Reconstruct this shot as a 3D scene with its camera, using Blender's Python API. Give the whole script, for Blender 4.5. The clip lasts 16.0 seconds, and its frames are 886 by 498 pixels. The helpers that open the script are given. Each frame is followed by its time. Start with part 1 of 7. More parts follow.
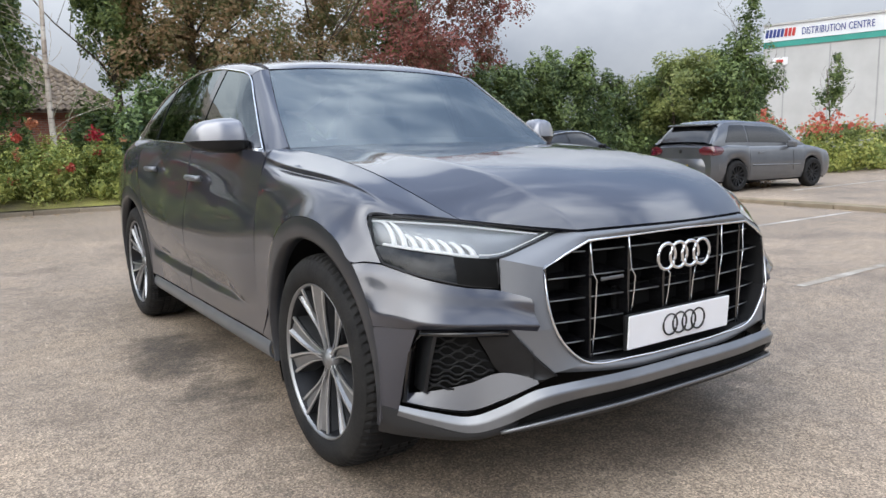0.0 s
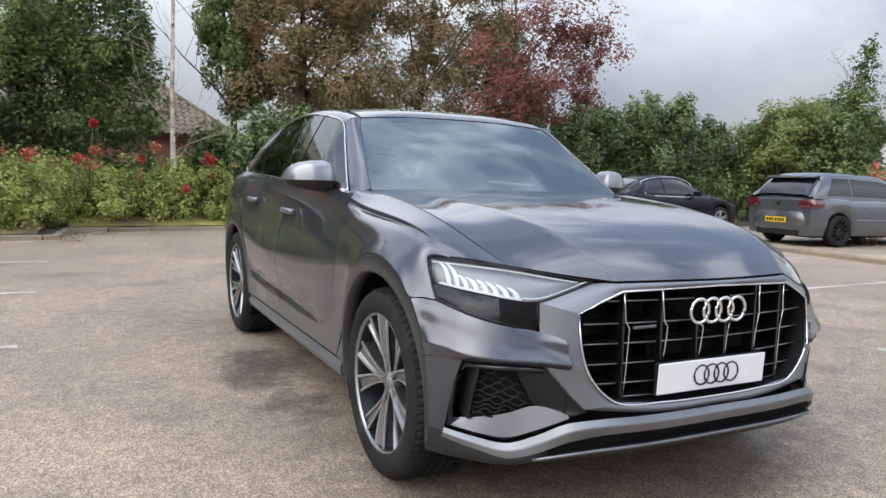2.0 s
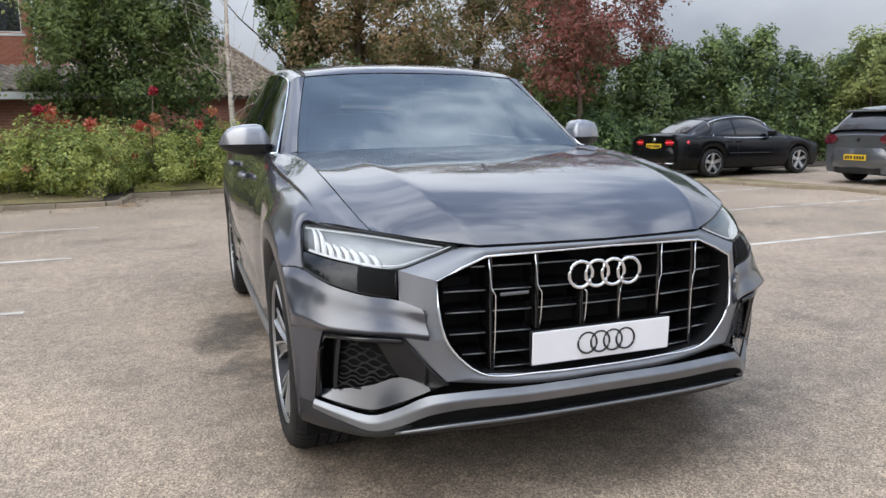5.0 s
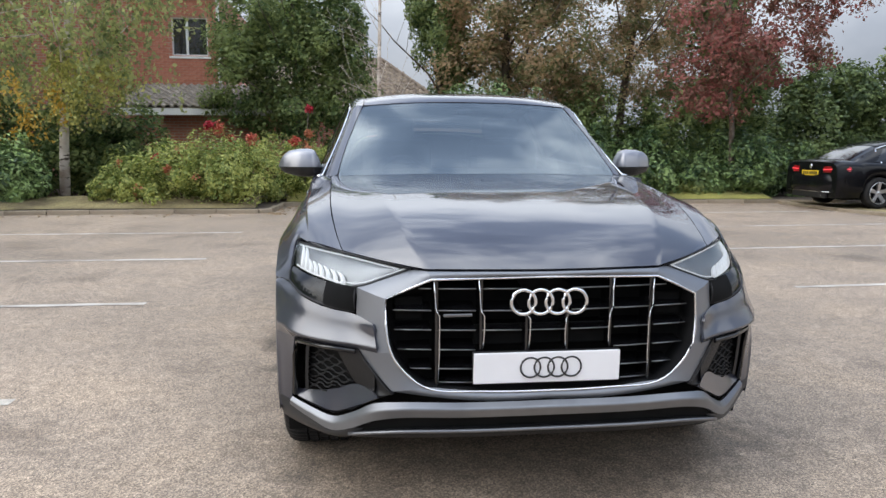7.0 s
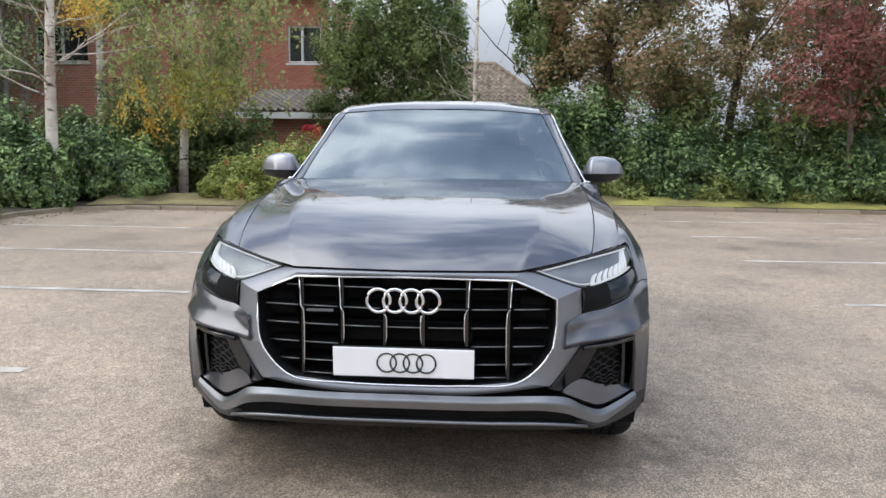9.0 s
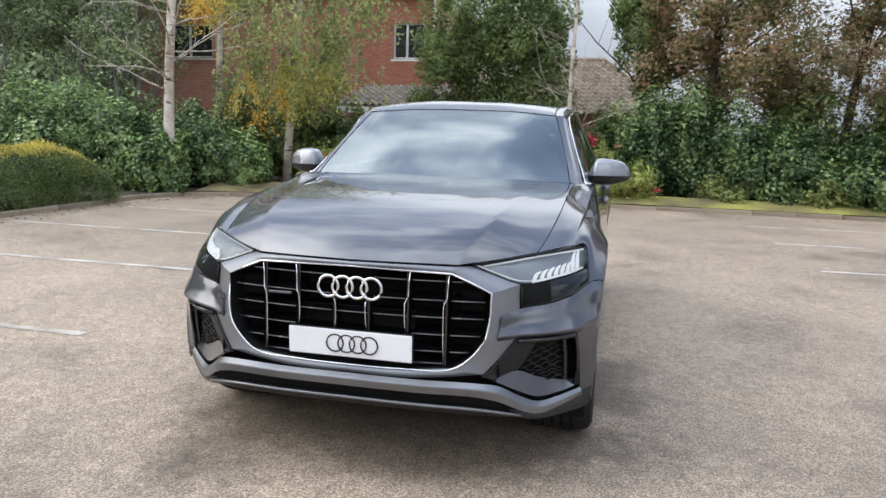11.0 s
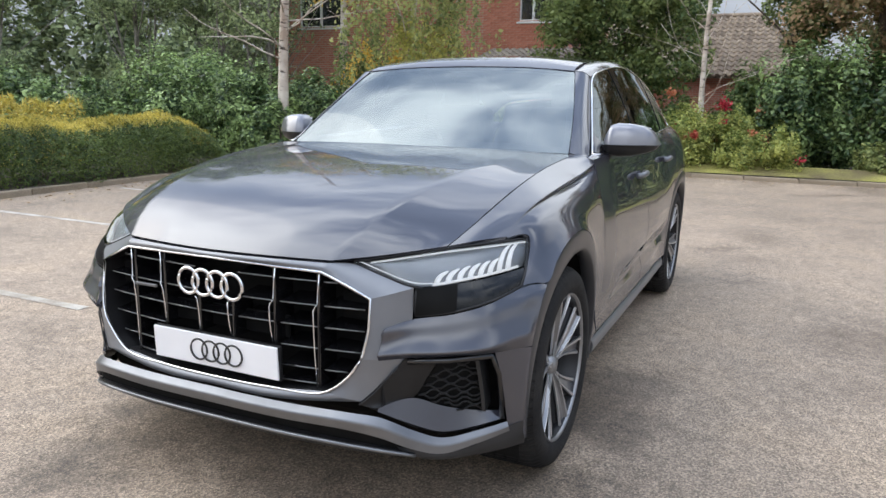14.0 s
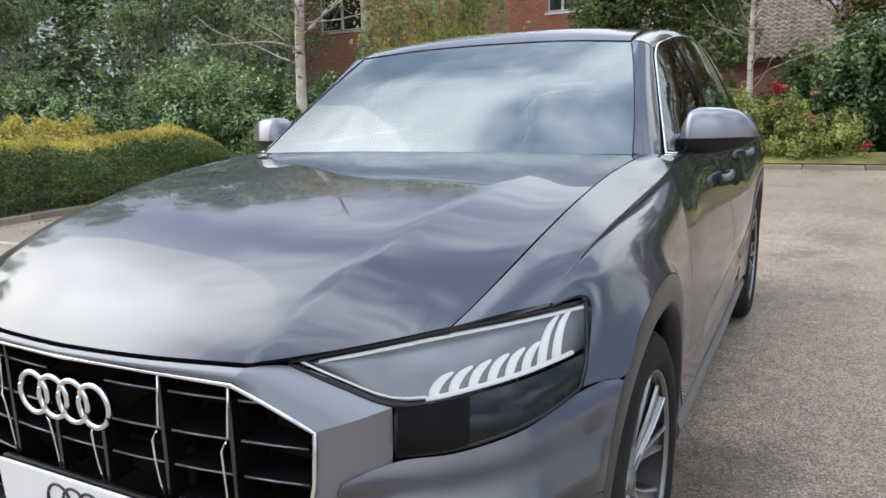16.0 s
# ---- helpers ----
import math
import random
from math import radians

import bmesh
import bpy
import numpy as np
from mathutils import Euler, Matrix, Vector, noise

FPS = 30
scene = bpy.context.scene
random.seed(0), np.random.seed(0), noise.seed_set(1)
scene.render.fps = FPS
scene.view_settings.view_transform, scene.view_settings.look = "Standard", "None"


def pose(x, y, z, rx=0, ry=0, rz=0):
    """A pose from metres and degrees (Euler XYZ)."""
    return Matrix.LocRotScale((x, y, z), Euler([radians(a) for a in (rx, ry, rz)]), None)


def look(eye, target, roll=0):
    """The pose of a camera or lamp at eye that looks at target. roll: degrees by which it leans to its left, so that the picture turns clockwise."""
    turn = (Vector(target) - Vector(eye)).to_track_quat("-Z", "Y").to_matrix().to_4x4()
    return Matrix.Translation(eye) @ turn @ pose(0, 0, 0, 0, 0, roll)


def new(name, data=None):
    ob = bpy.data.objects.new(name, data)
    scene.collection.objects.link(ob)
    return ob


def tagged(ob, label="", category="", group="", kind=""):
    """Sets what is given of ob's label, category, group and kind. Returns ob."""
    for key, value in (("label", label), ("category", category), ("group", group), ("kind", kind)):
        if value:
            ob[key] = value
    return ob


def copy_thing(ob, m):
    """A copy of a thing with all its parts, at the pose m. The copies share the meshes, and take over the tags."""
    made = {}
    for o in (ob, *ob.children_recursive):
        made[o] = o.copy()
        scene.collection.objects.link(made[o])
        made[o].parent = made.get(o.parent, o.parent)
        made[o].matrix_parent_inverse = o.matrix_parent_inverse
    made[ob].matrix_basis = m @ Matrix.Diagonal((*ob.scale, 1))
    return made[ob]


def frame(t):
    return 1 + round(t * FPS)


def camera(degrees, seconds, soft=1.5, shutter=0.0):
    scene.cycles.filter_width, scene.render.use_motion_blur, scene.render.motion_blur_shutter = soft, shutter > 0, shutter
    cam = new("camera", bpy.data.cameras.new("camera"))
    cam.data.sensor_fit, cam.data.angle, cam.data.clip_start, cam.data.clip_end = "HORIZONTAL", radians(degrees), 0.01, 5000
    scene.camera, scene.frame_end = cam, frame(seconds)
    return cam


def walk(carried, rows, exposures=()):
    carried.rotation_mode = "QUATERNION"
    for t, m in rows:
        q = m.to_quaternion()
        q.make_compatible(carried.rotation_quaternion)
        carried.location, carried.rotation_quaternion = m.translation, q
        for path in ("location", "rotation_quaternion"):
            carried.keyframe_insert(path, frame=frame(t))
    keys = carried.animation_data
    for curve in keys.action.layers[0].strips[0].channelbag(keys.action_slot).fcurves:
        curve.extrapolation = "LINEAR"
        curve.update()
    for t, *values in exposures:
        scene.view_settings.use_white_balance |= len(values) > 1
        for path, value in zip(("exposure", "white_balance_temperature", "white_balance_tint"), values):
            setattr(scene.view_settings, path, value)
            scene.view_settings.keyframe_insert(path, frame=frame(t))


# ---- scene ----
# camera and its walk
cam = camera(63.08, 16.0, soft=1.5)
PATH = [
    (0, -1.9937, -1.5244, 1.1587, 81.777, 1.126, -34.268),
    (0.5, -2.0184, -1.5501, 1.1689, 81.619, 0.760, -32.801),
    (1, -2.0427, -1.6470, 1.1872, 82.934, -0.517, -30.671),
    (1.5, -2.0674, -1.7682, 1.1958, 83.920, -1.379, -29.070),
    (2, -2.0252, -1.8378, 1.2219, 84.439, -1.581, -26.565),
    (2.5, -1.8458, -1.8837, 1.2342, 84.454, -2.034, -23.154),
    (3, -1.7055, -1.9559, 1.2364, 83.693, -2.277, -22.187),
    (3.5, -1.6372, -1.9306, 1.2438, 82.308, -0.980, -22.571),
    (6, -1.0287, -2.2184, 1.2813, 79.824, 2.193, -16.574),
    (6.5, -0.9118, -2.3472, 1.3144, 79.814, 1.777, -13.015),
    (7, -0.6423, -2.3767, 1.3102, 81.925, -0.172, -6.599),
    (7.5, -0.4194, -2.4592, 1.3162, 82.303, 1.067, -5.589),
    (8, -0.2117, -2.5720, 1.3130, 82.889, -0.365, -2.405),
    (8.5, 0.0148, -2.5972, 1.3363, 81.937, -0.257, 0.410),
    (9, 0.3051, -2.5506, 1.3323, 82.069, -0.628, 3.769),
    (9.5, 0.5127, -2.6230, 1.3463, 81.802, 1.106, 5.326),
    (10, 0.6866, -2.7206, 1.3544, 81.594, -0.385, 9.578),
    (12.5, 1.4027, -2.3149, 1.3852, 81.567, 0.222, 17.973),
    (13, 1.5723, -2.1408, 1.3801, 80.819, 1.380, 23.210),
    (13.5, 1.6741, -1.9776, 1.3606, 79.024, 0.610, 26.877),
    (14, 1.6271, -1.7477, 1.3656, 78.697, -1.142, 24.987),
    (14.5, 1.5659, -1.5227, 1.3421, 78.211, 0.525, 24.418),
    (15, 1.5241, -1.2393, 1.3564, 78.719, 2.444, 27.721),
    (15.5, 1.4512, -1.0364, 1.3274, 78.629, 2.278, 29.789),
    (16, 1.2857, -0.8422, 1.3254, 78.816, 1.655, 27.370),
]
walk(cam, [(t, pose(x, y, z, rx, ry, rz)) for t, x, y, z, rx, ry, rz in PATH],
     exposures=[(0.0, -0.04), (3.5, -0.05), (6.5, -0.02), (8.5, 0.03), (12.5, 0.11), (14.0, 0.10), (15.0, 0.02), (16.0, 0.0)])

# ---------------------------------------------------------------- light
world = bpy.data.worlds.new("overcast_sky")
scene.world = world
world.use_nodes = True
wn, wl = world.node_tree.nodes, world.node_tree.links
wn.clear()
w_out = wn.new("ShaderNodeOutputWorld")
w_bg = wn.new("ShaderNodeBackground")
w_sky = wn.new("ShaderNodeTexSky")
w_sky.sky_type = "NISHITA"
w_sky.sun_disc = False
w_sky.sun_elevation = radians(31)
w_sky.sun_rotation = radians(-101)
w_sky.air_density, w_sky.dust_density = 1.0, 2.0
w_geo = wn.new("ShaderNodeTexCoord")
w_map = wn.new("ShaderNodeMapping")
w_map.inputs["Scale"].default_value = (1.0, 1.0, 1.5)
w_cloud = wn.new("ShaderNodeTexNoise")
w_cloud.inputs["Scale"].default_value = 1.35
w_cloud.inputs["Detail"].default_value = 7
w_cloud.inputs["Roughness"].default_value = 0.55
w_ramp = wn.new("ShaderNodeValToRGB")
w_ramp.color_ramp.elements[0].position, w_ramp.color_ramp.elements[0].color = 0.30, (0.30, 0.30, 0.30, 1)
w_ramp.color_ramp.elements[1].position, w_ramp.color_ramp.elements[1].color = 0.50, (1, 1, 1, 1)
w_tone = wn.new("ShaderNodeValToRGB")
w_tone.color_ramp.elements[0].position, w_tone.color_ramp.elements[0].color = 0.41, (3.3, 4.1, 5.8, 1)
w_tone.color_ramp.elements[1].position, w_tone.color_ramp.elements[1].color = 0.58, (11.3, 12.0, 13.0, 1)
w_mix = wn.new("ShaderNodeMix")
w_mix.data_type = "RGBA"
wl.new(w_geo.outputs["Generated"], w_map.inputs["Vector"])
wl.new(w_map.outputs["Vector"], w_cloud.inputs["Vector"])
wl.new(w_cloud.outputs["Fac"], w_ramp.inputs["Fac"])
wl.new(w_cloud.outputs["Fac"], w_tone.inputs["Fac"])
wl.new(w_ramp.outputs["Color"], w_mix.inputs["Factor"])
wl.new(w_sky.outputs["Color"], w_mix.inputs["A"])
wl.new(w_tone.outputs["Color"], w_mix.inputs["B"])
w_sep = wn.new("ShaderNodeSeparateXYZ")
w_low = wn.new("ShaderNodeMapRange")
w_low.inputs["From Min"].default_value, w_low.inputs["From Max"].default_value = 0.10, 0.45
w_low.inputs["To Min"].default_value, w_low.inputs["To Max"].default_value = 0.72, 0.0
w_haze = wn.new("ShaderNodeMix")
w_haze.data_type = "RGBA"
w_haze.inputs["B"].default_value = (4.5, 4.9, 5.6, 1)
wl.new(w_sep.outputs["Z"], w_low.inputs["Value"])
wl.new(w_low.outputs["Result"], w_haze.inputs["Factor"])
wl.new(w_mix.outputs["Result"], w_haze.inputs["A"])
w_rise = wn.new("ShaderNodeMapRange")
w_rise.inputs["From Min"].default_value, w_rise.inputs["From Max"].default_value = 0.0, 1.0
w_rise.inputs["To Min"].default_value, w_rise.inputs["To Max"].default_value = 0.36, 1.75
w_up = wn.new("ShaderNodeVectorMath")
w_up.operation = "SCALE"
wl.new(w_geo.outputs["Generated"], w_sep.inputs["Vector"])
wl.new(w_sep.outputs["Z"], w_rise.inputs["Value"])
wl.new(w_haze.outputs["Result"], w_up.inputs[0])
wl.new(w_rise.outputs["Result"], w_up.inputs["Scale"])
# the sun's broad glow through the haze
SUN_WAY = Vector((-19.6, -4.0, 12.0)).normalized()
w_dot = wn.new("ShaderNodeVectorMath")
w_dot.operation = "DOT_PRODUCT"
w_dot.inputs[1].default_value = SUN_WAY
w_halo = wn.new("ShaderNodeMapRange")
w_halo.interpolation_type = "SMOOTHSTEP"
w_halo.inputs["From Min"].default_value, w_halo.inputs["From Max"].default_value = 0.71, 1.0
w_pow = wn.new("ShaderNodeMath")
w_pow.operation = "POWER"
w_pow.inputs[1].default_value = 1.5
w_warm = wn.new("ShaderNodeVectorMath")
w_warm.operation = "SCALE"
w_warm.inputs[0].default_value = (12.4, 12.3, 11.8)
w_sum = wn.new("ShaderNodeVectorMath")
wl.new(w_geo.outputs["Generated"], w_dot.inputs[0])
wl.new(w_dot.outputs["Value"], w_halo.inputs["Value"])
wl.new(w_halo.outputs["Result"], w_pow.inputs[0])
wl.new(w_pow.outputs["Value"], w_warm.inputs["Scale"])
wl.new(w_up.outputs["Vector"], w_sum.inputs[0])
wl.new(w_warm.outputs["Vector"], w_sum.inputs[1])
wl.new(w_sum.outputs["Vector"], w_bg.inputs["Color"])
wl.new(w_bg.outputs["Background"], w_out.inputs["Surface"])
w_bg.inputs["Strength"].default_value = 0.167

sun = new("sun", bpy.data.lights.new("sun", "SUN"))
sun.data.energy, sun.data.angle, sun.data.color = 0.55, radians(70), (1.0, 0.91, 0.78)
sun.matrix_world = look(SUN_WAY * 23, (0, 0, 0))
scene.view_settings.exposure = 0.0


# ---------------------------------------------------------------- materials
def nodes(name):
    m = bpy.data.materials.new(name)
    m.use_nodes = True
    return m, m.node_tree.nodes, m.node_tree.links, m.node_tree.nodes["Principled BSDF"]


def surface(name, c1, c2, scale=6.0, rough=0.6, metal=0.0, coat=0.0, bump=0.0, bscale=60.0, spread=0.0, fine=0.0, spec=0.5,
            translucent=0.0, island=False, coat_ior=1.8, coat_rough=0.008):
    """Two tones mixed by noise at a broad and a fine scale, with relief; spread varies the tone from object to object or leaf to leaf."""
    m, n, l, p = nodes(name)
    co = n.new("ShaderNodeTexCoord")
    a = n.new("ShaderNodeTexNoise")
    a.inputs["Scale"].default_value, a.inputs["Detail"].default_value = scale, 5
    l.new(co.outputs["Object"], a.inputs["Vector"])
    b = n.new("ShaderNodeTexNoise")
    b.inputs["Scale"].default_value, b.inputs["Detail"].default_value = bscale, 3
    l.new(co.outputs["Object"], b.inputs["Vector"])
    r = n.new("ShaderNodeMapRange")
    r.inputs["From Min"].default_value, r.inputs["From Max"].default_value = 0.32, 0.68
    l.new(a.outputs["Fac"], r.inputs["Value"])
    fac = r.outputs["Result"]
    if spread:
        src = n.new("ShaderNodeNewGeometry").outputs["Random Per Island"] if island else n.new("ShaderNodeObjectInfo").outputs["Random"]
        mul = n.new("ShaderNodeMath")
        mul.operation = "MULTIPLY_ADD"
        l.new(src, mul.inputs[0])
        mul.inputs[1].default_value = spread
        mul.inputs[2].default_value = -spread / 2
        add = n.new("ShaderNodeMath")
        add.operation, add.use_clamp = "ADD", True
        l.new(fac, add.inputs[0])
        l.new(mul.outputs[0], add.inputs[1])
        fac = add.outputs[0]
    mix = n.new("ShaderNodeMix")
    mix.data_type = "RGBA"
    mix.inputs["A"].default_value, mix.inputs["B"].default_value = (*c1, 1), (*c2, 1)
    l.new(fac, mix.inputs["Factor"])
    col = mix.outputs["Result"]
    if fine:
        fr = n.new("ShaderNodeMapRange")
        fr.inputs["From Min"].default_value, fr.inputs["From Max"].default_value = 0.3, 0.7
        fr.inputs["To Min"].default_value, fr.inputs["To Max"].default_value = 1 - fine, 1 + fine
        l.new(b.outputs["Fac"], fr.inputs["Value"])
        sc = n.new("ShaderNodeVectorMath")
        sc.operation = "SCALE"
        l.new(col, sc.inputs[0])
        l.new(fr.outputs["Result"], sc.inputs["Scale"])
        col = sc.outputs["Vector"]
    l.new(col, p.inputs["Base Color"])
    p.inputs["Roughness"].default_value, p.inputs["Metallic"].default_value = rough, metal
    p.inputs["Coat Weight"].default_value, p.inputs["Coat Roughness"].default_value = coat, coat_rough
    p.inputs["Specular IOR Level"].default_value, p.inputs["Coat IOR"].default_value = spec, coat_ior
    if bump:
        bp = n.new("ShaderNodeBump")
        bp.inputs["Strength"].default_value, bp.inputs["Distance"].default_value = bump, 0.01
        l.new(b.outputs["Fac"], bp.inputs["Height"])
        l.new(bp.outputs["Normal"], p.inputs["Normal"])
    if translucent:
        tr = n.new("ShaderNodeBsdfTranslucent")
        l.new(col, tr.inputs["Color"])
        ms = n.new("ShaderNodeMixShader")
        ms.inputs["Fac"].default_value = translucent
        l.new(p.outputs["BSDF"], ms.inputs[1])
        l.new(tr.outputs["BSDF"], ms.inputs[2])
        l.new(ms.outputs["Shader"], n["Material Output"].inputs["Surface"])
    return m


def clear(name, tint, ior=1.5, rough=0.0):
    """Thin glass: tinted pass-through under a Fresnel gloss."""
    m, n, l, p = nodes(name)
    n.remove(p)
    tr, gl, fr, ms = (n.new("ShaderNodeBsdfTransparent"), n.new("ShaderNodeBsdfGlossy"), n.new("ShaderNodeFresnel"), n.new("ShaderNodeMixShader"))
    tr.inputs["Color"].default_value = (*tint, 1)
    gl.inputs["Roughness"].default_value, gl.inputs["Color"].default_value = rough, (0.92, 1.0, 1.0, 1)
    fr.inputs["IOR"].default_value = ior
    l.new(fr.outputs["Fac"], ms.inputs["Fac"])
    l.new(tr.outputs["BSDF"], ms.inputs[1])
    l.new(gl.outputs["BSDF"], ms.inputs[2])
    l.new(ms.outputs["Shader"], n["Material Output"].inputs["Surface"])
    return m


def glow(name, colour, strength):
    m, n, l, p = nodes(name)
    p.inputs["Base Color"].default_value = (*[0.5 * v for v in colour], 1)
    p.inputs["Emission Color"].default_value, p.inputs["Emission Strength"].default_value = (*colour, 1), strength
    return m


def asphalt(name):
    """Worn car-park surface: pale aggregate in a brownish binder, broad stains, damp darker patches, shade painted
    under the SUV's nose.
    """
    m, n, l, p = nodes(name)
    co = n.new("ShaderNodeTexCoord")

    def tex(kind, scale, detail=4.0, rough=0.55):
        t = n.new(kind)
        t.inputs["Scale"].default_value = scale
        if kind == "ShaderNodeTexNoise":
            t.inputs["Detail"].default_value, t.inputs["Roughness"].default_value = detail, rough
        l.new(co.outputs["Object"], t.inputs["Vector"])
        return t

    def ramp(src, stops):
        r = n.new("ShaderNodeValToRGB")
        while len(r.color_ramp.elements) < len(stops):
            r.color_ramp.elements.new(0.5)
        for e, (pos, c) in zip(r.color_ramp.elements, stops):
            e.position, e.color = pos, (*c, 1)
        l.new(src, r.inputs["Fac"])
        return r.outputs["Color"]

    def mult(a, b, f=1.0):
        x = n.new("ShaderNodeMix")
        x.data_type, x.blend_type = "RGBA", "MULTIPLY"
        x.inputs["Factor"].default_value = f
        l.new(a, x.inputs["A"])
        l.new(b, x.inputs["B"])
        return x.outputs["Result"]

    grain = tex("ShaderNodeTexVoronoi", 150)
    chip = tex("ShaderNodeTexVoronoi", 210)
    broad = tex("ShaderNodeTexNoise", 0.22, 5)
    stain = tex("ShaderNodeTexNoise", 1.1, 7, 0.68)
    mid = tex("ShaderNodeTexNoise", 11, 5)
    base = ramp(broad.outputs["Fac"], [(0.34, (0.268, 0.217, 0.170)), (0.66, (0.376, 0.302, 0.236))])
    stones = ramp(grain.outputs["Color"], [(0.12, (0.50, 0.495, 0.49)), (0.5, (0.94, 0.93, 0.91)), (0.88, (1.62, 1.57, 1.50))])
    chips = ramp(chip.outputs["Color"], [(0.2, (0.76, 0.76, 0.76)), (0.8, (1.24, 1.24, 1.24))])
    dirt = ramp(stain.outputs["Fac"], [(0.28, (0.50, 0.46, 0.42)), (0.47, (0.95, 0.94, 0.93)), (0.72, (1.20, 1.17, 1.12))])
    soft = ramp(mid.outputs["Fac"], [(0.3, (0.80, 0.80, 0.80)), (0.7, (1.14, 1.14, 1.14))])
    c = mult(mult(mult(mult(base, stones), chips), dirt), soft)
    # old oil and damp marks with ragged borders, plus bumper shade painted into the colour
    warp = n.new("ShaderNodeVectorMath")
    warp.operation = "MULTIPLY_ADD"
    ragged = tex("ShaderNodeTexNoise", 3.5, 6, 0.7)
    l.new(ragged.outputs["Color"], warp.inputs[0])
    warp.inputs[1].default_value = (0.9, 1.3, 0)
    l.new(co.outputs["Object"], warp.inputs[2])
    # spots at y -0.1 to 0.75 deepen the shadow below the SUV's front
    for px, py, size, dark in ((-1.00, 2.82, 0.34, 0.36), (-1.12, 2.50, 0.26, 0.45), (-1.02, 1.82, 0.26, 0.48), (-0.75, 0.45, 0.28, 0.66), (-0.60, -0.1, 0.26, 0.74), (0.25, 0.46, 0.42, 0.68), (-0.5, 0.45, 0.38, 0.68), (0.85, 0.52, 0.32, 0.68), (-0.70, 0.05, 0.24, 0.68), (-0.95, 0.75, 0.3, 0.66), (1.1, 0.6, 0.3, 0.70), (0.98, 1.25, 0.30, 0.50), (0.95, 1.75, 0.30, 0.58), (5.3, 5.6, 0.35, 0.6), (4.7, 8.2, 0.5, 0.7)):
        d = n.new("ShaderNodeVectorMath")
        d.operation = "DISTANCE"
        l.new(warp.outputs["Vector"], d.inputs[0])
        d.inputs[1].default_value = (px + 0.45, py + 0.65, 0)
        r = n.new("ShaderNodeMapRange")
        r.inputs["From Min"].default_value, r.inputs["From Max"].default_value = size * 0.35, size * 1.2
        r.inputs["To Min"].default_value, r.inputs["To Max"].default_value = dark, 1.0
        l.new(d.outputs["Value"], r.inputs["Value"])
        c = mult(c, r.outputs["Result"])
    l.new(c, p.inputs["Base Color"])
    wet = n.new("ShaderNodeMapRange")
    wet.inputs["From Min"].default_value, wet.inputs["From Max"].default_value = 0.3, 0.6
    wet.inputs["To Min"].default_value, wet.inputs["To Max"].default_value = 0.55, 0.85
    l.new(stain.outputs["Fac"], wet.inputs["Value"])
    l.new(wet.outputs["Result"], p.inputs["Roughness"])
    bp = n.new("ShaderNodeBump")
    bp.inputs["Strength"].default_value, bp.inputs["Distance"].default_value = 0.5, 0.003
    l.new(grain.outputs["Distance"], bp.inputs["Height"])
    l.new(bp.outputs["Normal"], p.inputs["Normal"])
    return m


def brickwork(name):
    m, n, l, p = nodes(name)
    co = n.new("ShaderNodeTexCoord")
    mp = n.new("ShaderNodeMapping")
    mp.inputs["Rotation"].default_value = (radians(90), 0, 0)
    l.new(co.outputs["Object"], mp.inputs["Vector"])
    br = n.new("ShaderNodeTexBrick")
    br.inputs["Color1"].default_value, br.inputs["Color2"].default_value = (0.50, 0.205, 0.135, 1), (0.41, 0.15, 0.095, 1)
    br.inputs["Mortar"].default_value = (0.42, 0.34, 0.28, 1)
    br.inputs["Scale"].default_value, br.inputs["Brick Width"].default_value, br.inputs["Row Height"].default_value = 1.0, 0.225, 0.075
    br.inputs["Mortar Size"].default_value = 0.008
    l.new(mp.outputs["Vector"], br.inputs["Vector"])
    l.new(br.outputs["Color"], p.inputs["Base Color"])
    bp = n.new("ShaderNodeBump")
    bp.inputs["Strength"].default_value, bp.inputs["Distance"].default_value, bp.invert = 0.5, 0.006, True
    l.new(br.outputs["Fac"], bp.inputs["Height"])
    l.new(bp.outputs["Normal"], p.inputs["Normal"])
    p.inputs["Roughness"].default_value = 0.85
    return m


M_PAINT = surface("grey_car_paint", (0.032, 0.034, 0.048), (0.039, 0.041, 0.057), 3, 0.42, 0.30, 1.0, 0, 900, 0, 0.14, 0.25, coat_ior=1.84)
M_BUMPER = surface("grey_bumper_paint", (0.032, 0.034, 0.048), (0.039, 0.041, 0.057), 3, 0.42, 0.30, 1.0, 0, 900, 0, 0.14, 0.25, coat_ior=1.84, coat_rough=0.13)
M_SATIN = surface("satin_grey_trim", (0.165, 0.173, 0.190), (0.19, 0.198, 0.216), 5, 0.42, 0.55, 0.25)
M_SILVER = surface("satin_silver_trim", (0.17, 0.175, 0.187), (0.21, 0.216, 0.228), 8, 0.36, 0.8)
M_CHROME = surface("chrome", (0.74, 0.75, 0.77), (0.82, 0.83, 0.85), 10, 0.10, 1.0)
M_BLACK = surface("black_plastic", (0.008, 0.008, 0.009), (0.015, 0.015, 0.016), 12, 0.45, 0, 0, 0.15, 300, spec=0.35)
M_GLOSSBLACK = surface("gloss_black_plastic", (0.006, 0.006, 0.007), (0.009, 0.009, 0.010), 5, 0.12, 0, 0.25)
M_DARK = surface("black_underbody", (0.005, 0.005, 0.005), (0.010, 0.010, 0.010), 8, 0.9, spec=0.12)
M_RUBBER = surface("tyre_rubber", (0.011, 0.011, 0.012), (0.026, 0.025, 0.024), 9, 0.75, 0, 0, 0.25, 140, 0, 0.2, spec=0.22)
M_RIM = surface("machined_alloy", (0.58, 0.585, 0.60), (0.70, 0.705, 0.72), 14, 0.30, 0.9)
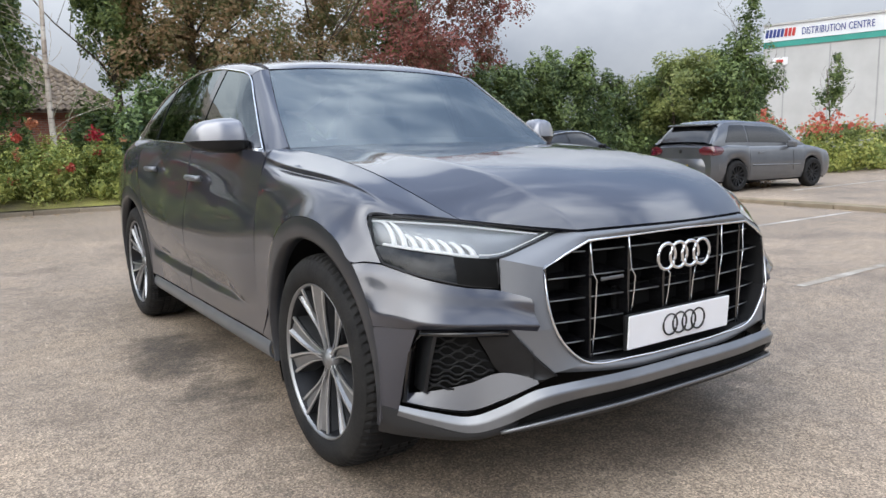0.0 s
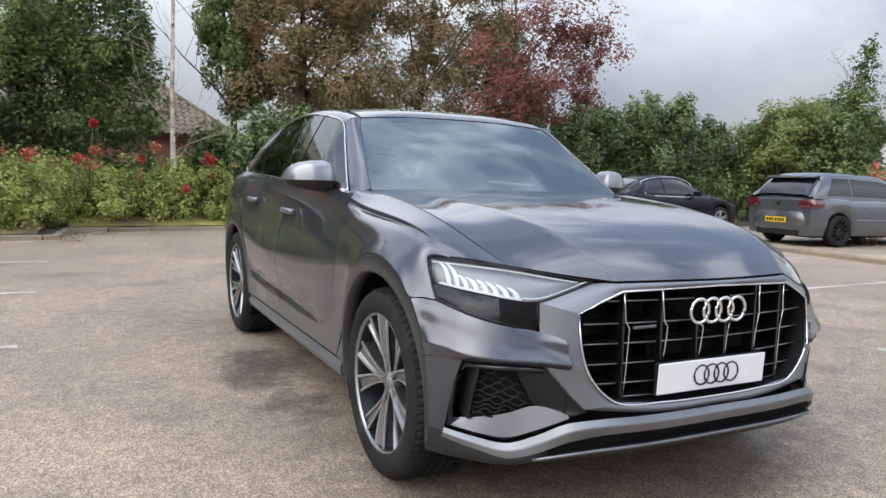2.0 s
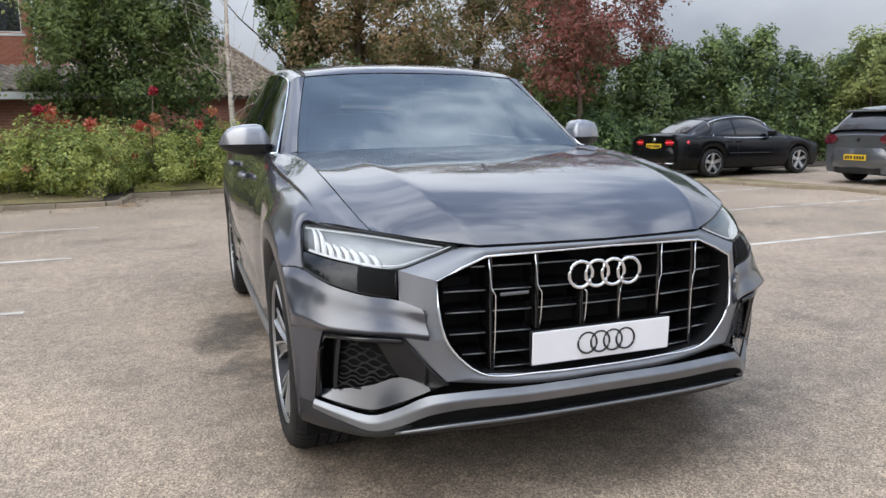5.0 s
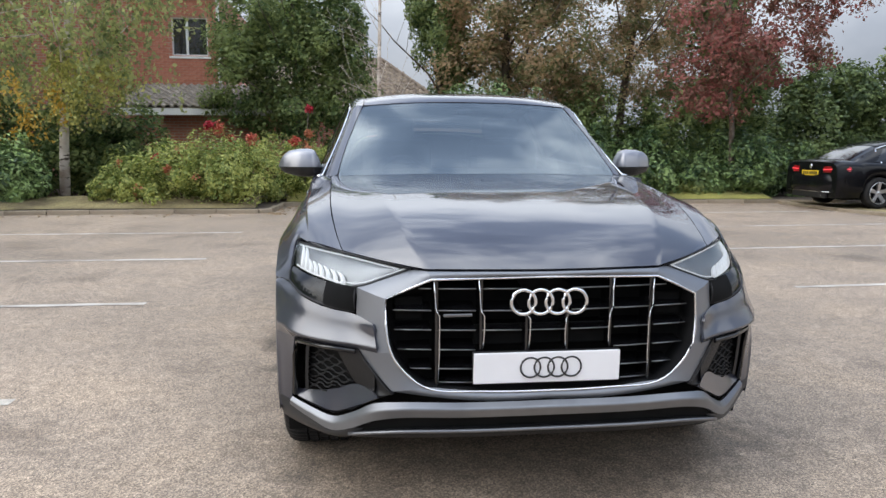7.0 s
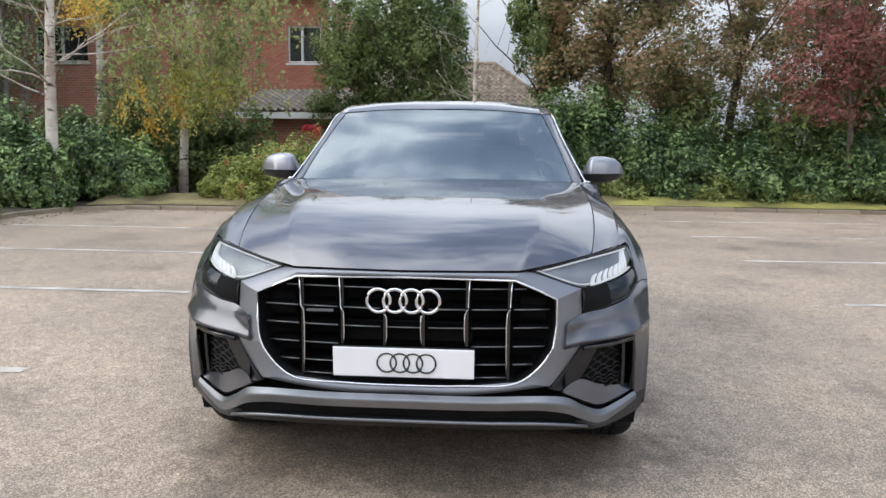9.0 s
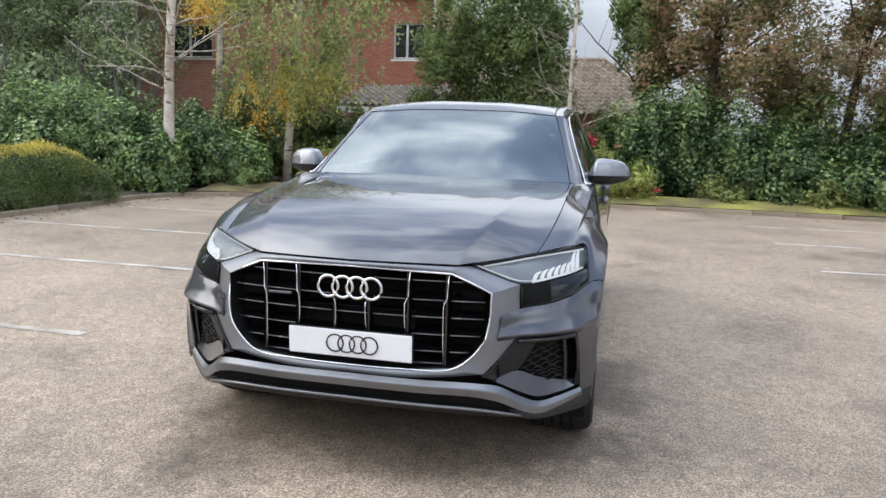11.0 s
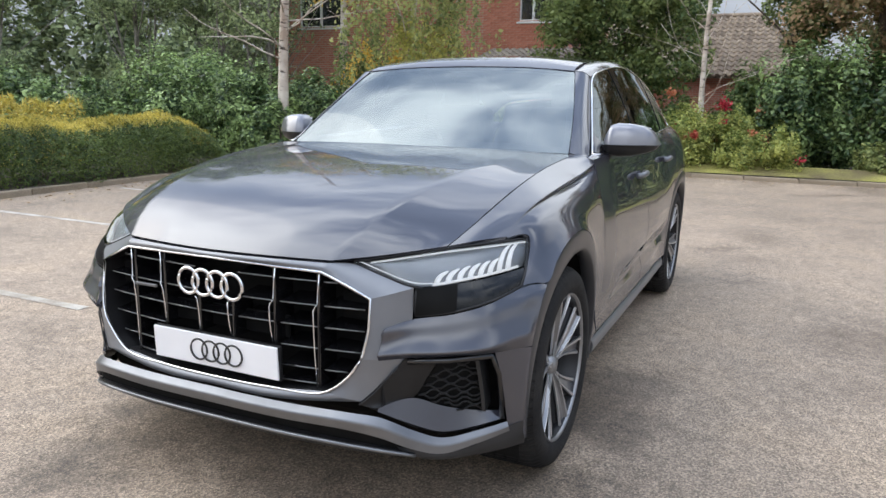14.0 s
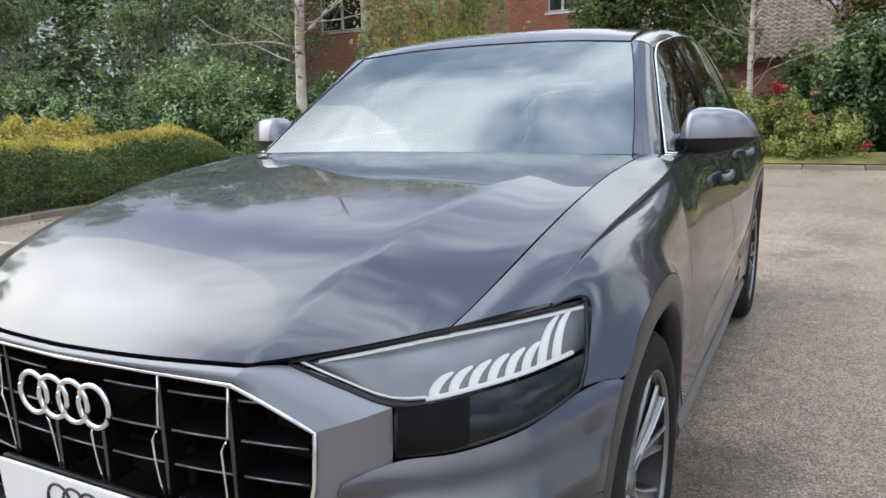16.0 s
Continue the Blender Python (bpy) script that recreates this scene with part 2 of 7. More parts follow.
M_SLATEDGE = surface("dull_grey_slat_edge", (0.20, 0.205, 0.215), (0.30, 0.305, 0.315), 30, 0.34, 0.8)
M_RIMDARK = surface("dark_alloy", (0.022, 0.023, 0.025), (0.04, 0.04, 0.043), 10, 0.4, 0.7)
M_CAP = surface("grey_mirror_paint", (0.175, 0.180, 0.208), (0.205, 0.210, 0.240), 6, 0.40, 0.5, 1.0, coat_ior=1.95)
M_ARCH = surface("dark_arch_plastic", (0.018, 0.019, 0.021), (0.027, 0.028, 0.031), 6, 0.42, 0.1, 0.10, spec=0.4)
M_ARCHTRIM = surface("grey_arch_trim", (0.026, 0.028, 0.034), (0.036, 0.038, 0.044), 6, 0.40, 0.2, 0.35, spec=0.35, coat_ior=1.5)
# the grey alloy again, with shade darkened into its colour, for spoke flanks
M_SPOKESHADE = surface("shaded_grey_alloy", (0.075, 0.077, 0.082), (0.11, 0.112, 0.118), 12, 0.38, 0.7)
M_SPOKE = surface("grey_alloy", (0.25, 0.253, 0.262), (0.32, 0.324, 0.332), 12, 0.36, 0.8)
M_GLASS = clear("tinted_windscreen_glass", (0.45, 0.50, 0.52), 2.85)
M_PRIVACY = clear("dark_privacy_glass", (0.10, 0.11, 0.11), 1.7)
M_LENS = clear("clear_lamp_lens", (0.93, 0.94, 0.95), 1.32, 0.015)
M_WHITEPLATE = surface("white_plate", (0.74, 0.74, 0.76), (0.80, 0.80, 0.82), 4, 0.35)
M_PLATEBLACK = surface("plate_black", (0.012, 0.012, 0.013), (0.02, 0.02, 0.02), 6, 0.4)
M_LAMPGREY = surface("lamp_reflector", (0.20, 0.207, 0.218), (0.28, 0.288, 0.300), 14, 0.35, 0.4)
M_CHAMBER = surface("lamp_chamber_black", (0.005, 0.006, 0.007), (0.016, 0.017, 0.019), 30, 0.08, 0, 0.0, spec=0.32)
M_DRL = glow("daytime_lamp_white", (0.95, 0.97, 1.0), 0.45)
M_CABIN = surface("dark_cabin", (0.012, 0.012, 0.013), (0.025, 0.025, 0.026), 6, 0.7)
M_RED = surface("red_badge", (0.45, 0.02, 0.02), (0.55, 0.03, 0.03), 5, 0.4)
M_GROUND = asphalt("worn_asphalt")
M_LINEFAINT = surface("nearly_worn_off_line_paint", (0.27, 0.225, 0.175), (0.54, 0.50, 0.44), 3.4, 0.8, 0, 0, 0.3, 120, 0, 0.25)
M_LINE = surface("worn_white_line_paint", (0.29, 0.25, 0.21), (0.64, 0.60, 0.54), 2.6, 0.75, 0, 0, 0.3, 120, 0, 0.18)
M_KERB = surface("concrete_kerb", (0.205, 0.165, 0.115), (0.380, 0.310, 0.225), 1.6, 0.9, 0, 0, 0.5, 60, 0.5, 0.22)
M_SOIL = surface("bed_soil", (0.030, 0.022, 0.016), (0.075, 0.055, 0.038), 3, 0.95, 0, 0, 0.8, 30, 0, 0.3)
M_MOSS = surface("mossy_verge", (0.115, 0.090, 0.050), (0.32, 0.30, 0.075), 0.9, 0.95, 0, 0, 0.8, 45, 0, 0.35)
M_BRICKFACE = surface("brick_face", (0.39, 0.145, 0.095), (0.52, 0.225, 0.15), 9, 0.88, 0, 0, 0.4, 90, 0.9, 0.15)
M_LITTER = surface("leaf_strewn_soil", (0.120, 0.090, 0.048), (0.30, 0.245, 0.11), 1.3, 0.95, 0, 0, 0.8, 38, 0, 0.4)
M_BRICK = brickwork("red_brickwork")
M_TILE = surface("concrete_roof_tile", (0.16, 0.122, 0.092), (0.36, 0.29, 0.215), 3, 0.85, 0, 0, 0.3, 50, 0.7, 0.2)
M_TILEGREY = surface("grey_roof_tile", (0.19, 0.165, 0.14), (0.37, 0.32, 0.27), 3, 0.85, 0, 0, 0.3, 50, 0.7, 0.2)
M_WHITE = surface("white_upvc", (0.66, 0.66, 0.65), (0.78, 0.78, 0.77), 2, 0.4)
M_PANE = surface("dark_window_glass", (0.012, 0.014, 0.016), (0.02, 0.022, 0.024), 2, 0.05, 0, 0.5)
M_BARK = surface("grey_brown_bark", (0.06, 0.045, 0.033), (0.15, 0.12, 0.09), 7, 0.9, 0, 0, 0.8, 40, 0, 0.3)
M_GREYBARK = surface("pale_grey_bark", (0.15, 0.135, 0.115), (0.34, 0.31, 0.27), 6, 0.85, 0, 0, 0.6, 40, 0, 0.3)


def birch_bark(name):
    """Cream bark with short dark bands round the trunk and darker, warmer patches."""
    m, n, l, p = nodes(name)
    co, mp = n.new("ShaderNodeTexCoord"), n.new("ShaderNodeMapping")
    mp.inputs["Scale"].default_value = (3.2, 3.2, 9.0)
    l.new(co.outputs["Object"], mp.inputs["Vector"])
    band, patch = n.new("ShaderNodeTexNoise"), n.new("ShaderNodeTexNoise")
    band.inputs["Scale"].default_value, band.inputs["Detail"].default_value = 1.6, 4
    patch.inputs["Scale"].default_value, patch.inputs["Detail"].default_value = 2.4, 5
    l.new(mp.outputs["Vector"], band.inputs["Vector"])
    l.new(co.outputs["Object"], patch.inputs["Vector"])
    ramp, warm, mix = n.new("ShaderNodeValToRGB"), n.new("ShaderNodeValToRGB"), n.new("ShaderNodeMix")
    for r, stops in ((ramp, ((0.33, (0.14, 0.12, 0.11)), (0.43, (1.0, 1.0, 1.0)))), (warm, ((0.35, (0.34, 0.26, 0.20)), (0.62, (0.66, 0.60, 0.53))))):
        for e, (pos, c) in zip(r.color_ramp.elements, stops):
            e.position, e.color = pos, (*c, 1)
    mix.data_type, mix.blend_type = "RGBA", "MULTIPLY"
    mix.inputs["Factor"].default_value = 1.0
    l.new(band.outputs["Fac"], ramp.inputs["Fac"])
    l.new(patch.outputs["Fac"], warm.inputs["Fac"])
    l.new(warm.outputs["Color"], mix.inputs["A"])
    l.new(ramp.outputs["Color"], mix.inputs["B"])
    l.new(mix.outputs["Result"], p.inputs["Base Color"])
    p.inputs["Roughness"].default_value = 0.8
    bp = n.new("ShaderNodeBump")
    bp.inputs["Strength"].default_value, bp.inputs["Distance"].default_value = 0.6, 0.006
    l.new(band.outputs["Fac"], bp.inputs["Height"])
    l.new(bp.outputs["Normal"], p.inputs["Normal"])
    return m


M_BIRCH = birch_bark("pale_birch_bark")


def leafy(name, c1, c2, tr=0.3, rough=0.5, spread=1.2):
    c1, c2 = [1.75 * v for v in c1], [1.75 * v for v in c2]
    return surface(name, c1, c2, 0.9, rough, 0, 0, 0, 60, spread, 0, 0.4, tr, True)


L_LAUREL = leafy("laurel_leaf", (0.022, 0.046, 0.017), (0.240, 0.320, 0.124), 0.3, 0.34)
L_RHODO = leafy("rhododendron_leaf", (0.016, 0.037, 0.013), (0.150, 0.208, 0.075), 0.25, 0.40)
L_ROSE = leafy("rose_leaf", (0.098, 0.132, 0.034), (0.300, 0.308, 0.092), 0.35, 0.5)
L_FLOWER = leafy("red_petal", (0.19, 0.010, 0.018), (0.31, 0.03, 0.045), 0.3, 0.55)
L_ORANGE = leafy("orange_petal", (0.27, 0.10, 0.05), (0.36, 0.17, 0.10), 0.3, 0.55)
L_GREEN = leafy("dark_tree_leaf", (0.046, 0.076, 0.027), (0.170, 0.205, 0.072), 0.50, 0.5)
L_BROWN = leafy("bronze_autumn_leaf", (0.106, 0.122, 0.050), (0.315, 0.215, 0.126), 0.62, 0.55)
L_CRIMSON = leafy("crimson_autumn_leaf", (0.098, 0.058, 0.036), (0.215, 0.076, 0.066), 0.45, 0.55)
L_BIRCH = leafy("birch_leaf", (0.105, 0.132, 0.056), (0.300, 0.310, 0.125), 0.55, 0.5)
L_YELLOW = leafy("yellow_birch_leaf", (0.330, 0.200, 0.028), (0.450, 0.320, 0.080), 0.4, 0.5)
L_HEDGE = leafy("tall_hedge_leaf", (0.034, 0.056, 0.020), (0.140, 0.180, 0.062), 0.3, 0.5)
L_LIME = leafy("yellow_green_leaf", (0.075, 0.098, 0.030), (0.210, 0.228, 0.080), 0.4, 0.5)
L_GOLD = leafy("golden_hedge_leaf", (0.210, 0.180, 0.036), (0.420, 0.345, 0.085), 0.40, 0.5)
L_CLIP = leafy("clipped_hedge_leaf", (0.018, 0.036, 0.010), (0.088, 0.118, 0.026), 0.3, 0.5)
L_WOOD = leafy("woodland_leaf", (0.072, 0.096, 0.050), (0.260, 0.305, 0.150), 0.45, 0.5)
L_CORAL = leafy("coral_petal", (0.28, 0.05, 0.035), (0.38, 0.13, 0.085), 0.3, 0.55)


# ---------------------------------------------------------------- mesh helpers
def part(name, bm, material, parent=None, label=""):
    """Links a bmesh as one mesh object under a thing or a part."""
    me = bpy.data.meshes.new(name)
    bm.to_mesh(me)
    bm.free()
    me.materials.append(material)
    ob = new(name, me)
    ob.parent = parent
    return tagged(ob, label)


def thing(name, label, category, group="", at=(0, 0, 0)):
    ob = new(name)
    ob.location = at
    ob.empty_display_size = 0.2
    bpy.context.view_layer.update()
    return tagged(ob, label, category, group)


def curve(points, n):
    """n points of a cubic through the given ones, evenly in the chords' square roots."""
    p = np.array(points, float)
    if len(p) == 2:
        s = np.linspace(0, 1, n)[:, None]
        return p[0] * (1 - s) + p[1] * s
    k = np.concatenate([[0], np.cumsum(np.maximum(np.linalg.norm(np.diff(p, axis=0), axis=1), 1e-6) ** 0.7)])
    d = np.empty_like(p)
    h = np.diff(k)
    slope = np.diff(p, axis=0) / h[:, None]
    d[1:-1] = (slope[:-1] * h[1:, None] + slope[1:] * h[:-1, None]) / (h[:-1] + h[1:])[:, None]
    d[0], d[-1] = 1.5 * slope[0] - 0.5 * d[1], 1.5 * slope[-1] - 0.5 * d[-2]
    s = np.linspace(0, k[-1], n)
    i = np.clip(np.searchsorted(k, s, "right") - 1, 0, len(h) - 1)
    u = ((s - k[i]) / h[i])[:, None]
    hh = h[i][:, None]
    return ((2 * u**3 - 3 * u**2 + 1) * p[i] + (u**3 - 2 * u**2 + u) * hh * d[i]
            + (-2 * u**3 + 3 * u**2) * p[i + 1] + (u**3 - u**2) * hh * d[i + 1])


def net(rows, nu, nv):
    across = np.array([curve(r, nv) for r in rows])
    return np.stack([curve(across[:, j], nu) for j in range(nv)], 1)


def fair(rows, nu, nv, degree=5, crease=(), columns=None, exact=()):
    """A smooth sheet: every lengthwise line is one polynomial through its control points, crossed by cubics that break at the creases."""
    p = np.array(rows, float)
    if columns:
        p = p[:, list(columns)]
    u = np.concatenate([[0], np.cumsum(np.linalg.norm(np.diff(p, axis=0), axis=2).mean(1))])
    u /= u[-1]
    w = np.ones(len(u))
    w[0], w[-1] = 12, 12
    s = np.linspace(0, 1, nu)
    lines = [np.stack([np.polyval(np.polyfit(u, p[:, j, k], degree, w=w), s) for k in range(3)], 1) for j in range(p.shape[1])]
    for j in exact:
        q = curve(p[:, j], 400)
        t = np.array([np.argmin(((q - v) ** 2).sum(1)) for v in p[:, j]], float)
        at = np.interp(s, u, t)
        lines[j] = np.stack([np.interp(at, np.arange(400), q[:, k]) for k in range(3)], 1)
    lines = np.stack(lines, 1)
    stops = [0, *crease, p.shape[1] - 1]
    out = []
    for i in range(nu):
        pieces = []
        for a, e in zip(stops, stops[1:]):
            n = max(3, round(nv * (e - a) / (p.shape[1] - 1)))
            q = curve(lines[i, a:e + 1], n)
            pieces.append(q if not pieces else q[1:])
        out.append(np.concatenate(pieces))
    return np.array(out)


def relax(grid, along, across=0):
    """Evens out a grid of points, the borders within themselves and the corners not at all."""
    g = grid.copy()
    for axis, n in ((0, along), (1, across)):
        for _ in range(n):
            h = g if axis == 0 else g.transpose(1, 0, 2)
            h[1:-1] += 0.5 * ((h[:-2] + h[2:]) / 2 - h[1:-1])
    return g


def skin(grid, lip=0.012, heart=(0, 2.4, 0.6), smooth=True):
    """A sheet over a grid of points, facing away from heart, with its border turned inwards by lip."""
    nu, nv = grid.shape[:2]
    bm = bmesh.new()
    v = [[bm.verts.new(grid[i, j]) for j in range(nv)] for i in range(nu)]
    faces = [bm.faces.new((v[i][j], v[i + 1][j], v[i + 1][j + 1], v[i][j + 1])) for i in range(nu - 1) for j in range(nv - 1)
             if len({tuple(np.round(grid[a, b], 6)) for a, b in ((i, j), (i + 1, j), (i + 1, j + 1), (i, j + 1))}) == 4]
    bm.normal_update()
    if sum((f.calc_center_median() - Vector(heart)).dot(f.normal) for f in faces) < 0:
        bmesh.ops.reverse_faces(bm, faces=faces)
        bm.normal_update()
    for f in faces:
        f.smooth = smooth
    if lip:
        ring = [v[0][j] for j in range(nv)] + [v[i][-1] for i in range(1, nu)] + [v[-1][j] for j in range(nv - 2, -1, -1)] + [v[i][0] for i in range(nu - 2, 0, -1)]
        outer = [bm.verts.new(a.co) for a in ring]
        inner = [bm.verts.new(a.co - a.normal * lip) for a in ring]
        for a in range(len(ring)):
            b = (a + 1) % len(ring)
            if (outer[a].co - outer[b].co).length > 1e-5:
                bm.faces.new((outer[a], outer[b], inner[b], inner[a]))
    return bm


def flip(grid, side):
    return grid * np.array([side, 1, 1])


def pair(name, rows, material, parent, nu=14, nv=14, lip=0.012, label="", heart=(0, 2.4, 0.6), even=(6, 2), grid=None):
    """The same panel on both sides."""
    g = relax(net(rows, nu, nv), *even) if grid is None else grid
    return [part(name, skin(flip(g, s), lip, heart), material, parent, label) for s in (1, -1)]


def whole(name, rows, material, parent, nu=16, nv=14, lip=0.012, label="", heart=(0, 2.4, 0.6), even=(4, 2), grid=None):
    """A panel across the middle: rows run from the middle outwards."""
    g = net(rows, nu, nv) if grid is None else grid
    g = np.concatenate([flip(g, -1)[:, :0:-1], g], 1)
    g = relax(g, *even) if grid is None else g
    return part(name, skin(g, lip, heart), material, parent, label)


def tube(points, radius, sides=8, closed=False, bm=None, flat=1.0):
    """A round bar along points; radius one number or one for each point."""
    bm = bm or bmesh.new()
    p = [Vector(a) for a in points]
    n = len(p)
    rr = radius if hasattr(radius, "__len__") else [radius] * n
    rings = []
    for i in range(n):
        t = (p[(i + 1) % n] - p[i - 1]) if closed else (p[min(i + 1, n - 1)] - p[max(i - 1, 0)])
        t.normalize()
        u = t.cross(Vector((0, 0, 1)) if abs(t.z) < 0.9 else Vector((1, 0, 0))).normalized()
        w = u.cross(t)
        rings.append([bm.verts.new(p[i] + (u * math.cos(a) + w * math.sin(a) * flat) * rr[i]) for a in (2 * math.pi * k / sides for k in range(sides))])
    for i in range(n if closed else n - 1):
        a, b = rings[i], rings[(i + 1) % n]
        for k in range(sides):
            bm.faces.new((a[k], a[(k + 1) % sides], b[(k + 1) % sides], b[k])).smooth = True
    if not closed:
        bm.faces.new(rings[0][::-1])
        bm.faces.new(rings[-1])
    return bm


def block(sx, sy, sz, at=(0, 0, 0), bevel=0.0, turn=None, bm=None):
    """A box of that size about at, with rounded edges."""
    b = bmesh.new()
    bmesh.ops.create_cube(b, size=1, matrix=Matrix.Diagonal((sx, sy, sz, 1)))
    if bevel:
        bmesh.ops.bevel(b, geom=list(b.edges), offset=bevel, segments=2, affect="EDGES", profile=0.5)
    m = Matrix.Translation(at) @ (turn or Matrix())
    bmesh.ops.transform(b, matrix=m, verts=list(b.verts))
    if bm is None:
        return b
    me = bpy.data.meshes.new("tmp")
    b.to_mesh(me)
    b.free()
    bm.from_mesh(me)
    bpy.data.meshes.remove(me)
    return bm


def lathe(profile, segments=48, axis="x", bm=None):
    """A solid of revolution round the x axis: profile of (radius, x)."""
    bm = bm or bmesh.new()
    rings = [[bm.verts.new((x, r * math.cos(2 * math.pi * k / segments), r * math.sin(2 * math.pi * k / segments))) for k in range(segments)] for r, x in profile]
    for a, b in zip(rings, rings[1:]):
        for k in range(segments):
            bm.faces.new((a[k], b[k], b[(k + 1) % segments], a[(k + 1) % segments])).smooth = True
    return bm


def ngon(points, depth=0.0, way=(0, 1, 0), bm=None):
    """A flat plate over a ring of points, thickened by depth along way."""
    bm = bm or bmesh.new()
    f = bm.faces.new([bm.verts.new(p) for p in points])
    if depth:
        r = bmesh.ops.extrude_face_region(bm, geom=[f])
        bmesh.ops.translate(bm, vec=Vector(way) * depth, verts=[v for v in r["geom"] if isinstance(v, bmesh.types.BMVert)])
    bmesh.ops.recalc_face_normals(bm, faces=list(bm.faces))
    return bm


# ---------------------------------------------------------------- the grey coupe SUV
HUB_Y, HUB_Y2, HUB_Z, R_IN = 0.839, 3.838, 0.39, 0.452


def arch_x(angle):
    return float(np.interp(angle, [-5, 0, 40, 65, 90, 115, 140, 180, 190], [0.944, 0.948, 0.966, 0.978, 0.984, 0.979, 0.970, 0.960, 0.956]))


def arch(angle, hub=HUB_Y, grow=0.0, out=0.0):
    """A point on the outer edge of a wheel arch; 0 degrees is rearwards, 90 up."""
    a = radians(angle)
    r = 0.475 + 0.055 * min(1, max(0, math.sin(a) * 1.28)) + grow
    return (arch_x(angle) + out, hub + r * math.cos(a), HUB_Z + r * math.sin(a))


def arch_in(angle, hub=HUB_Y, out=0.0, r=R_IN):
    a = radians(angle)
    return (arch_x(angle) + out, hub + r * math.cos(a), HUB_Z + r * math.sin(a))


def build_wheel():
    """One road wheel round the origin, its face towards +x."""
    ob = thing("wheel", "", "")
    tyre = [(0.280, -0.010), (0.292, 0.004), (0.316, 0.012), (0.345, 0.010), (0.370, -0.002), (0.384, -0.022), (0.389, -0.045)]
    for k in range(5):
        x = -0.05 - k * 0.042
        tyre += [(0.390, x), (0.390, x - 0.032), (0.380, x - 0.034), (0.380, x - 0.040)]
    tyre += [(0.384, -0.262), (0.345, -0.285), (0.295, -0.275), (0.280, -0.260)]
    t = lathe(tyre, 216)
    # lateral grooves across the shoulder blocks
    for k, v in enumerate(t.verts):
        ring, seg = divmod(k, 216)
        if seg % 3 == 0 and 5 <= ring <= len(tyre) - 4:
            r = math.hypot(v.co.y, v.co.z)
            v.co.y, v.co.z = v.co.y * (r - 0.008) / r, v.co.z * (r - 0.008) / r
    for f in t.faces:
        f.smooth = math.hypot(*f.calc_center_median().yz) < 0.366
    part("tyre", t, M_RUBBER, ob)
    rim = lathe([(0.282, -0.008), (0.286, -0.002), (0.284, 0.001), (0.280, -0.001), (0.275, -0.012)], 64)
    part("rim", rim, M_SPOKE, ob, "machined silver alloy rim")
    part("rim_barrel", lathe([(0.275, -0.010), (0.266, -0.05), (0.245, -0.12), (0.245, -0.25)], 64), M_RIMDARK, ob)
    part("brake_disc", lathe([(0.0, -0.10), (0.17, -0.10), (0.172, -0.12), (0.20, -0.125), (0.246, -0.13)], 48), M_DARK, ob)
    hub = lathe([(0.0, -0.030), (0.024, -0.031), (0.027, -0.036), (0.034, -0.037), (0.042, -0.048), (0.046, -0.085)], 32)
    part("hub_cap", hub, M_SPOKE, ob)
    # five forked arms: a pair springs from one stem and parts towards the rim; grey faces between bright machined
    # edges, flanks coloured as in shade
    line = np.array([(0.028, 4.0, 0.012), (0.070, 7.0, 0.0150), (0.115, 9.0, 0.0190), (0.160, 11.9, 0.0245), (0.215, 15.0, 0.0320), (0.279, 17.4, 0.0400)])
    for k in range(5):
        for s in (-1, 1):
            for nm, mt, prof in (("spoke", M_SPOKESHADE, ((-1.12, -0.080), (-0.98, -0.012), (0.96, -0.026), (1.25, -0.085))),
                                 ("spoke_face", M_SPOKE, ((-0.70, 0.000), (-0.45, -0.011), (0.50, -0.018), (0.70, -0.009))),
                                 ("machined_edge", M_RIM, ((-1.0, -0.006), (-0.97, 0.001), (-0.70, 0.001), (-0.66, -0.004))),
                                 ("machined_edge", M_RIM, ((0.64, -0.012), (0.68, -0.008), (0.94, -0.009), (0.98, -0.016)))):
                bm = bmesh.new()
                secs = []
                for u in np.linspace(0, 1, 9):
                    r, off, w = curve(line, 65)[round(u * 64)]
                    a = radians(90 + 72 * k + s * off)
                    x = -0.040 + 0.034 * u**1.3
                    c, d = Vector((0, math.cos(a), math.sin(a))), Vector((0, -math.sin(a), math.cos(a))) * s
                    o = c * r + Vector((x, 0, 0))
                    secs.append([bm.verts.new(o + d * w * q + Vector((z, 0, 0))) for q, z in prof])
                for a, e in zip(secs, secs[1:]):
                    for q in range(len(prof) - 1):
                        bm.faces.new((a[q], a[q + 1], e[q + 1], e[q]) if s > 0 else (e[q], e[q + 1], a[q + 1], a[q]))
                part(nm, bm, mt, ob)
    return ob


def rings_shape(width, dia, wire, y, z, centre=0.0, lean=0.0):
    """Four interlinked rings in a row, one mesh each."""
    out = []
    step = (width - dia) / 3
    for k in range(4):
        cx = centre - 1.5 * step + k * step
        pts = [(cx + (dia / 2 - wire) * math.cos(a), y + lean * math.sin(a), z + (dia / 2 - wire) * math.sin(a)) for a in (2 * math.pi * j / 40 for j in range(40))]
        out.append(tube(pts, wire, 8, True))
    return out


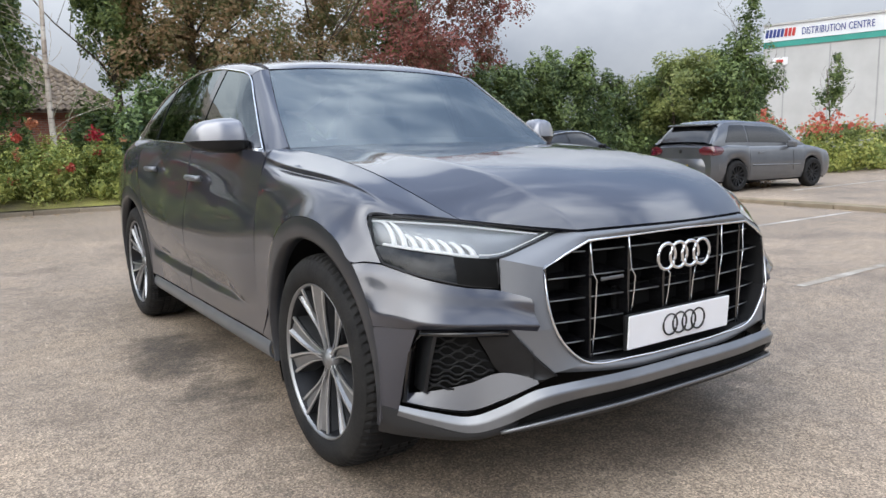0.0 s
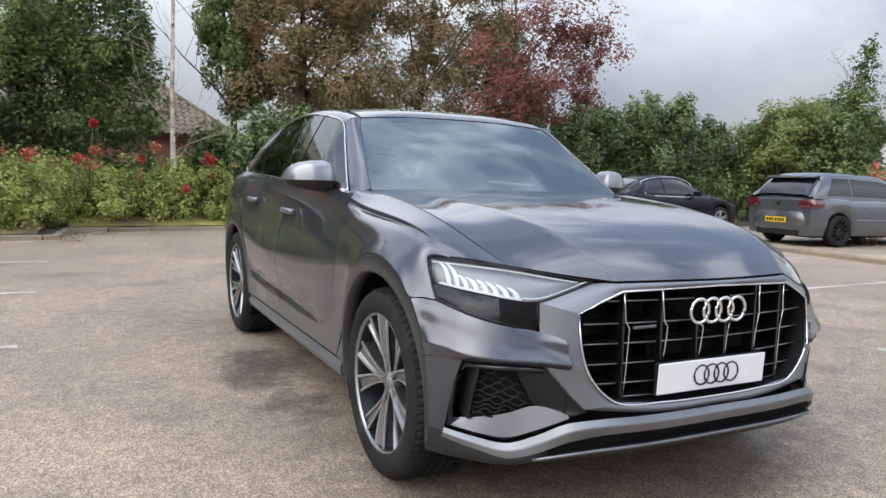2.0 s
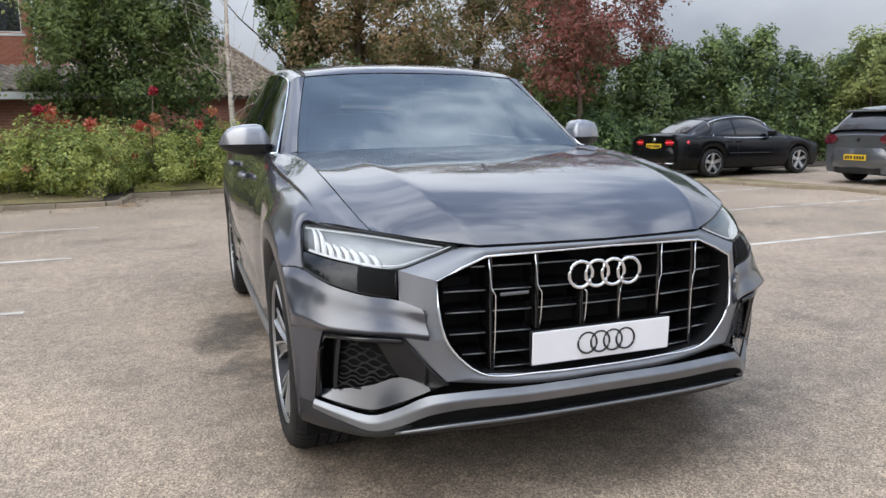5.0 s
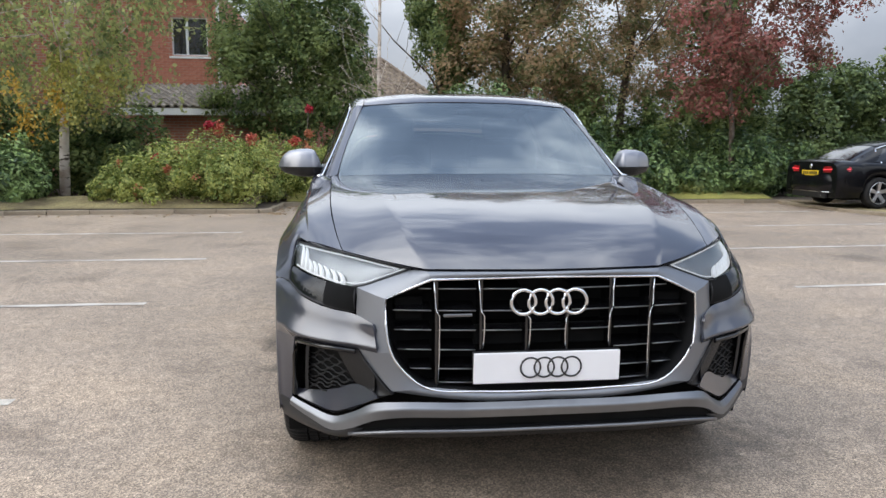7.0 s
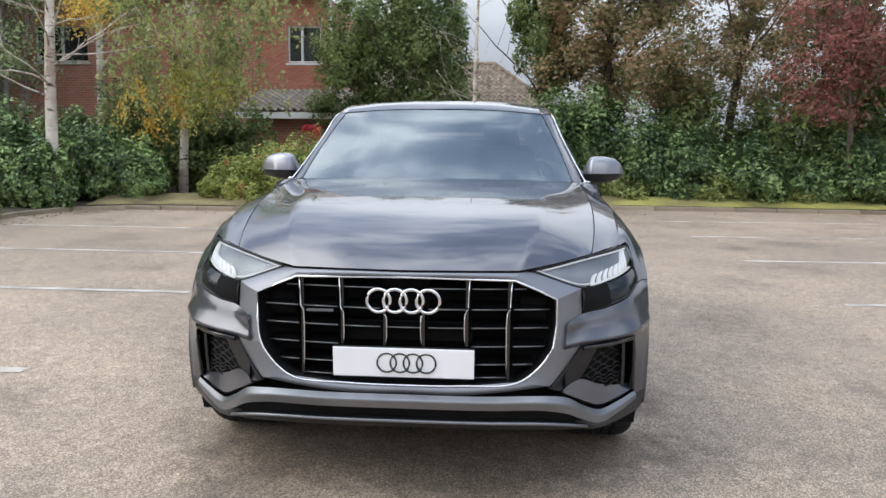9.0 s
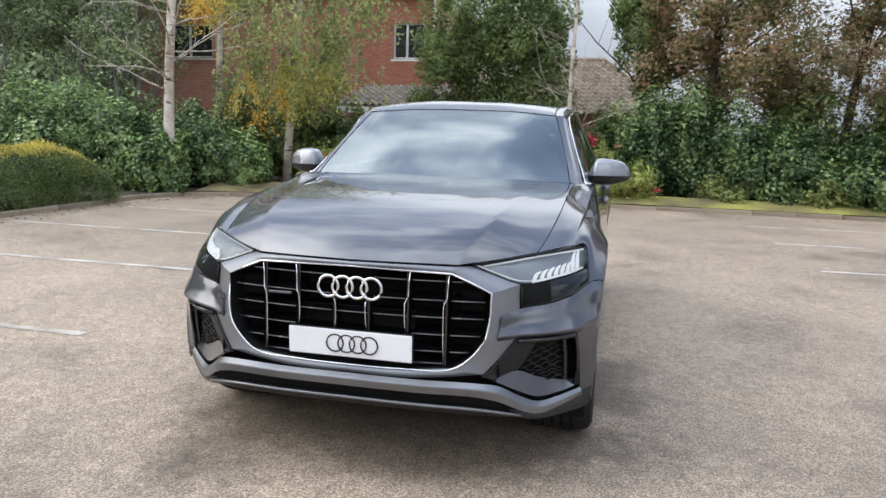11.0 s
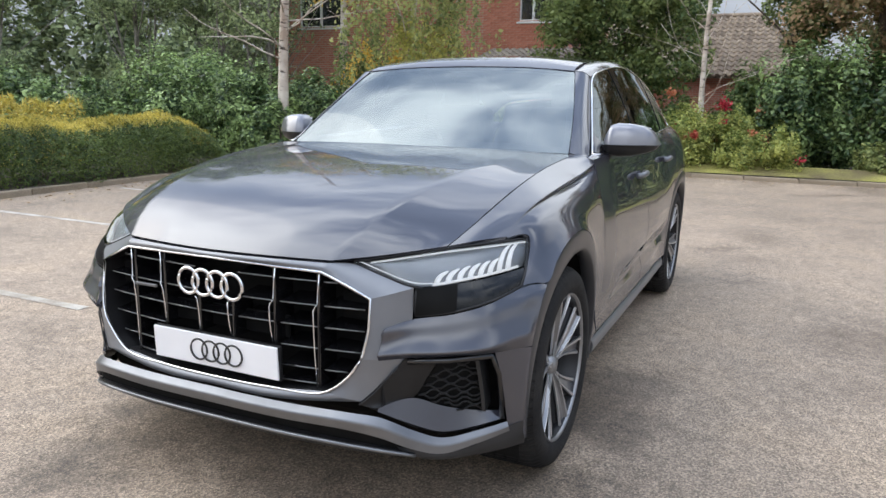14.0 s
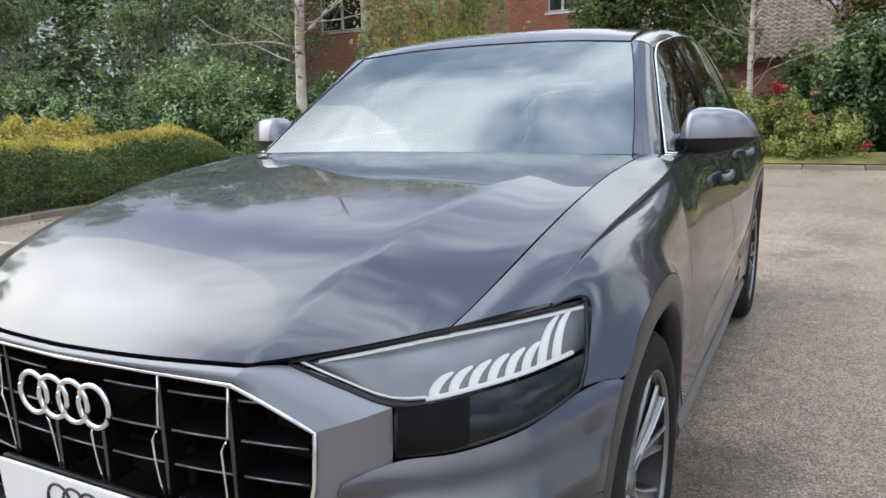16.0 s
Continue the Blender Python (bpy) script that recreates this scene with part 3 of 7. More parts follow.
def build_suv():
    car = thing("suv_car", "dark grey metallic coupe SUV parked across the bay lines", "car")

    # bonnet: middle outwards to the seam, front edge first
    bonnet_rows = [
        [(0, 0.000, 0.897), (0.20, 0.014, 0.897), (0.39, 0.056, 0.894), (0.418, 0.064, 0.893), (0.56, 0.162, 0.909), (0.704, 0.284, 0.930)],
        [(0, 0.045, 0.944), (0.21, 0.058, 0.943), (0.405, 0.100, 0.938), (0.440, 0.110, 0.936), (0.575, 0.205, 0.938), (0.712, 0.325, 0.944)],
        [(0, 0.135, 0.996), (0.22, 0.145, 0.995), (0.430, 0.185, 0.991), (0.472, 0.196, 0.988), (0.600, 0.275, 0.974), (0.725, 0.385, 0.964)],
        [(0, 0.265, 1.044), (0.23, 0.272, 1.043), (0.450, 0.305, 1.039), (0.500, 0.316, 1.034), (0.625, 0.385, 1.010), (0.738, 0.470, 0.995)],
        [(0, 0.420, 1.084), (0.24, 0.425, 1.083), (0.470, 0.450, 1.080), (0.525, 0.463, 1.074), (0.645, 0.530, 1.050), (0.754, 0.610, 1.040)],
        [(0, 0.610, 1.115), (0.25, 0.615, 1.114), (0.490, 0.630, 1.110), (0.548, 0.642, 1.104), (0.660, 0.705, 1.084), (0.764, 0.775, 1.078)],
        [(0, 0.980, 1.148), (0.27, 0.980, 1.147), (0.520, 0.990, 1.141), (0.580, 1.000, 1.136), (0.680, 1.010, 1.120), (0.771, 1.020, 1.117)],
        [(0, 1.240, 1.160), (0.28, 1.240, 1.160), (0.540, 1.248, 1.154), (0.600, 1.255, 1.150), (0.695, 1.245, 1.140), (0.776, 1.230, 1.140)],
        [(0, 1.436, 1.168), (0.30, 1.438, 1.168), (0.555, 1.450, 1.165), (0.615, 1.455, 1.162), (0.710, 1.465, 1.157), (0.788, 1.478, 1.156)],
    ]
    whole("bonnet", None, M_PAINT, car, lip=0.02, grid=fair(bonnet_rows, 60, 40, 5, (2,), (0, 1, 3, 4, 5)))

    # front wings from the seam over the shoulder to the wheel arch: seam, shelf inside, crease, foot of the step, shoulder, flank, arch
    wing_rows = [
        [(0.709, 0.287, 0.930), (0.780, 0.366, 0.942), (0.842, 0.452, 0.946), 0.0, (0.890, 0.533, 0.942), (0.913, 0.460, 0.848), (0.917, 0.412, 0.800)],
        [(0.717, 0.335, 0.947), (0.785, 0.410, 0.958), (0.843, 0.482, 0.960), 0.0, (0.888, 0.546, 0.953), (0.930, 0.492, 0.855), (0.946, 0.462, 0.802)],
        [(0.730, 0.395, 0.967), (0.793, 0.460, 0.978), (0.846, 0.525, 0.981), 0.0, (0.890, 0.562, 0.967), (0.942, 0.530, 0.868), arch(129.5)],
        [(0.743, 0.478, 0.996), (0.803, 0.540, 1.004), (0.854, 0.602, 1.008), 0.1, (0.898, 0.610, 0.982), (0.950, 0.590, 0.895), arch(119)],
        [(0.759, 0.618, 1.041), (0.815, 0.660, 1.038), (0.864, 0.705, 1.034), 0.35, (0.907, 0.710, 0.998), (0.960, 0.715, 0.930), arch(104)],
        [(0.769, 0.785, 1.079), (0.828, 0.815, 1.066), (0.873, 0.840, 1.055), 0.8, (0.916, 0.842, 1.013), (0.966, 0.842, 0.950), arch(88)],
        [(0.776, 1.025, 1.118), (0.833, 1.030, 1.093), (0.880, 1.040, 1.074), 1.0, (0.921, 1.030, 1.030), (0.960, 1.020, 0.930), arch(68)],
        [(0.781, 1.235, 1.140), (0.834, 1.240, 1.112), (0.881, 1.250, 1.094), 1.0, (0.915, 1.240, 1.050), (0.957, 1.220, 0.850), arch(42)],
        [(0.787, 1.365, 1.149), (0.842, 1.345, 1.128), (0.884, 1.340, 1.106), 0.9, (0.912, 1.335, 1.056), (0.956, 1.330, 0.840), arch(14)],
        [(0.793, 1.478, 1.156), (0.850, 1.447, 1.148), (0.886, 1.427, 1.124), 0.5, (0.910, 1.425, 1.055), (0.955, 1.424, 0.830), (0.944, 1.4262, 0.365)],
    ]
    for row in wing_rows:
        (x, y, z), k = row[2], row[3]
        row[3] = (x + 0.003 - 0.010 * k, y, z - 0.003 - 0.017 * k)
    pair("front_wing", None, M_PAINT, car, lip=0.014, grid=fair(wing_rows, 72, 48, 5, (2, 3), None, (4, 6)))

    # the wing's foot ahead of the door, and its turned edge over the bumper
    pair("wing_foot", [
        [arch(48, HUB_Y, -0.004, -0.010), (0.945, 1.30, 0.84), (0.940, 1.4262, 0.850)],
        [arch(28, HUB_Y, -0.004, -0.006), (0.954, 1.36, 0.67), (0.956, 1.4262, 0.680)],
        [arch(12, HUB_Y, -0.004, -0.006), (0.947, 1.37, 0.50), (0.948, 1.4262, 0.510)],
        [arch(-4, HUB_Y, -0.004, -0.003), (0.943, 1.37, 0.36), (0.942, 1.4262, 0.365)],
    ], M_PAINT, car, 16, 10, 0.004)
    pair("wing_edge", [
        [(0.904, 0.418, 0.784), (0.938, 0.478, 0.790), arch(131, HUB_Y, 0.0, -0.006)],
        [(0.900, 0.448, 0.825), (0.928, 0.490, 0.828), arch(126, HUB_Y, 0.004, -0.010)],
        [(0.896, 0.480, 0.862), (0.916, 0.508, 0.864), arch(120, HUB_Y, 0.010, -0.016)],
    ], M_PAINT, car, 8, 8, 0.0)

    # doors: belt line down to the sill
    def door_row(y, zb, xb, push=0.0):
        z0 = float(np.interp(y, [1.43, 1.60, 1.85, 2.3, 3.1], [0.475, 0.50, 0.575, 0.612, 0.635]))
        k = float(np.interp(y, [1.43, 1.62, 1.95], [0.0, 0.15, 1.0]))
        return [(xb, y, zb), (0.902 + push, y, zb - 0.055), (0.928 + push, y, 0.985), (0.958 + push, y, 0.845), (0.967 + push + 0.006 * k, y, z0 + 0.09), (0.957 + 0.013 * k, y, z0),
                (0.950 - 0.014 * k, y, z0 - 0.02 - 0.08 * k), (0.948 + 0.004 * k, y, min(z0 - 0.03 - 0.10 * k, 0.46)), (0.944, y, 0.365)]

    fd = pair("front_door", None, M_PAINT, car, lip=0.014, grid=fair([[(x, 1.4275, z) for x, z in ((0.884, 1.142), (0.902, 1.087), (0.926, 0.985), (0.954, 0.845), (0.960, 0.66), (0.9535, 0.57), (0.951, 0.50), (0.948, 0.44), (0.943, 0.365))]] + [door_row(y, 1.142 + 0.041 * (y - 1.4275), 0.888, 0.003) for y in (1.62, 1.85, 2.1, 2.3, 2.495)], 26, 46, 3, (5, 6, 7), None, range(9)))
    rd = pair("rear_door", None, M_PAINT, car, lip=0.014, grid=fair([door_row(2.503, 1.186, 0.888, 0.003), door_row(2.85, 1.200, 0.884, 0.004),
                            [(0.878, 3.2, 1.213), (0.904, 3.2, 1.160), (0.936, 3.2, 1.0), (0.965, 3.2, 0.84), (0.973, 3.19, 0.73), (0.965, 3.19, 0.625), (0.934, 3.2, 0.53), (0.950, 3.21, 0.49), (0.944, 3.22, 0.365)],
                            [(0.868, 3.58, 1.225), (0.918, 3.58, 1.175), (0.965, 3.56, 1.03), (0.972, 3.52, 0.90), arch(132, HUB_Y2), arch(146, HUB_Y2), arch(160, HUB_Y2), arch(168, HUB_Y2), arch(182, HUB_Y2)]], 24, 46, 3, (5, 6, 7), None, range(9)))
    pair("rear_wing", [
        [(0.868, 3.588, 1.225), (0.918, 3.588, 1.175), (0.966, 3.568, 1.03), (0.972, 3.528, 0.90), arch(131, HUB_Y2)],
        [(0.860, 3.70, 1.228), (0.915, 3.70, 1.180), (0.968, 3.69, 1.04), (0.980, 3.68, 0.94), arch(108, HUB_Y2)],
        [(0.848, 3.85, 1.232), (0.910, 3.85, 1.180), (0.968, 3.85, 1.05), (0.984, 3.845, 0.96), arch(90, HUB_Y2)],
        [(0.828, 4.1, 1.235), (0.895, 4.1, 1.180), (0.958, 4.1, 1.04), (0.975, 4.08, 0.93), arch(65, HUB_Y2)],
        [(0.80, 4.35, 1.235), (0.87, 4.35, 1.175), (0.935, 4.33, 1.02), (0.955, 4.30, 0.85), arch(35, HUB_Y2)],
        [(0.745, 4.62, 1.215), (0.81, 4.65, 1.14), (0.865, 4.68, 1.0), (0.895, 4.70, 0.75), (0.925, 4.42, 0.40)],
    ], M_PAINT, car, 30, 20, 0.014)
    whole("tailgate", [
        [(0, 4.45, 1.43), (0.35, 4.43, 1.42), (0.62, 4.38, 1.375)],
        [(0, 4.70, 1.24), (0.40, 4.68, 1.235), (0.74, 4.62, 1.21)],
        [(0, 4.86, 1.05), (0.45, 4.84, 1.05), (0.865, 4.68, 1.0)],
        [(0, 4.90, 0.75), (0.50, 4.88, 0.75), (0.89, 4.70, 0.75)],
        [(0, 4.90, 0.50), (0.50, 4.88, 0.50), (0.90, 4.66, 0.50)],
        [(0, 4.80, 0.30), (0.50, 4.78, 0.30), (0.90, 4.55, 0.32)],
    ], M_PAINT, car, 16, 12, 0.012)

    # sills
    pair("side_sill", [
        [(0.941, 1.33, 0.355), (0.953, 1.33, 0.335), (0.948, 1.33, 0.290), (0.90, 1.33, 0.255)],
        [(0.943, 2.3, 0.355), (0.957, 2.3, 0.335), (0.952, 2.3, 0.290), (0.90, 2.3, 0.255)],
        [(0.941, 3.38, 0.355), (0.953, 3.38, 0.335), (0.948, 3.38, 0.290), (0.90, 3.38, 0.255)],
    ], M_SATIN, car, 8, 12, 0.01)

    # wheel-arch trims and liners
    for hub in (HUB_Y, HUB_Y2):
        angles = [-14 + 206 * k / 40 for k in range(41)]
        g = np.array([[arch(a, hub, -0.002), arch(a, hub, -0.012, 0.003), arch_in(a, hub, 0.005, R_IN + 0.012), arch_in(a, hub, 0.001), arch_in(a, hub, -0.05)] for a in angles])
        liner = np.array([[(0.93, hub + 0.462 * math.cos(radians(a)), HUB_Z + 0.462 * math.sin(radians(a))), (0.60, hub + 0.462 * math.cos(radians(a)), HUB_Z + 0.462 * math.sin(radians(a)))] for a in [-25 + 230 * k / 24 for k in range(25)]])
        for s in (1, -1):
            part("wheel_arch_trim", skin(flip(g, s), 0), M_ARCHTRIM, car, "dark grey arch trim")
            part("wheel_arch_liner", skin(flip(liner, s), 0), M_DARK, car)

    # cabin: windscreen, pillars, roof, side windows
    whole("windscreen", [
        [(0, 1.434, 1.168), (0.40, 1.443, 1.166), (0.752, 1.486, 1.157)],
        [(0, 1.600, 1.288), (0.39, 1.606, 1.285), (0.722, 1.640, 1.268)],
        [(0, 1.840, 1.446), (0.37, 1.840, 1.441), (0.668, 1.850, 1.415)],
        [(0, 2.080, 1.574), (0.35, 2.075, 1.567), (0.612, 2.045, 1.545)],
    ], M_GLASS, car, 20, 14, 0.0, "tinted windscreen glass reflecting clouds")
    # black print along the screen's border
    edge = net([[(0, 1.446, 1.178), (0.40, 1.454, 1.176), (0.752, 1.494, 1.164)], [(0, 1.600, 1.288), (0.39, 1.606, 1.285), (0.722, 1.640, 1.268)],
                [(0, 1.840, 1.446), (0.37, 1.840, 1.441), (0.668, 1.850, 1.415)], [(0, 2.080, 1.574), (0.35, 2.075, 1.567), (0.612, 2.045, 1.545)]], 24, 20)
    inside = edge + np.array([0, 0.012, -0.016])
    for s in (1, -1):
        part("screen_border", skin(flip(inside[:, 18:], s), 0), M_GLOSSBLACK, car)
    band = np.concatenate([flip(inside, -1)[:, :0:-1], inside], 1)
    part("screen_border", skin(band[:3], 0), M_GLOSSBLACK, car)
    part("screen_border", skin(band[-2:], 0), M_GLOSSBLACK, car)
    mirror = block(0.10, 0.08, 0.04, (0, 2.05, 1.515), 0.015)
    part("camera_housing", mirror, M_BLACK, car)
    part("scuttle", block(1.46, 0.10, 0.04, (0, 1.47, 1.13), 0.015), M_BLACK, car)
    pair("a_pillar", [
        [(0.756, 1.490, 1.162), (0.797, 1.520, 1.155), (0.830, 1.584, 1.146)],
        [(0.726, 1.636, 1.270), (0.763, 1.666, 1.266), (0.790, 1.730, 1.251)],
        [(0.672, 1.848, 1.418), (0.706, 1.876, 1.416), (0.730, 1.935, 1.402)],
        [(0.616, 2.043, 1.549), (0.658, 2.045, 1.545), (0.688, 2.085, 1.521)],
    ], M_PAINT, car, 18, 10, 0.01)
    pair("wing_corner", [
        [(0.756, 1.486, 1.160), (0.820, 1.458, 1.153), (0.884, 1.430, 1.141)],
        [(0.800, 1.516, 1.158), (0.845, 1.508, 1.154), (0.886, 1.500, 1.145)],
        [(0.829, 1.600, 1.153), (0.860, 1.610, 1.152), (0.887, 1.620, 1.150)],
    ], M_PAINT, car, 8, 8, 0.006)
    pair("roof_rail_panel", [
        [(0.612, 2.050, 1.552), (0.658, 2.050, 1.548), (0.688, 2.087, 1.523)],
        [(0.607, 2.28, 1.605), (0.658, 2.28, 1.601), (0.694, 2.29, 1.572)],
        [(0.600, 2.75, 1.645), (0.652, 2.75, 1.643), (0.697, 2.75, 1.610)],
        [(0.585, 3.30, 1.630), (0.640, 3.30, 1.625), (0.690, 3.30, 1.588)],
        [(0.565, 3.90, 1.545), (0.630, 3.90, 1.530), (0.700, 3.90, 1.480)],
        [(0.560, 4.43, 1.420), (0.640, 4.40, 1.385), (0.765, 4.36, 1.250)],
    ], M_PAINT, car, 26, 10, 0.01)
    whole("roof_front_panel", [
        [(0, 2.084, 1.580), (0.35, 2.080, 1.573), (0.608, 2.052, 1.553)],
        [(0, 2.130, 1.606), (0.35, 2.126, 1.598), (0.606, 2.100, 1.573)],
        [(0, 2.270, 1.640), (0.35, 2.268, 1.632), (0.603, 2.260, 1.606)],
    ], M_PAINT, car, 10, 14, 0.01)
    whole("panoramic_roof", [
        [(0, 2.275, 1.638), (0.35, 2.273, 1.630), (0.600, 2.265, 1.604)],
        [(0, 2.75, 1.678), (0.35, 2.75, 1.670), (0.596, 2.75, 1.643)],
        [(0, 3.30, 1.668), (0.35, 3.30, 1.660), (0.582, 3.30, 1.630)],
        [(0, 3.90, 1.585), (0.33, 3.90, 1.578), (0.562, 3.90, 1.545)],
        [(0, 4.50, 1.445), (0.33, 4.48, 1.438), (0.556, 4.43, 1.420)],
    ], M_GLOSSBLACK, car, 20, 14, 0.01, "black glass roof")
    # side windows: sill edge below, roof edge above
    low = curve([(0.858, 1.590, 1.157), (0.882, 1.76, 1.163), (0.885, 2.2, 1.180), (0.880, 2.7, 1.199), (0.868, 3.3, 1.222), (0.835, 3.9, 1.240), (0.785, 4.30, 1.243)], 60)
    top = curve([(0.836, 1.588, 1.154), (0.794, 1.735, 1.251), (0.734, 1.940, 1.399), (0.694, 2.090, 1.516), (0.694, 2.32, 1.566), (0.702, 2.75, 1.604), (0.695, 3.3, 1.581), (0.704, 3.9, 1.474), (0.775, 4.33, 1.248)], 90)

    def window_grid(y0, y1, nu=18):
        ys = np.linspace(y0, y1, nu)
        g = []
        for y in ys:
            a = np.array([np.interp(y, low[:, 1], low[:, k]) for k in range(3)])
            b = np.array([np.interp(y, top[:, 1], top[:, k]) for k in range(3)])
            m = (a + b) / 2 + np.array([0.012, 0, 0]) * min(1, (b[2] - a[2]) * 3)
            g.append(curve([a, m, b], 8))
        return np.array(g)

    for s in (1, -1):
        for nm, y0, y1, mt in (("front_window", 1.74, 2.44, M_PRIVACY), ("rear_window", 2.50, 3.42, M_PRIVACY), ("quarter_window", 3.46, 4.28, M_PRIVACY)):
            part(nm, skin(flip(window_grid(y0, y1), s), 0), mt, car, "dark side glass")
        part("door_mirror_corner", skin(flip(window_grid(1.61, 1.74, 6), s), 0), M_GLOSSBLACK, car)
        part("window_pillar", skin(flip(window_grid(2.43, 2.51, 4) + np.array([0.004, 0, 0]), s), 0.01), M_GLOSSBLACK, car)
        part("window_pillar", skin(flip(window_grid(3.41, 3.47, 4) + np.array([0.004, 0, 0]), s), 0.01), M_GLOSSBLACK, car)
        loop = np.concatenate([low + np.array([0.006, 0, -0.004]), top[::-1] + np.array([0.003, 0, 0.002])])
        part("chrome_window_strip", tube(flip(loop, s), 0.0048, 6, True), M_CHROME, car, "bright chrome strip round the side windows")

    # cabin inside
    cab = part("cabin_tub", block(1.50, 2.75, 0.50, (0, 2.95, 0.78), 0.05), M_CABIN, car)
    dash = part("dashboard", skin(np.concatenate([flip(net([[(0, 1.47, 1.135), (0.4, 1.48, 1.135), (0.74, 1.52, 1.13)], [(0, 1.75, 1.13), (0.4, 1.75, 1.12), (0.76, 1.75, 1.10)], [(0, 2.02, 1.06), (0.4, 2.02, 1.05), (0.78, 2.02, 1.04)], [(0, 2.06, 0.9), (0.4, 2.06, 0.9), (0.78, 2.06, 0.9)]], 10, 8), -1)[:, :0:-1],
                          net([[(0, 1.47, 1.135), (0.4, 1.48, 1.135), (0.74, 1.52, 1.13)], [(0, 1.75, 1.13), (0.4, 1.75, 1.12), (0.76, 1.75, 1.10)], [(0, 2.02, 1.06), (0.4, 2.02, 1.05), (0.78, 2.02, 1.04)], [(0, 2.06, 0.9), (0.4, 2.06, 0.9), (0.78, 2.06, 0.9)]], 10, 8)], 1), 0), M_CABIN, car)
    for s in (1, -1):
        part("seat_back", block(0.50, 0.16, 0.62, (0.38 * s, 2.75, 1.06), 0.06, Matrix.Rotation(radians(-14), 4, "X")), M_CABIN, car)
        part("headrest", block(0.26, 0.10, 0.17, (0.38 * s, 2.87, 1.43), 0.04), M_CABIN, car)
    wheel_pts = [(-0.38 + 0.18 * math.cos(a), 2.17 + 0.06 * math.sin(a), 1.07 + 0.17 * math.sin(a)) for a in (2 * math.pi * k / 28 for k in range(28))]
    part("steering_wheel", tube(wheel_pts, 0.016, 8, True), M_BLACK, car)

    # door mirrors: flat-topped cap over a black lower shell, glass on the rear
    def mirror_shape(way, reach, x0, x1, grow):
        g = []
        for k in range(25):
            u = 0.5 - 0.5 * math.cos(math.pi * k / 24)
            x = x0 + (x1 - x0) * u
            h = float(np.interp(u, [q[0] for q in reach], [q[1] for q in reach]))
            f = float(np.interp(u, [0, 0.04, 0.15, 0.5, 0.85, 0.96, 1.0], [0.30, 0.7, 0.95, 1.0, 0.76, 0.46, 0.08]))
            yc = 1.775 + 0.085 * u**1.8
            profile = curve([(1.0, 0.0, 0), (0.96, 0.30, 0), (0.88, 0.62, 0), (0.74, 0.88, 0), (0.46, 0.99, 0), (0, 1.0, 0), (-0.34, 0.97, 0), (-0.48, 0.80, 0), (-0.5, 0.4, 0), (-0.48, 0.0, 0)], 30)
            ring = [(x, yc - (0.100 + grow) * (f if q > 0 else 1.0) * q, 1.195 + way * h * v) for q, v, _ in profile]
            ring.append(ring[0])
            g.append(ring)
        return np.array(g)

    cap = [(0, 0.008), (0.04, 0.045), (0.14, 0.093), (0.26, 0.102), (0.50, 0.100), (0.74, 0.089), (0.86, 0.068), (0.94, 0.040), (1.0, 0.004)]
    shell = [(0, 0.014), (0.06, 0.045), (0.30, 0.056), (0.60, 0.050), (0.85, 0.034), (0.95, 0.022), (1.0, 0.004)]
    for s in (1, -1):
        housing = part("door_mirror", skin(flip(mirror_shape(1, cap, 0.853, 1.098, 0.0), s), 0, (0.97 * s, 1.80, 1.22)), M_CAP, car, "satin grey mirror cap over a black lower shell")
        part("mirror_base", skin(flip(mirror_shape(-1, shell, 0.846, 1.092, -0.003), s), 0, (0.97 * s, 1.80, 1.17)), M_BLACK, housing, "black lower mirror shell")
        part("mirror_seam", tube(flip(np.array([r[0] for r in mirror_shape(1, cap, 0.856, 1.095, 0.001)]), s), 0.003, 5), M_BLACK, housing)
        part("mirror_arm", tube([(0.80 * s, 1.71, 1.150), (0.86 * s, 1.735, 1.153), (0.93 * s, 1.775, 1.162)], [0.022, 0.024, 0.022], 10, False, None, 0.7), M_BLACK, housing)
        part("mirror_glass", block(0.17, 0.004, 0.10, (0.968 * s, 1.852, 1.226), 0.0015, Matrix.Rotation(radians(14 * s), 4, "Z")), M_CHROME, housing, "mirror glass")
    # handles, badges
    for s, ds in ((1, (fd[0], rd[0])), (-1, (fd[1], rd[1]))):
        for d, y, z in ((ds[0], 2.33, 1.012), (ds[1], 3.27, 1.045)):
            part("door_handle", tube([(0.938 * s, y - 0.11, z), (0.960 * s, y - 0.09, z), (0.966 * s, y, z + 0.002), (0.960 * s, y + 0.09, z + 0.002), (0.938 * s, y + 0.11, z)], 0.013, 8, False, None, 1.2), M_SATIN, d, "satin grey door handle")
        part("wing_badge", block(0.004, 0.030, 0.010, (0.9325 * s, 1.345, 0.985), 0), M_RED, car, "small red and silver side badge")

    # satin surround of the grille: octagon inside, bonnet edge, lamps and bumper outside
    inner = [(0, -0.002, 0.872), (0.20, 0.010, 0.871), (0.402, 0.040, 0.860), (0.480, 0.052, 0.827), (0.557, 0.066, 0.790), (0.558, 0.055, 0.70), (0.540, 0.036, 0.605), (0.500, 0.030, 0.545), (0.425, 0.020, 0.486), (0.22, 0.006, 0.470), (0, 0.000, 0.468)]
    outer = [(0, -0.004, 0.889), (0.20, 0.010, 0.889), (0.412, 0.058, 0.885), (0.470, 0.106, 0.882), (0.655, 0.152, 0.816), (0.658, 0.142, 0.727), (0.652, 0.104, 0.603), (0.612, 0.078, 0.550), (0.540, 0.034, 0.470), (0.25, -0.004, 0.440), (0, -0.008, 0.440)]
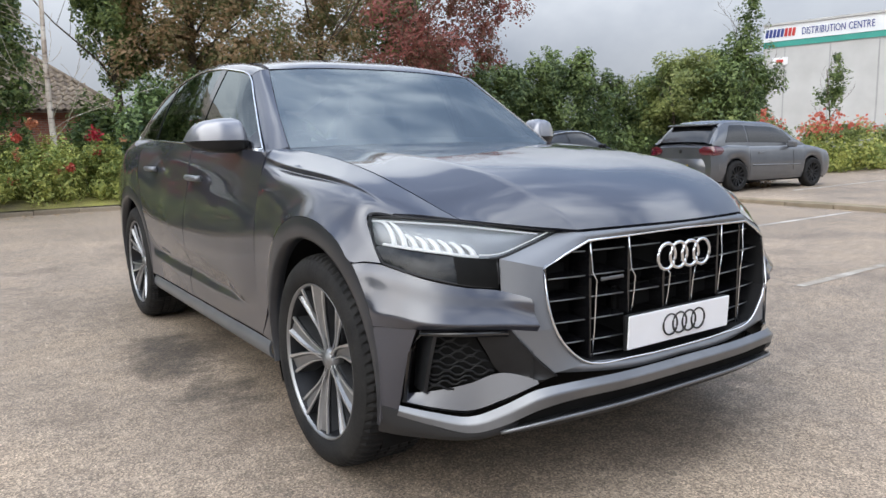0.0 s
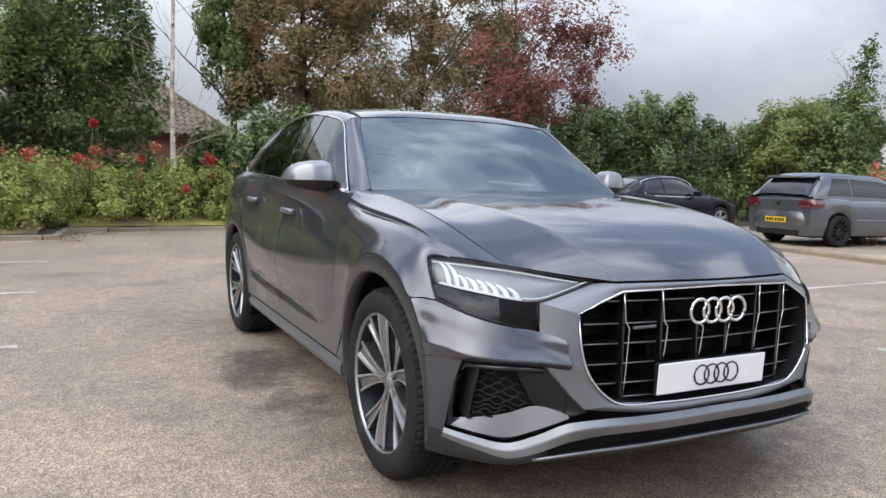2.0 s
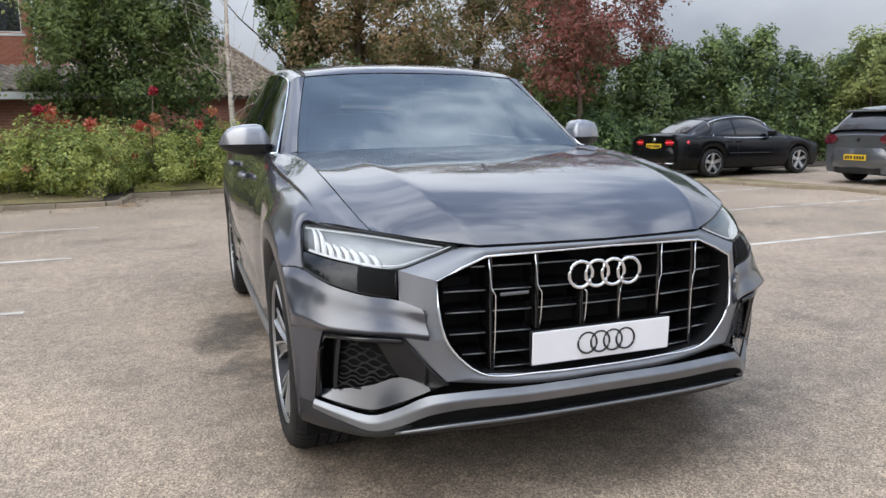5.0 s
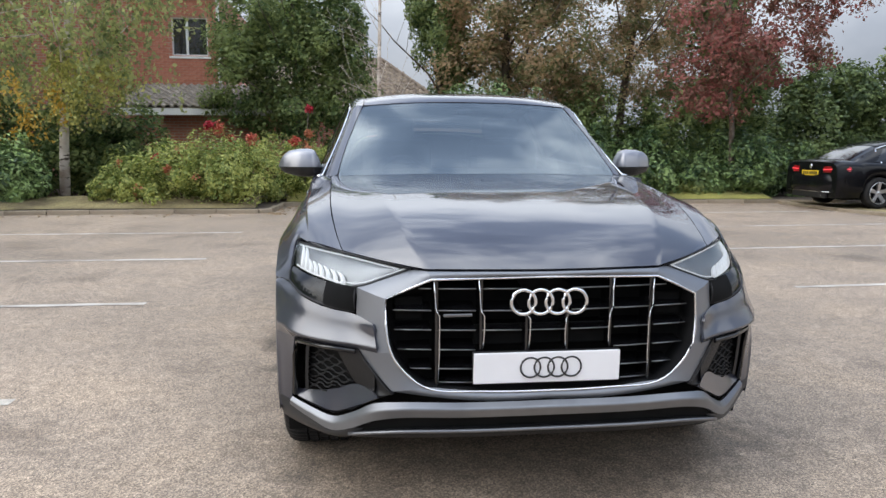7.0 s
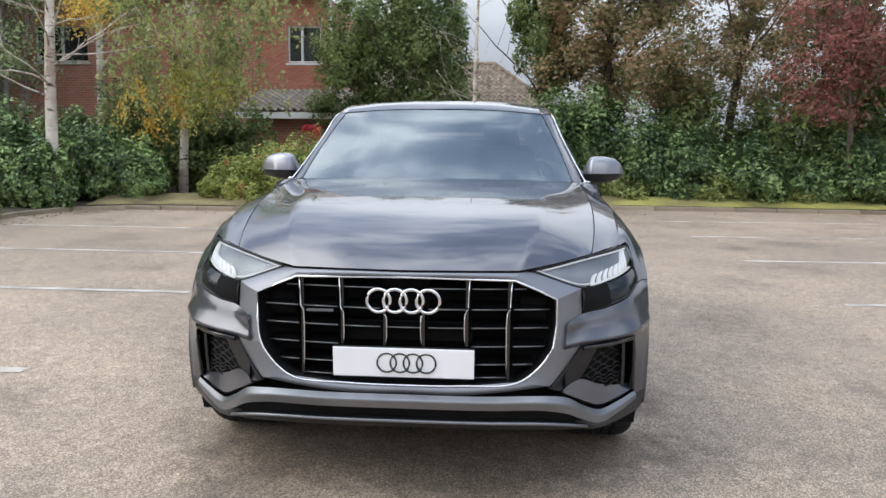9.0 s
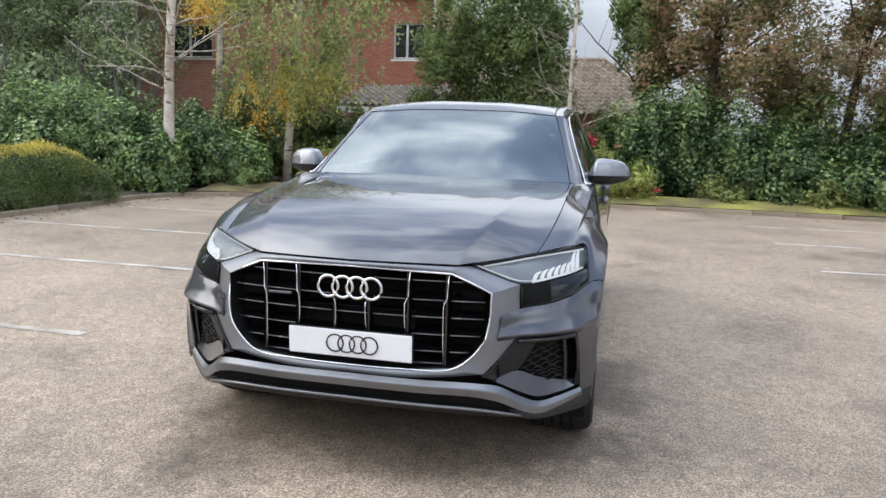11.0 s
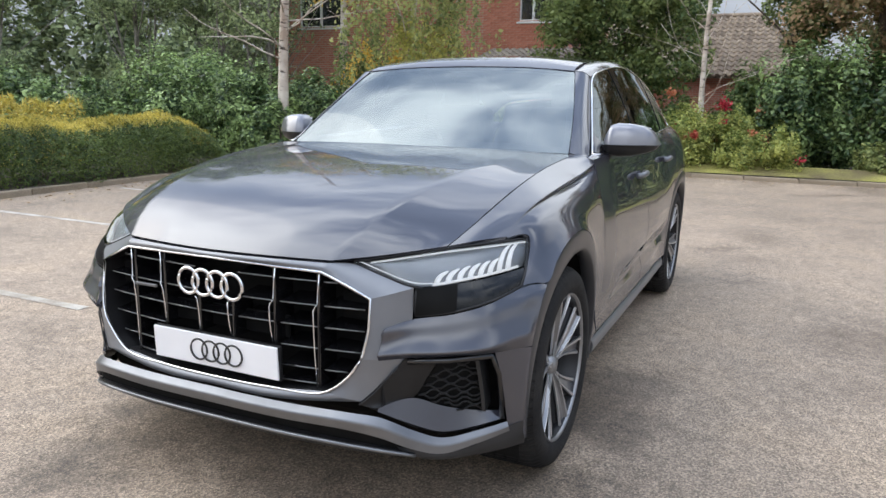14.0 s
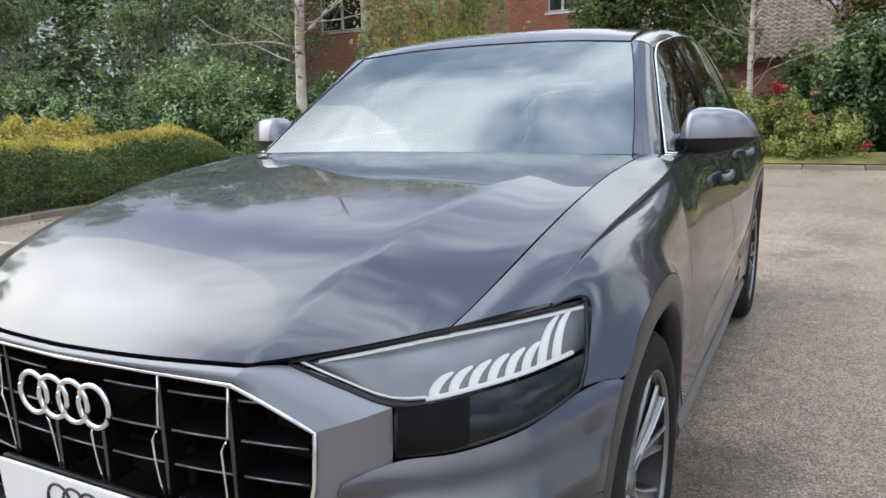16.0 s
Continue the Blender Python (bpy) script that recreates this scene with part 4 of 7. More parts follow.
    mids = [tuple((np.array(a) * 0.5 + np.array(b) * 0.5) + np.array([0, -0.010, 0])) for a, b in zip(inner, outer)]
    segs = [(0, 2), (2, 4), (4, 6), (6, 8), (8, 10)]
    for a, b in segs:
        for s in (1, -1):
            g = np.stack([np.array([inner[a + k], mids[a + k], outer[a + k]], float) for k in range(b - a + 1)])
            g = np.stack([curve(g[:, j], 9) if (b - a) > 1 else g[:, j] for j in range(3)], 1)
            g = np.stack([curve(g[i], 5) for i in range(g.shape[0])])
            part("grille_surround", skin(flip(g, s), 0.0, (0, 1.0, 0.65)), M_SATIN, car, "satin grey grille surround")
            depth = np.stack([g[:, 0], g[:, 0] + np.array([-0.012, 0.10, 0])], 1)
            part("grille_reveal", skin(flip(depth, s), 0), M_BLACK, car)
    oct_line = [inner[k] for k in (0, 2, 3, 4, 5)] + [tuple(p) for p in curve([inner[5], inner[6], inner[7], inner[8], inner[9], inner[10]], 22)[1:]]
    loop = [Vector(p) + Vector((0, -0.006, 0)) for p in oct_line] + [Vector((-p[0], p[1] - 0.006, p[2])) for p in oct_line[-2:0:-1]]
    part("grille_frame", tube(loop, 0.0045, 8, True), M_CHROME, car, "bright octagonal grille frame")
    part("grille_back", block(1.09, 0.02, 0.375, (0, 0.150, 0.660), 0), M_DARK, car)

    def oct_half(z):
        return float(np.interp(z, [0.470, 0.487, 0.545, 0.605, 0.70, 0.79, 0.86, 0.871], [0.36, 0.425, 0.500, 0.540, 0.556, 0.555, 0.402, 0.37]))

    def face_y(x):
        return 0.004 + 0.19 * x * x

    for s in (1, -1):
        for k, x in enumerate((0.077, 0.236, 0.389)):
            zt, zb = ((0.737, 0.610), (0.866, 0.610), (0.858, 0.484))[k]
            top = [] if k == 0 else [(x + 0.004, 0.004, zt), (x, 0.000, (zt + 0.762) / 2), (x - 0.002, -0.004, 0.762)]
            line = top + [(x - 0.004, -0.008, 0.752 if k else zt), (x - 0.014, -0.010, 0.736 if k else zt - 0.012), (x - 0.015, -0.006, 0.690), (x - 0.014, -0.002, (0.690 + zb) / 2), (x - 0.010, 0.004, zb)]
            part("grille_rib", tube([(s * a, face_y(x) + d, z) for a, d, z in line], 0.0026, 6), M_CHROME, car, "bright upright grille rib")
            part("grille_rib_blade", block(0.010, 0.09, zt - zb, (s * (x - 0.006), face_y(x) + 0.055, (zt + zb) / 2)), M_GLOSSBLACK, car)
    # slats between the ribs: black shelves with a bright front edge
    xs = [0.0, 0.077, 0.236, 0.389]
    for z in (0.829, 0.752, 0.683, 0.613, 0.545, 0.496):
        w = oct_half(z) - 0.012
        stops = [-w, -0.389, -0.236, -0.077, 0.077, 0.236, 0.389, w]
        for a, b in zip(stops, stops[1:]):
            if b - a < 0.05 or (z < 0.62 and abs(a + b) / 2 < 0.26):
                continue
            if z > 0.72 and abs(a + b) / 2 < 0.1:
                continue
            lo, hi = a + 0.012, b - 0.012
            y0, y1 = face_y(lo) + 0.016, face_y(hi) + 0.016
            bm = ngon([(lo, y0, z), (hi, y1, z), (hi, y1 + 0.10, z + 0.012), (lo, y0 + 0.10, z + 0.012)], 0.006, (0, 0, -1))
            sl = part("grille_slat", bm, M_GLOSSBLACK, car)
            part("slat_edge", tube([(lo, y0 - 0.002, z - 0.002), ((lo + hi) / 2, face_y((lo + hi) / 2) + 0.013, z - 0.002), (hi, y1 - 0.002, z - 0.002)], 0.0021, 5), M_SLATEDGE, sl)
    part("sensor_panel", block(0.50, 0.012, 0.075, (0, 0.075, 0.655), 0.004), M_DARK, car)
    for s in (1, -1):
        part("radar_panel", block(0.10, 0.012, 0.085, (0.475 * s, 0.12, 0.745), 0.006), M_DARK, car)
    part("grille_script", block(0.100, 0.008, 0.011, (-0.312, 0.018, 0.738), 0.003), M_SILVER, car, "small silver script badge as a plain bar")
    for bm in rings_shape(0.278, 0.098, 0.0066, -0.010, 0.785):
        part("emblem_ring", bm, M_CHROME, car, "chrome emblem ring")
    plate = part("front_plate", block(0.52, 0.008, 0.111, (0, -0.004, 0.553), 0.0035, Matrix.Rotation(radians(3), 4, "X")), M_WHITEPLATE, car, "white show plate with four black rings")
    for bm in rings_shape(0.222, 0.077, 0.0034, -0.0095, 0.553, 0.012):
        part("printed_ring", bm, M_PLATEBLACK, plate)
    part("plate_holder", block(0.524, 0.014, 0.117, (0, 0.010, 0.551), 0.004), M_BLACK, car)

    # headlamps: clear lens over a bright upper and a black lower chamber
    lamp_top = [(0.470, 0.110, 0.887), (0.590, 0.195, 0.905), (0.706, 0.290, 0.922), (0.81, 0.402, 0.931), (0.886, 0.528, 0.933)]
    lamp_mid = [(0.470, 0.110, 0.884), (0.570, 0.132, 0.846), (0.660, 0.158, 0.818), (0.800, 0.275, 0.832), (0.908, 0.468, 0.852)]
    lamp_cut = [(0.660, 0.158, 0.816), (0.745, 0.222, 0.822), (0.830, 0.312, 0.834), (0.908, 0.468, 0.850)]
    lamp_low = [(0.664, 0.148, 0.730), (0.760, 0.192, 0.743), (0.850, 0.272, 0.767), (0.912, 0.405, 0.798)]
    up = net([lamp_top, [tuple((np.array(a) + np.array(b)) / 2 + np.array([0.006, -0.012, 0])) for a, b in zip(lamp_top, lamp_mid)], lamp_mid], 8, 20)
    dn = net([lamp_cut, [tuple((np.array(a) + np.array(b)) / 2 + np.array([0.004, -0.008, 0])) for a, b in zip(lamp_cut, lamp_low)], lamp_low], 8, 18)
    back = np.array([-0.010, 0.030, -0.003])
    for s in (1, -1):
        body = part("headlamp", skin(flip(up + back, s), 0, (0, 1, 0.7)), M_LAMPGREY, car, "slim LED headlamp, daytime bars lit white")
        part("lamp_lens", skin(flip(up, s), 0, (0, 1, 0.7)), M_LENS, body, "clear lens")
        part("lamp_chamber", skin(flip(dn + back * 0.06, s), 0, (0, 1, 0.7)), M_CHAMBER, body, "glossy black lower lamp chamber")
        rim_pts = [Vector(p) for p in flip(np.array(list(up[0]) + list(dn[:, -1])[1:] + list(dn[-1][::-1])[1:] + list(dn[:, 0][::-1])[1:] + list(up[-1][:9][::-1])), s)]
        part("lamp_seal", tube(rim_pts, 0.0042, 6, True), M_BLACK, body)
        # upper brow strip and the slanted daytime bars
        brow = curve([tuple(np.array(p) + np.array([-0.006, 0.010, -0.014])) for p in lamp_top], 24)
        part("light_guide", tube(flip(brow[2:], s), 0.0032, 6), M_DRL, body, "thin white line under the brow")
        def inside(row, col):
            r0, c0 = min(int(row), 6), min(int(col), 18)
            fr, fc = row - r0, col - c0
            p = (up[r0, c0] * (1 - fc) + up[r0, c0 + 1] * fc) * (1 - fr) + (up[r0 + 1, c0] * (1 - fc) + up[r0 + 1, c0 + 1] * fc) * fr
            return p + np.array([-0.010, 0.015, -0.001])

        for k in range(8):
            q = (0.49 + 0.056 * k) * 19
            rise, lean = (2.0 + 0.16 * k, 0.80) if k < 6 else (5.4 + 0.3 * (k - 6), 1.15)
            bow = [inside(6.7, q), inside(6.7 - rise * 0.40, q + lean * 0.05), inside(6.7 - rise * 0.75, q + lean * 0.35), inside(6.7 - rise, min(q + lean, 18.6))]
            part("daytime_bar", tube(flip(curve(bow, 9), s), [0.0085, 0.0088, 0.0086, 0.0082, 0.0076, 0.0068, 0.0056, 0.0042, 0.0022], 8), M_DRL, body, "white light bar")
        part("light_guide", tube(flip(np.array([up[-1][k] + np.array([-0.008, 0.012, 0.004]) for k in range(9, 19)]), s), 0.0045, 6), M_DRL, body)
        part("light_guide", tube(flip(np.array([up[-1][k] + np.array([-0.006, 0.010, 0.010]) for k in range(0, 10)]), s), 0.0022, 5), M_DRL, body, "thin white line along the lower edge")
        inner_block = dn[:, :7] + np.array([0.0, -0.004, 0])
        part("lamp_block", skin(flip(inner_block, s), 0.01, (0, 1, 0.7)), M_DARK, body, "solid black inner block")

    # bumper: blade below the lamp, corner, valance, silver splitter
    blade_top = [(0.603, 0.083, 0.702), (0.664, 0.143, 0.722), (0.760, 0.188, 0.736), (0.850, 0.268, 0.760), (0.912, 0.400, 0.791), (0.948, 0.470, 0.796), arch(130.5)]
    blade_up = [(0.600, 0.077, 0.685), (0.664, 0.134, 0.698), (0.761, 0.181, 0.711), (0.854, 0.259, 0.732), (0.918, 0.378, 0.758), (0.952, 0.448, 0.768), arch(136)]
    blade_mid = [(0.597, 0.072, 0.660), (0.664, 0.117, 0.667), (0.766, 0.164, 0.676), (0.864, 0.240, 0.690), (0.926, 0.345, 0.712), (0.956, 0.412, 0.722), arch(141)]
    blade_lip = [(0.592, 0.058, 0.622), (0.662, 0.094, 0.626), (0.774, 0.144, 0.630), (0.878, 0.222, 0.637), (0.932, 0.314, 0.650), (0.960, 0.370, 0.656), arch(148)]
    blade_low = [(0.589, 0.070, 0.602), (0.658, 0.104, 0.608), (0.775, 0.168, 0.611), (0.885, 0.262, 0.613), (0.930, 0.325, 0.614), (0.956, 0.362, 0.614), arch(154)]
    lean = [0.15, 0.3, 0.45, 0.6, 0.8, 1.0]
    for line, d in ((blade_mid, -0.0025), (blade_lip, 0.006)):
        line[:6] = [(x + d * k, y - d * (1 - k), z) for (x, y, z), k in zip(line, lean)]
    blade_up[:6] = [(x + 0.003 * k, y - 0.004 * (1 - 0.5 * k), z + 0.002) for (x, y, z), k in zip(blade_up, lean)]
    for line in (blade_top, blade_up, blade_mid, blade_lip, blade_low):
        line[0] = (line[0][0], line[0][1] - 0.014, line[0][2])
        line[1] = (line[1][0], line[1][1] - 0.005, line[1][2])
    pair("bumper_blade", None, M_BUMPER, car, lip=0.012, heart=(0, 1.2, 0.6), grid=fair(list(zip(blade_top, blade_up, blade_mid, blade_lip, blade_low)), 34, 24, 3, (3,), None, (0, 1, 2, 3, 4)))
    pair("bumper_corner", [
        [(0.886, 0.262, 0.612), (0.930, 0.328, 0.613), (0.956, 0.363, 0.613), arch(154.3)],
        [(0.898, 0.290, 0.54), (0.936, 0.335, 0.54), (0.958, 0.362, 0.54), arch(163)],
        [(0.903, 0.312, 0.46), (0.938, 0.342, 0.46), (0.957, 0.362, 0.46), arch(172)],
        [(0.907, 0.336, 0.362), (0.936, 0.352, 0.362), (0.953, 0.364, 0.362), arch(183)],
        [(0.912, 0.346, 0.318), (0.937, 0.360, 0.318), (0.951, 0.372, 0.318), arch(190)],
    ], M_BUMPER, car, 14, 10, 0.012, "", (0, 1.2, 0.6))
    sp_top = [(0, -0.026, 0.441), (0.30, -0.020, 0.440), (0.52, 0.006, 0.440), (0.60, 0.048, 0.424), (0.675, 0.115, 0.372), (0.747, 0.184, 0.333), (0.83, 0.262, 0.342), (0.908, 0.338, 0.360)]
    sp_mid = [(0, -0.052, 0.425), (0.30, -0.046, 0.424), (0.52, -0.018, 0.422), (0.605, 0.026, 0.402), (0.68, 0.096, 0.352), (0.752, 0.166, 0.314), (0.838, 0.250, 0.326), (0.916, 0.330, 0.346)]
    sp_low = [(0, -0.040, 0.392), (0.30, -0.034, 0.391), (0.52, -0.006, 0.388), (0.605, 0.032, 0.366), (0.685, 0.096, 0.318), (0.754, 0.164, 0.288), (0.842, 0.252, 0.306), (0.918, 0.336, 0.330)]
    whole("front_splitter", None, M_SILVER, car, lip=0.03, label="satin silver splitter strip", heart=(0, 1.2, 0.4), grid=fair(list(zip(sp_top, sp_mid, sp_low)), 44, 10, 3, (1,), None, (0, 1, 2)).transpose(1, 0, 2))
    # black slot below, thin bright lip, underside
    slot_a = [(0, -0.020, 0.394), (0.30, -0.016, 0.393), (0.52, 0.010, 0.390), (0.605, 0.046, 0.368), (0.690, 0.112, 0.318)]
    slot_b = [(0, 0.0, 0.345), (0.30, 0.004, 0.344), (0.52, 0.030, 0.338), (0.605, 0.064, 0.322), (0.690, 0.128, 0.292)]
    lip_c = [(0, -0.030, 0.338), (0.30, -0.024, 0.337), (0.52, 0.004, 0.332), (0.605, 0.044, 0.316), (0.690, 0.112, 0.288)]
    lip_d = [(0, 0.02, 0.298), (0.30, 0.02, 0.298), (0.52, 0.05, 0.294), (0.605, 0.08, 0.286), (0.690, 0.15, 0.268)]
    whole("lower_slot", [slot_a, slot_b], M_DARK, car, 4, 20, 0, "", (0, 1.2, 0.4))
    whole("lower_lip", [slot_b, lip_c, lip_d], M_BLACK, car, 8, 20, 0, "", (0, 1.2, 0.4))
    strip = curve(lip_c, 24)
    strip = np.concatenate([flip(strip, -1)[:0:-1], strip])
    part("lip_strip", tube(strip + np.array([0, -0.004, 0.004]), 0.0068, 6), M_SILVER, car, "thin bright strip")
    pair("lower_valance", [
        [(0.640, 0.082, 0.322), (0.685, 0.100, 0.316), (0.756, 0.168, 0.286), (0.844, 0.256, 0.304), (0.914, 0.337, 0.345), (0.958, 0.366, 0.363)],
        [(0.655, 0.092, 0.300), (0.690, 0.108, 0.292), (0.760, 0.172, 0.270), (0.848, 0.264, 0.280), (0.922, 0.346, 0.296), (0.958, 0.380, 0.310)],
        [(0.670, 0.14, 0.272), (0.70, 0.15, 0.264), (0.762, 0.21, 0.250), (0.842, 0.290, 0.252), (0.910, 0.37, 0.255), (0.945, 0.41, 0.262)],
    ], M_ARCH, car, 10, 22, 0.02, "dark grey lower valance", (0, 1.2, 0.6))
    # side intakes: dark frame, body-coloured ledge, fin and slatted mesh
    for s in (1, -1):
        rim_l = [(0.600, 0.074, 0.595), (0.660, 0.104, 0.602), (0.775, 0.166, 0.605), (0.880, 0.262, 0.607), (0.895, 0.300, 0.54), (0.900, 0.338, 0.370), (0.830, 0.270, 0.348), (0.747, 0.196, 0.340), (0.672, 0.122, 0.380), (0.600, 0.060, 0.436), (0.597, 0.064, 0.51)]
        o = np.array(rim_l)
        c = o.mean(0)
        inr = c + (o - c) * 0.86 + np.array([-0.01, 0.10, 0])
        g = np.stack([np.concatenate([o, o[:1]]), np.concatenate([inr, inr[:1]])], 1)
        part("intake_shell", skin(flip(g, s), 0, (0, -3, 0.5)), M_BLACK, car, "black air intake")
        part("intake_back", ngon([tuple(p) for p in flip(inr, s)]), M_DARK, car)
        frame_l = [tuple(p) for p in flip(o + (c - o) * 0.03 + np.array([0, -0.004, 0]), s)]
        part("intake_frame", tube(frame_l[1:6], 0.010, 6), M_GLOSSBLACK, car, "gloss black intake frame")
        ledge = net([[(0.590, 0.048, 0.442), (0.672, 0.118, 0.390), (0.744, 0.186, 0.352), (0.825, 0.264, 0.356), (0.902, 0.334, 0.375)],
                     [(0.592, 0.054, 0.452), (0.664, 0.142, 0.466), (0.735, 0.205, 0.430), (0.813, 0.277, 0.404), (0.885, 0.347, 0.392)]], 6, 20)
        part("intake_ledge", skin(flip(ledge, s), 0.01, (0, 1, -2)), M_BUMPER, car)
        fin = net([[(0.842, 0.232, 0.600), (0.850, 0.258, 0.50), (0.853, 0.282, 0.404)], [(0.835, 0.330, 0.600), (0.838, 0.345, 0.50), (0.842, 0.356, 0.404)]], 3, 8)
        part("intake_fin", skin(flip(fin, s), 0.012, (0, 0.3, 0.5)), M_ARCH, car)
        cheek = net([[(0.657, 0.098, 0.606), (0.614, 0.076, 0.551), (0.572, 0.050, 0.497), (0.535, 0.028, 0.462)],
                     [(0.700, 0.130, 0.606), (0.660, 0.114, 0.543), (0.618, 0.094, 0.482), (0.565, 0.044, 0.452)],
                     [(0.740, 0.174, 0.604), (0.703, 0.160, 0.535), (0.664, 0.146, 0.468), (0.592, 0.054, 0.451)]], 6, 12)
        part("intake_cheek", skin(flip(cheek, s), 0.012, (0, 1, 0.5)), M_BLACK, car, "black plastic cheek beside the intake")
        part("cheek_edge", tube(flip(cheek[0][2:] + np.array([0.004, -0.004, 0]), s), 0.003, 5), M_BLACK, car)
        mesh = part("intake_mesh", ngon([tuple(p) for p in flip(np.array([(0.738, 0.184, 0.598), (0.838, 0.268, 0.598), (0.846, 0.306, 0.400), (0.813, 0.288, 0.400), (0.735, 0.218, 0.428), (0.664, 0.160, 0.466), (0.703, 0.172, 0.535)]), s)]), M_DARK, car, "black honeycomb grille")
        for k in range(12):
            z = 0.418 + 0.0158 * k
            x0 = float(np.interp(z, [0.405, 0.466, 0.535, 0.60], [0.80, 0.672, 0.706, 0.738]))
            n = max(4, 2 * round((0.840 - x0) / 0.028))
            pts = []
            for q in range(n + 1):
                x = x0 + (0.840 - x0) * q / n
                y = 0.140 + (x - 0.664) * 0.72 + (0.60 - z) * 0.09
                pts.append((x, y, z + 0.0060 * (1 if (q // 2 + k) % 2 else -1)))
            part("mesh_bar", tube(flip(np.array(pts), s), 0.0032, 4), M_BLACK, mesh)
    # underside
    part("underbody", block(1.62, 4.3, 0.10, (0, 2.45, 0.285), 0.03), M_DARK, car)
    part("front_crossmember", block(1.5, 0.5, 0.46, (0, 0.46, 0.53), 0.05), M_DARK, car)
    part("rear_crossmember", block(1.5, 0.4, 0.5, (0, 4.42, 0.6), 0.05), M_DARK, car)
    part("engine_tray", block(1.16, 0.9, 0.4, (0, 1.0, 0.55), 0.05), M_DARK, car)

    w = build_wheel()
    for k, (x, y, turn) in enumerate(((0.955, HUB_Y, 0), (-0.955, HUB_Y, 180), (0.955, HUB_Y2, 0), (-0.955, HUB_Y2, 180))):
        m = pose(x, y, HUB_Z - 0.002, 0, 0, turn) @ pose(0, 0, 0, 17 * k)
        o = w if k == 3 else copy_thing(w, m)
        if k == 3:
            o.matrix_basis = m
        o.parent = car
        for key in ("label", "category", "group"):
            if key in o:
                del o[key]
    return car


build_suv()


# ---------------------------------------------------------------- ground
def ground_z(x, y):
    return 0.06 * float(np.interp(x, [9.75, 10.6], [0, 1]))


def build_ground():
    xs = [-3000, -300, -60, -20, -8, -2, 2, 6, 9.75, 10.0, 10.3, 10.6, 13, 20, 40, 120, 600, 3000]
    ys = [-3000, -300, -60, -20, -8, -3, 0, 3, 6, 9, 12, 15, 20, 40, 120, 600, 3000]
    bm = bmesh.new()
    v = [[bm.verts.new((x, y, ground_z(x, y))) for y in ys] for x in xs]
    for i in range(len(xs) - 1):
        for j in range(len(ys) - 1):
            bm.faces.new((v[i][j], v[i + 1][j], v[i + 1][j + 1], v[i][j + 1]))
    tagged(part("ground", bm, M_GROUND), "worn tan asphalt car park with damp stains, shade painted under the SUV's nose", "ground", "", "structure")


build_ground()


def bay_line(x0, y0, x1, y1, w=0.085, faint=False):
    d = Vector((x1 - x0, y1 - y0, 0))
    n = int(d.length / 0.25) + 2
    side = Vector((-d.y, d.x, 0)).normalized()
    bm = bmesh.new()
    prev = None
    for k in range(n):
        p = Vector((x0, y0, 0)) + d * (k / (n - 1))
        p.z = ground_z(p.x, p.y) + 0.004
        a = bm.verts.new(p + side * (w / 2 + random.uniform(-0.006, 0.006)))
        b = bm.verts.new(p - side * (w / 2 + random.uniform(-0.006, 0.006)))
        if prev:
            bm.faces.new((prev[0], a, b, prev[1]))
        prev = (a, b)
    tagged(part("bay_line", bm, M_LINEFAINT if faint else M_LINE), "nearly worn-off white painted bay line" if faint else "worn white painted bay line", "line", "bay lines", "structure")


for y in (1.42, 3.78, 6.22, 8.85):
    bay_line(-2.43, y, -7.6, y + 0.05, faint=y < 2)
for y in (-0.9, 1.52, 3.92, 6.45, 8.95, 11.4):
    bay_line(3.45, y, 9.45, y + 0.22, faint=y < 2)
bay_line(12.6, 6.9, 18.2, 7.3)
bay_line(12.6, 9.9, 18.2, 10.3)


def kerb_run(points, name="kerb", h=0.085, w=0.13, step=0.92):
    """A row of kerb stones along a line."""
    top = tagged(new(name), "weathered concrete kerb stones, mossy", "kerb", "", "structure")
    for (x0, y0), (x1, y1) in zip(points, points[1:]):
        d = Vector((x1 - x0, y1 - y0, 0))
        n = max(1, round(d.length / step))
        a = math.atan2(d.y, d.x)
        L = d.length / n
        me = bpy.data.meshes.new("kerb_stone")
        b = block(L - 0.012, w, 0.30, (0, 0, 0), 0.014)
        b.to_mesh(me)
        b.free()
        me.materials.append(M_KERB)
        for k in range(n):
            c = Vector((x0, y0, 0)) + d * ((k + 0.5) / n)
            o = new("kerb_stone", me)
            o.parent = top
            o.matrix_basis = pose(c.x, c.y, ground_z(c.x, c.y) + h - 0.15 + random.uniform(-0.006, 0.006), random.uniform(-1, 1), random.uniform(-0.5, 0.5), math.degrees(a) + random.uniform(-0.5, 0.5))


BEDS = [
    [(-7.75, 3.0), (-8.05, 6.0), (-8.2, 8.6), (-8.45, 10.2), (-8.2, 11.5), (-7.3, 12.05), (-5.0, 12.15), (-2.62, 12.1), (-2.4, 12.3), (-2.34, 13.75), (0, 13.95), (4, 14.0), (9.3, 13.8), (10.6, 13.2)],
]
kerb_run(BEDS[0])
kerb_run([(9.75, -8), (9.78, 3.7), (10.05, 8), (9.6, 9.9), (9.3, 11.6), (9.3, 13.8)], "kerb", 0.07)


def bed(points, material, z, name, label):
    bm = bmesh.new()
    bm.faces.new([bm.verts.new((x, y, z)) for x, y in points])
    bmesh.ops.triangulate(bm, faces=list(bm.faces))
    tagged(part(name, bm, material), label, name.replace("_", " "), "", "structure")


